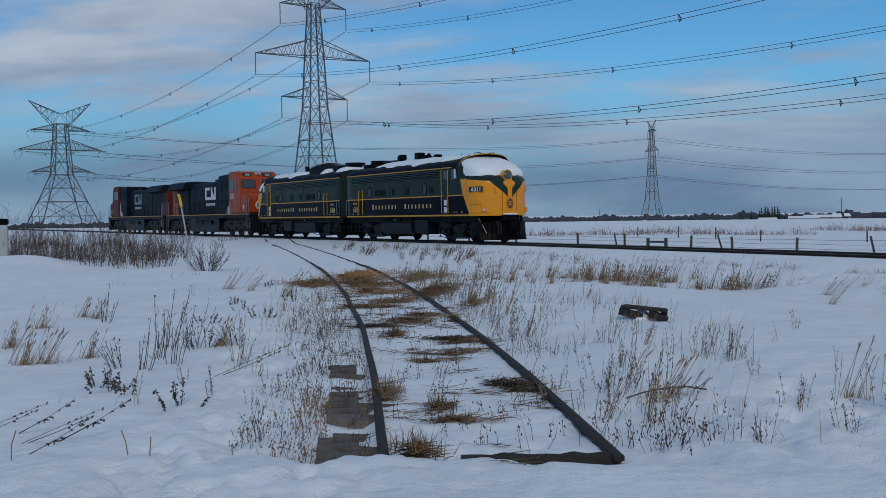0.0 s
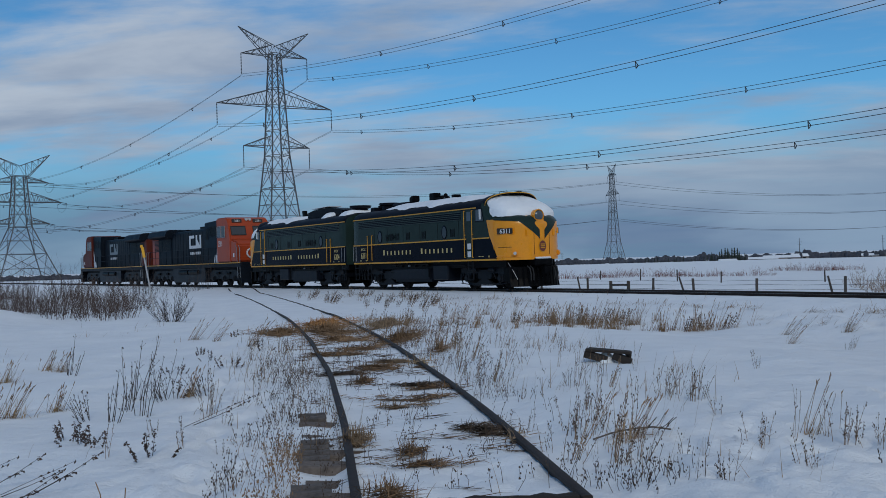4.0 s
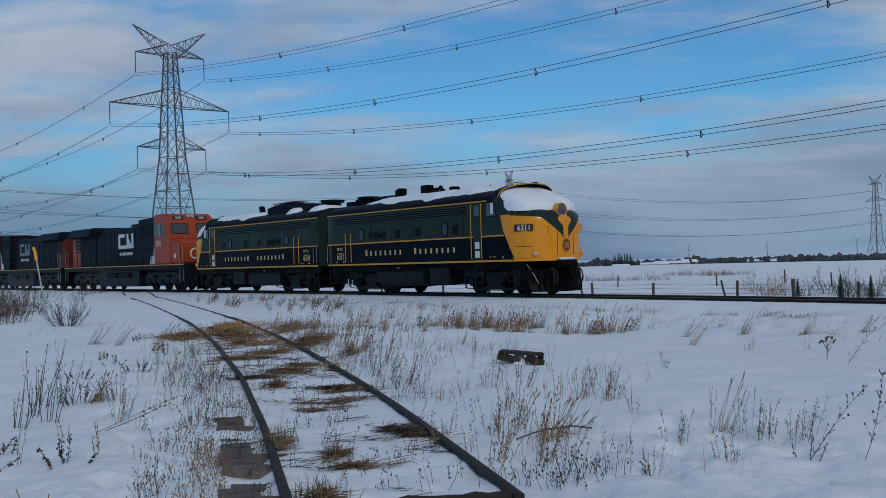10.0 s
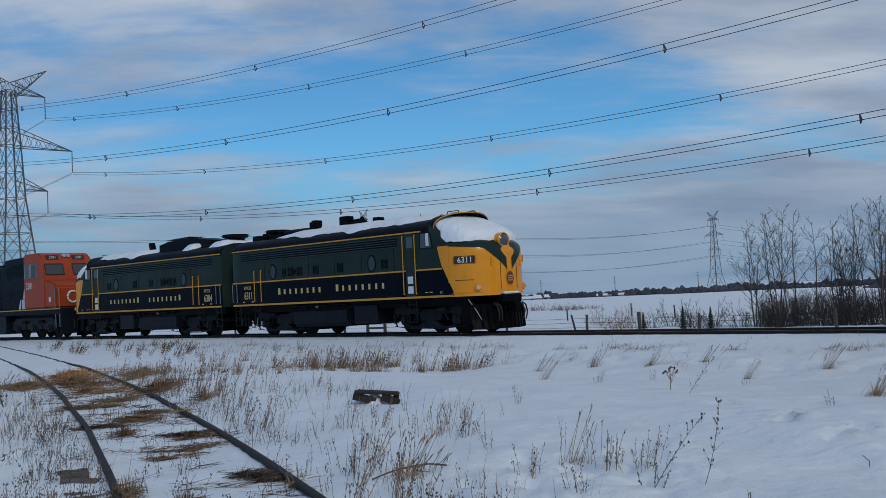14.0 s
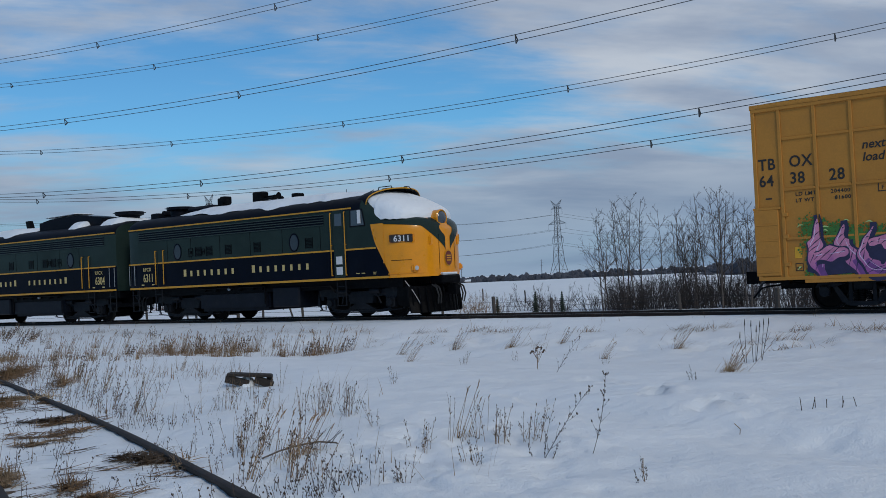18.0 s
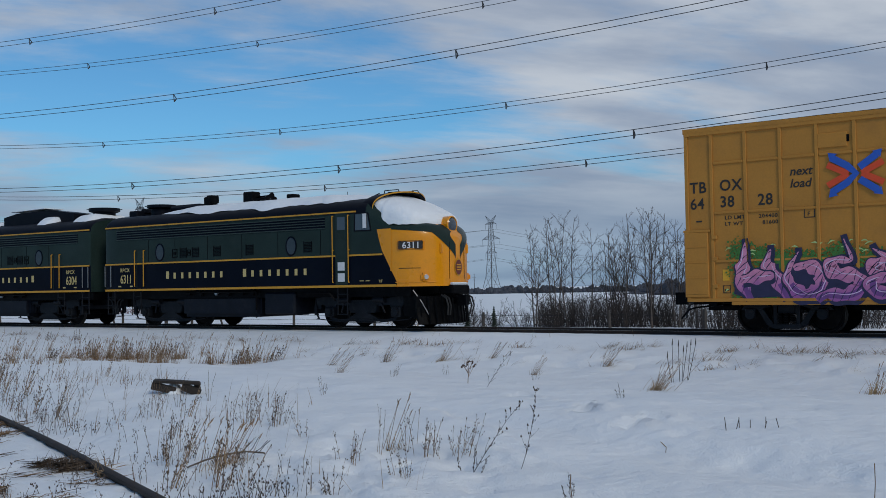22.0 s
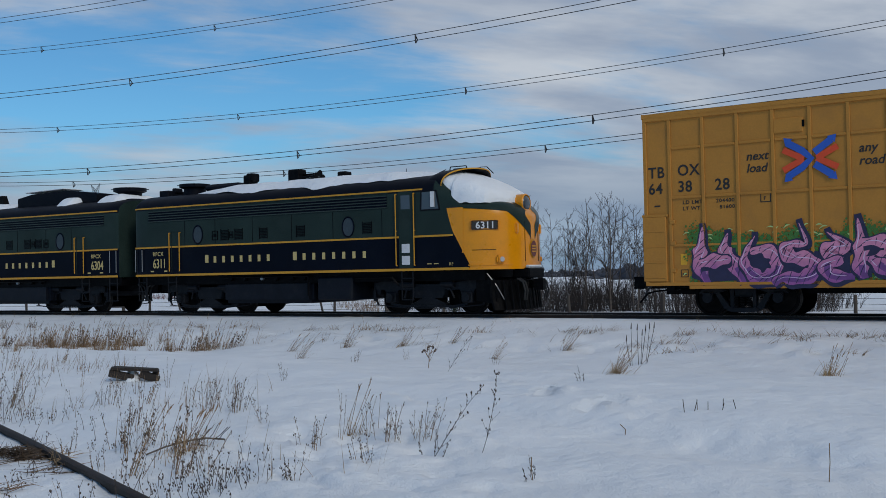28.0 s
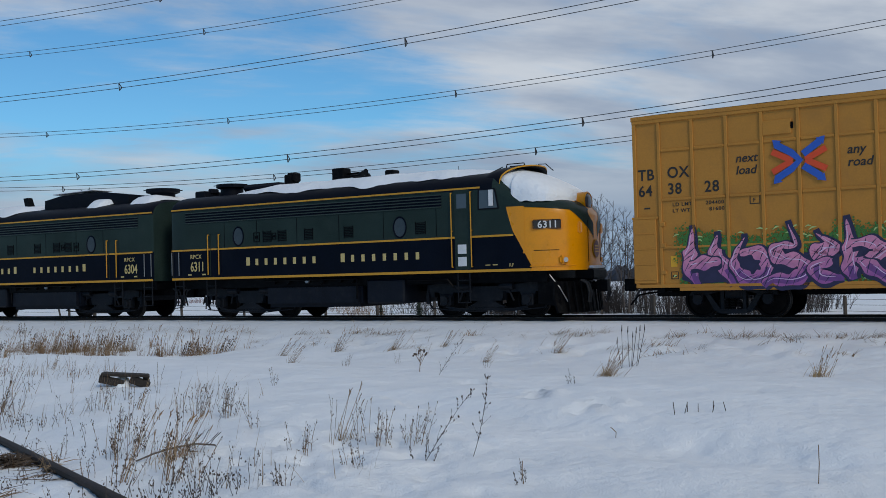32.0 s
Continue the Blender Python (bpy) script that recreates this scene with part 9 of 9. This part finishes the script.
    for k in range(9):
        a = 2 * math.pi * k / 9
        tip = Vector((0.02 + 0.13 * math.cos(a) * rnd.uniform(0.5, 1), 0.12 * math.sin(a), 0.34 + rnd.uniform(-0.06, 0.03)))
        rod(bs, (0.015, 0, 0.10 + 0.015 * k), tip, 0.004, 0.003, 3)
        rod(bh, tip - Vector((0, 0, 0.012)), tip + Vector((0.01, 0, 0.012)), 0.018, 0.010, 5)
        crumpled_leaf(bl, rnd, tip, 0.06)
    part("stem_spray", bs, STALK, u)["kind"] = "stuff"
    part("seed_spray", bh, SEED, u)["kind"] = "stuff"
    part("leaf_spray", bl, SHRIVELLED, u)["kind"] = "stuff"
    # a bundle of stiff stalks with dark tips
    u = thing("dead_weed", "bundle of stiff dark stalks with spiky tips", "weed", "dead weeds", pose(11.1, 17.2, ground_z(11.1, 17.2)))
    bs = bmesh.new()
    for k in range(7):
        x = -0.28 + 0.09 * k + rnd.uniform(-0.03, 0.03)
        h = rnd.uniform(0.45, 0.72)
        tip = Vector((x + 0.12 * h * (0.3 + 0.15 * k), 0, h))
        rod(bs, (x * 0.8, rnd.uniform(-0.1, 0.1), -0.05), tip, 0.006, 0.005, 4)
        rod(bs, tip, tip + Vector((0.01, 0, 0.12)), 0.013, 0.005, 5)
    part("stem_spray", bs, TWIG, u)["kind"] = "stuff"
    # cut stubble and single stems in the smooth snow
    u = thing("stubble", "short dark cut stalks poking from smooth snow", "weed", "dead weeds", pose(6.16, 8.3, ground_z(6.16, 8.3)))
    bs = bmesh.new()
    for k in range(7):
        p = Vector((-0.26 + 0.085 * k, rnd.uniform(-0.12, 0.12), -0.04))
        rod(bs, p, p + Vector((rnd.uniform(-0.05, 0.05), 0, rnd.uniform(0.08, 0.17))), 0.0050, 0.0040, 4)
    part("stem_spray", bs, SEED, u)["kind"] = "stuff"
    for x, y, h in ((3.3, 6.49, 0.16), (5.01, 8.04, 0.10), (5.0, 5.5, 0.26), (8.9, 8.0, 0.12), (-2.32, 6.68, 0.16), (-2.14, 6.59, 0.12), (-3.04, 6.5, 0.2)):
        u = thing("dead_weed", "single bare dry weed stem in the snow", "weed", "dead weeds", pose(x, y, ground_z(x, y)))
        bs = bmesh.new()
        pipe(bs, [(0, 0, -0.05), (rnd.uniform(-0.02, 0.02), 0, h * 0.5), (rnd.uniform(-0.05, 0.06), 0, h)], 0.004, 4)
        part("stem", bs, STALK, u)

    # small dark growth along the rails
    def seedling(bm, rnd, p):
        h = rnd.uniform(0.05, 0.17) * (1.0 if rnd.random() < 0.8 else 1.7)
        d = Vector((rnd.uniform(-0.35, 0.45), rnd.uniform(-0.4, 0.4), 1))
        t = p + d * h
        m = p.lerp(t, 0.55) + Vector((rnd.uniform(-0.02, 0.02), rnd.uniform(-0.02, 0.02), 0))
        rod(bm, p, m, 0.0028, 0.0022, 3, False)
        rod(bm, m, t, 0.0022, 0.0016, 3, False)
        for _ in range(rnd.randint(2, 5)):
            o = (p.lerp(m, rnd.uniform(0.5, 1)) if rnd.random() < 0.35 else m.lerp(t, rnd.random()))
            q = o + Vector((rnd.uniform(-0.03, 0.03), rnd.uniform(-0.03, 0.03), rnd.uniform(0.0, 0.035)))
            r = rnd.uniform(0.003, 0.0072)
            rod(bm, q - Vector((0, 0, r)), q + Vector((rnd.uniform(-r, r), rnd.uniform(-r, r), r * 1.3)), r, r * 0.5, 4)

    def patchy(x, y, at, lo=0.0):
        return noise.noise((x * 1.7, y * 1.1, at)) > lo

    def left_of_rail(rnd):
        y = SIDING_END + 0.1 + 10 * rnd.random() ** 1.3
        x = siding_x(y) - rnd.uniform(0.05, 1.1)
        return x, y, patchy(x, y, 2)

    def between(rnd):
        y = SIDING_END + 0.3 + 14 * rnd.random() ** 1.2
        x = siding_x(y) + rnd.uniform(0.1, 1.45)
        return x, y, patchy(x, y, 4, 0.05)

    def right_of_rail(rnd):
        y = SIDING_END + 0.9 + 14 * rnd.random() ** 1.2
        x = siding_x(y) + 1.55 + abs(rnd.gauss(0.1, 0.6))
        return x, y, patchy(x, y, 6)

    def by_pile(rnd):
        return rnd.gauss(1.30, 0.20), rnd.gauss(7.55, 0.17), True

    def by_ties(rnd):
        y = rnd.uniform(6.8, 9.6)
        return siding_x(y) - 0.42 - abs(rnd.gauss(0.12, 0.20)), y, True

    strewn("seedling_fringe", "dark dead seedlings bristling beside the siding rails", 620, left_of_rail, seedling, SEED, 5, "weeds")
    strewn("seedling_fringe", "short dark weeds between the siding rails", 520, between, seedling, SEED, 6, "weeds")
    strewn("seedling_fringe", "brown weeds scattered beyond the inner siding rail", 480, right_of_rail, seedling, SEED, 7, "weeds")
    strewn("seedling_fringe", "brown seedy weeds crowding the bare tie ends", 150, by_ties, seedling, STALK, 19, "weeds")
    strewn("seedling_fringe", "low dark seedy weeds in trodden snow", 46, by_pile, seedling, SEED, 17, "weeds")

    # thatch caught along the edges of the buried ties
    def lying_strand(bm, rnd, p):
        t = siding_dir(p.y)
        d = Vector((t.y, -t.x, 0)) * rnd.choice((-1, 1)) + Vector((rnd.gauss(0, 0.25), rnd.gauss(0, 0.25), rnd.uniform(0, 0.12)))
        ln, w = rnd.uniform(0.06, 0.26), rnd.uniform(0.002, 0.0055) + 0.00012 * p.y
        a, b = p + Vector((0, 0, 0.006)), p + d * ln + Vector((0, 0, 0.012))
        b.z = max(b.z, ground_z(b.x, b.y) + 0.004)
        s = Vector((-d.y, d.x, 0.6)).normalized() * w
        v = [bm.verts.new(q) for q in (a - s, a + s, b + s * 0.4, b - s * 0.4)]
        bm.faces.new(v)

    def tie_edges(rnd):
        k = rnd.randrange(27)
        y = SIDING_END + 0.05 + 0.6 * k + rnd.choice((-0.13, 0.13)) + rnd.gauss(0, 0.022)
        e = rnd.uniform(-0.40, 1.75)
        x = siding_x(y) + e
        return x, y, noise.noise((x * 1.6, k * 1.7, 3)) > 0.12

    strewn("tie_thatch", "dark strands of thatch along the half-buried tie edges", 1700, tie_edges, lying_strand, SOIL, 41)
    strewn("tie_thatch", "brown strands of dead grass along the half-buried ties", 800, tie_edges, lying_strand, RUSSET, 42)

    def straw(bm, rnd, p):
        a = rnd.uniform(0, 6.28)
        lean = abs(rnd.gauss(0, 0.35))
        blade(bm, p - Vector((0, 0, 0.03)), Vector((math.cos(a) * lean + 0.2, math.sin(a) * lean, 0)), rnd.uniform(0.10, 0.40), 0.0020 + 0.00014 * p.y, rnd.uniform(0, 0.7))

    def by_siding(rnd):
        y = SIDING_END + 0.2 + 22 * rnd.random()
        e = rnd.choice((rnd.gauss(-0.5, 0.4), rnd.gauss(2.1, 0.4), rnd.gauss(2.4, 0.7)))
        x = siding_x(y) + e
        return x, y, noise.noise((x * 1.4, y * 0.7, 4)) > 0.12

    def left_field(rnd):
        y = rnd.uniform(10.8, 21)
        x = siding_x(y) - 0.85 + rnd.gauss(0, 0.34)
        return x, y, noise.noise((x * 1.6, y * 0.9, 9)) > -0.15

    def toward_track(rnd):
        s, w = rnd.uniform(-52, -6), rnd.uniform(-6, 0.0)
        p = along(s, w)
        return p.x, p.y, noise.noise((p.x * 0.6, p.y * 0.6, 6)) > 0.26

    def middle(rnd):
        y = rnd.uniform(11, 30)
        x = siding_x(y) + rnd.uniform(1.8, 4.8)
        return x, y, noise.noise((x * 0.8, y * 0.5, 8)) > 0.10

    def left_bank(rnd):
        y = rnd.uniform(8, 34)
        x = siding_x(y) - rnd.uniform(2.3, 6.5)
        return x, y, noise.noise((x * 0.7, y * 0.4, 3)) > 0.26

    strewn("dry_grass", "thin straw-coloured grass standing along the siding", 2200, by_siding, straw, DULL_STRAW, 8)
    strewn("dry_grass", "wispy brown grass beside the siding's outer rail", 640, left_field, straw, DULL_STRAW, 18)
    strewn("dry_grass", "sparse straw poking through snow near the main track", 1100, toward_track, straw, DULL_STRAW, 9)
    strewn("dry_grass", "wispy dead grass in the snow beside the siding", 2000, middle, straw, STALK, 10)
    strewn("dry_grass", "wispy dead grass on the snowbank by the siding", 500, left_bank, straw, STALK, 11)

    # flattened brown tufts along the shoulder of the main track
    def verge(rnd):
        s, w = rnd.uniform(-50, 4), rnd.gauss(-1.95, 0.22) if rnd.random() < 0.7 else rnd.uniform(-5.0, -2.1)
        p = along(s, w)
        return p.x, p.y, noise.noise((s * 0.55, w * 0.9, 6)) > -0.05

    def flat_tuft(bm, rnd, p):
        b = rnd.gauss(0, 0.5) + (math.pi if rnd.random() < 0.3 else 0)
        for _ in range(rnd.randint(4, 11)):
            o = p + Vector((rnd.gauss(0, 0.10), rnd.gauss(0, 0.07), -0.02))
            lean = rnd.uniform(0.4, 2.2)
            c = b + rnd.gauss(0, 0.4)
            blade(bm, o, Vector((math.cos(c) * lean, math.sin(c) * lean * 0.5, 0)), rnd.uniform(0.08, 0.30), 0.0075, rnd.uniform(0.1, 0.5))

    strewn("verge_tufts", "low brown flattened tufts along the shoulder of the main track", 560, verge, flat_tuft, STALK, 12)
    strewn("verge_tufts", "rust-brown grass wisps along the shoulder of the main track", 330, verge, flat_tuft, RUSSET, 22)


weeds()


# ---- what moves ----
# each unit with the place of its middle behind the lead unit's lettering, and the way it faces
UNITS = [(LEAD, -2.6, 0, 2.6), (SECOND, -21.75 + 2.6, 180, 2.6), (THIRD, -38.52, 0, 0), (FOURTH, -61.85, 180, 0)]


def motions():
    """The train rolls along the main track; its wheels turn with it."""
    ts = [t for t, _ in TRAVEL]
    ss = [s for _, s in TRAVEL]
    for ob, mid, turn, shift in UNITS:
        rows = []
        for t, s in TRAVEL:
            c = along(s + mid, CENTRE)
            rows.append((t, pose(*c, 0, 0, heading(s + mid) + turn) @ Matrix.Translation((shift, 0, 0))))
        walk(ob, rows)
    turns = []
    t = 0.0
    while t <= 32.001:
        turns.append((t, float(np.interp(t, ts, ss))))
        t += 0.25
    backward = {o for ob in (SECOND, FOURTH) for o in ob.children_recursive}
    for ax, dx, r, sgn in SPUN:
        base = ax.matrix_basis.translation.copy()
        way = -1 if ax in backward else 1
        walk(ax, [(t, Matrix.Translation(base) @ Matrix.Rotation(way * (s - turns[0][1]) / r, 4, "Y")) for t, s in turns])


motions()
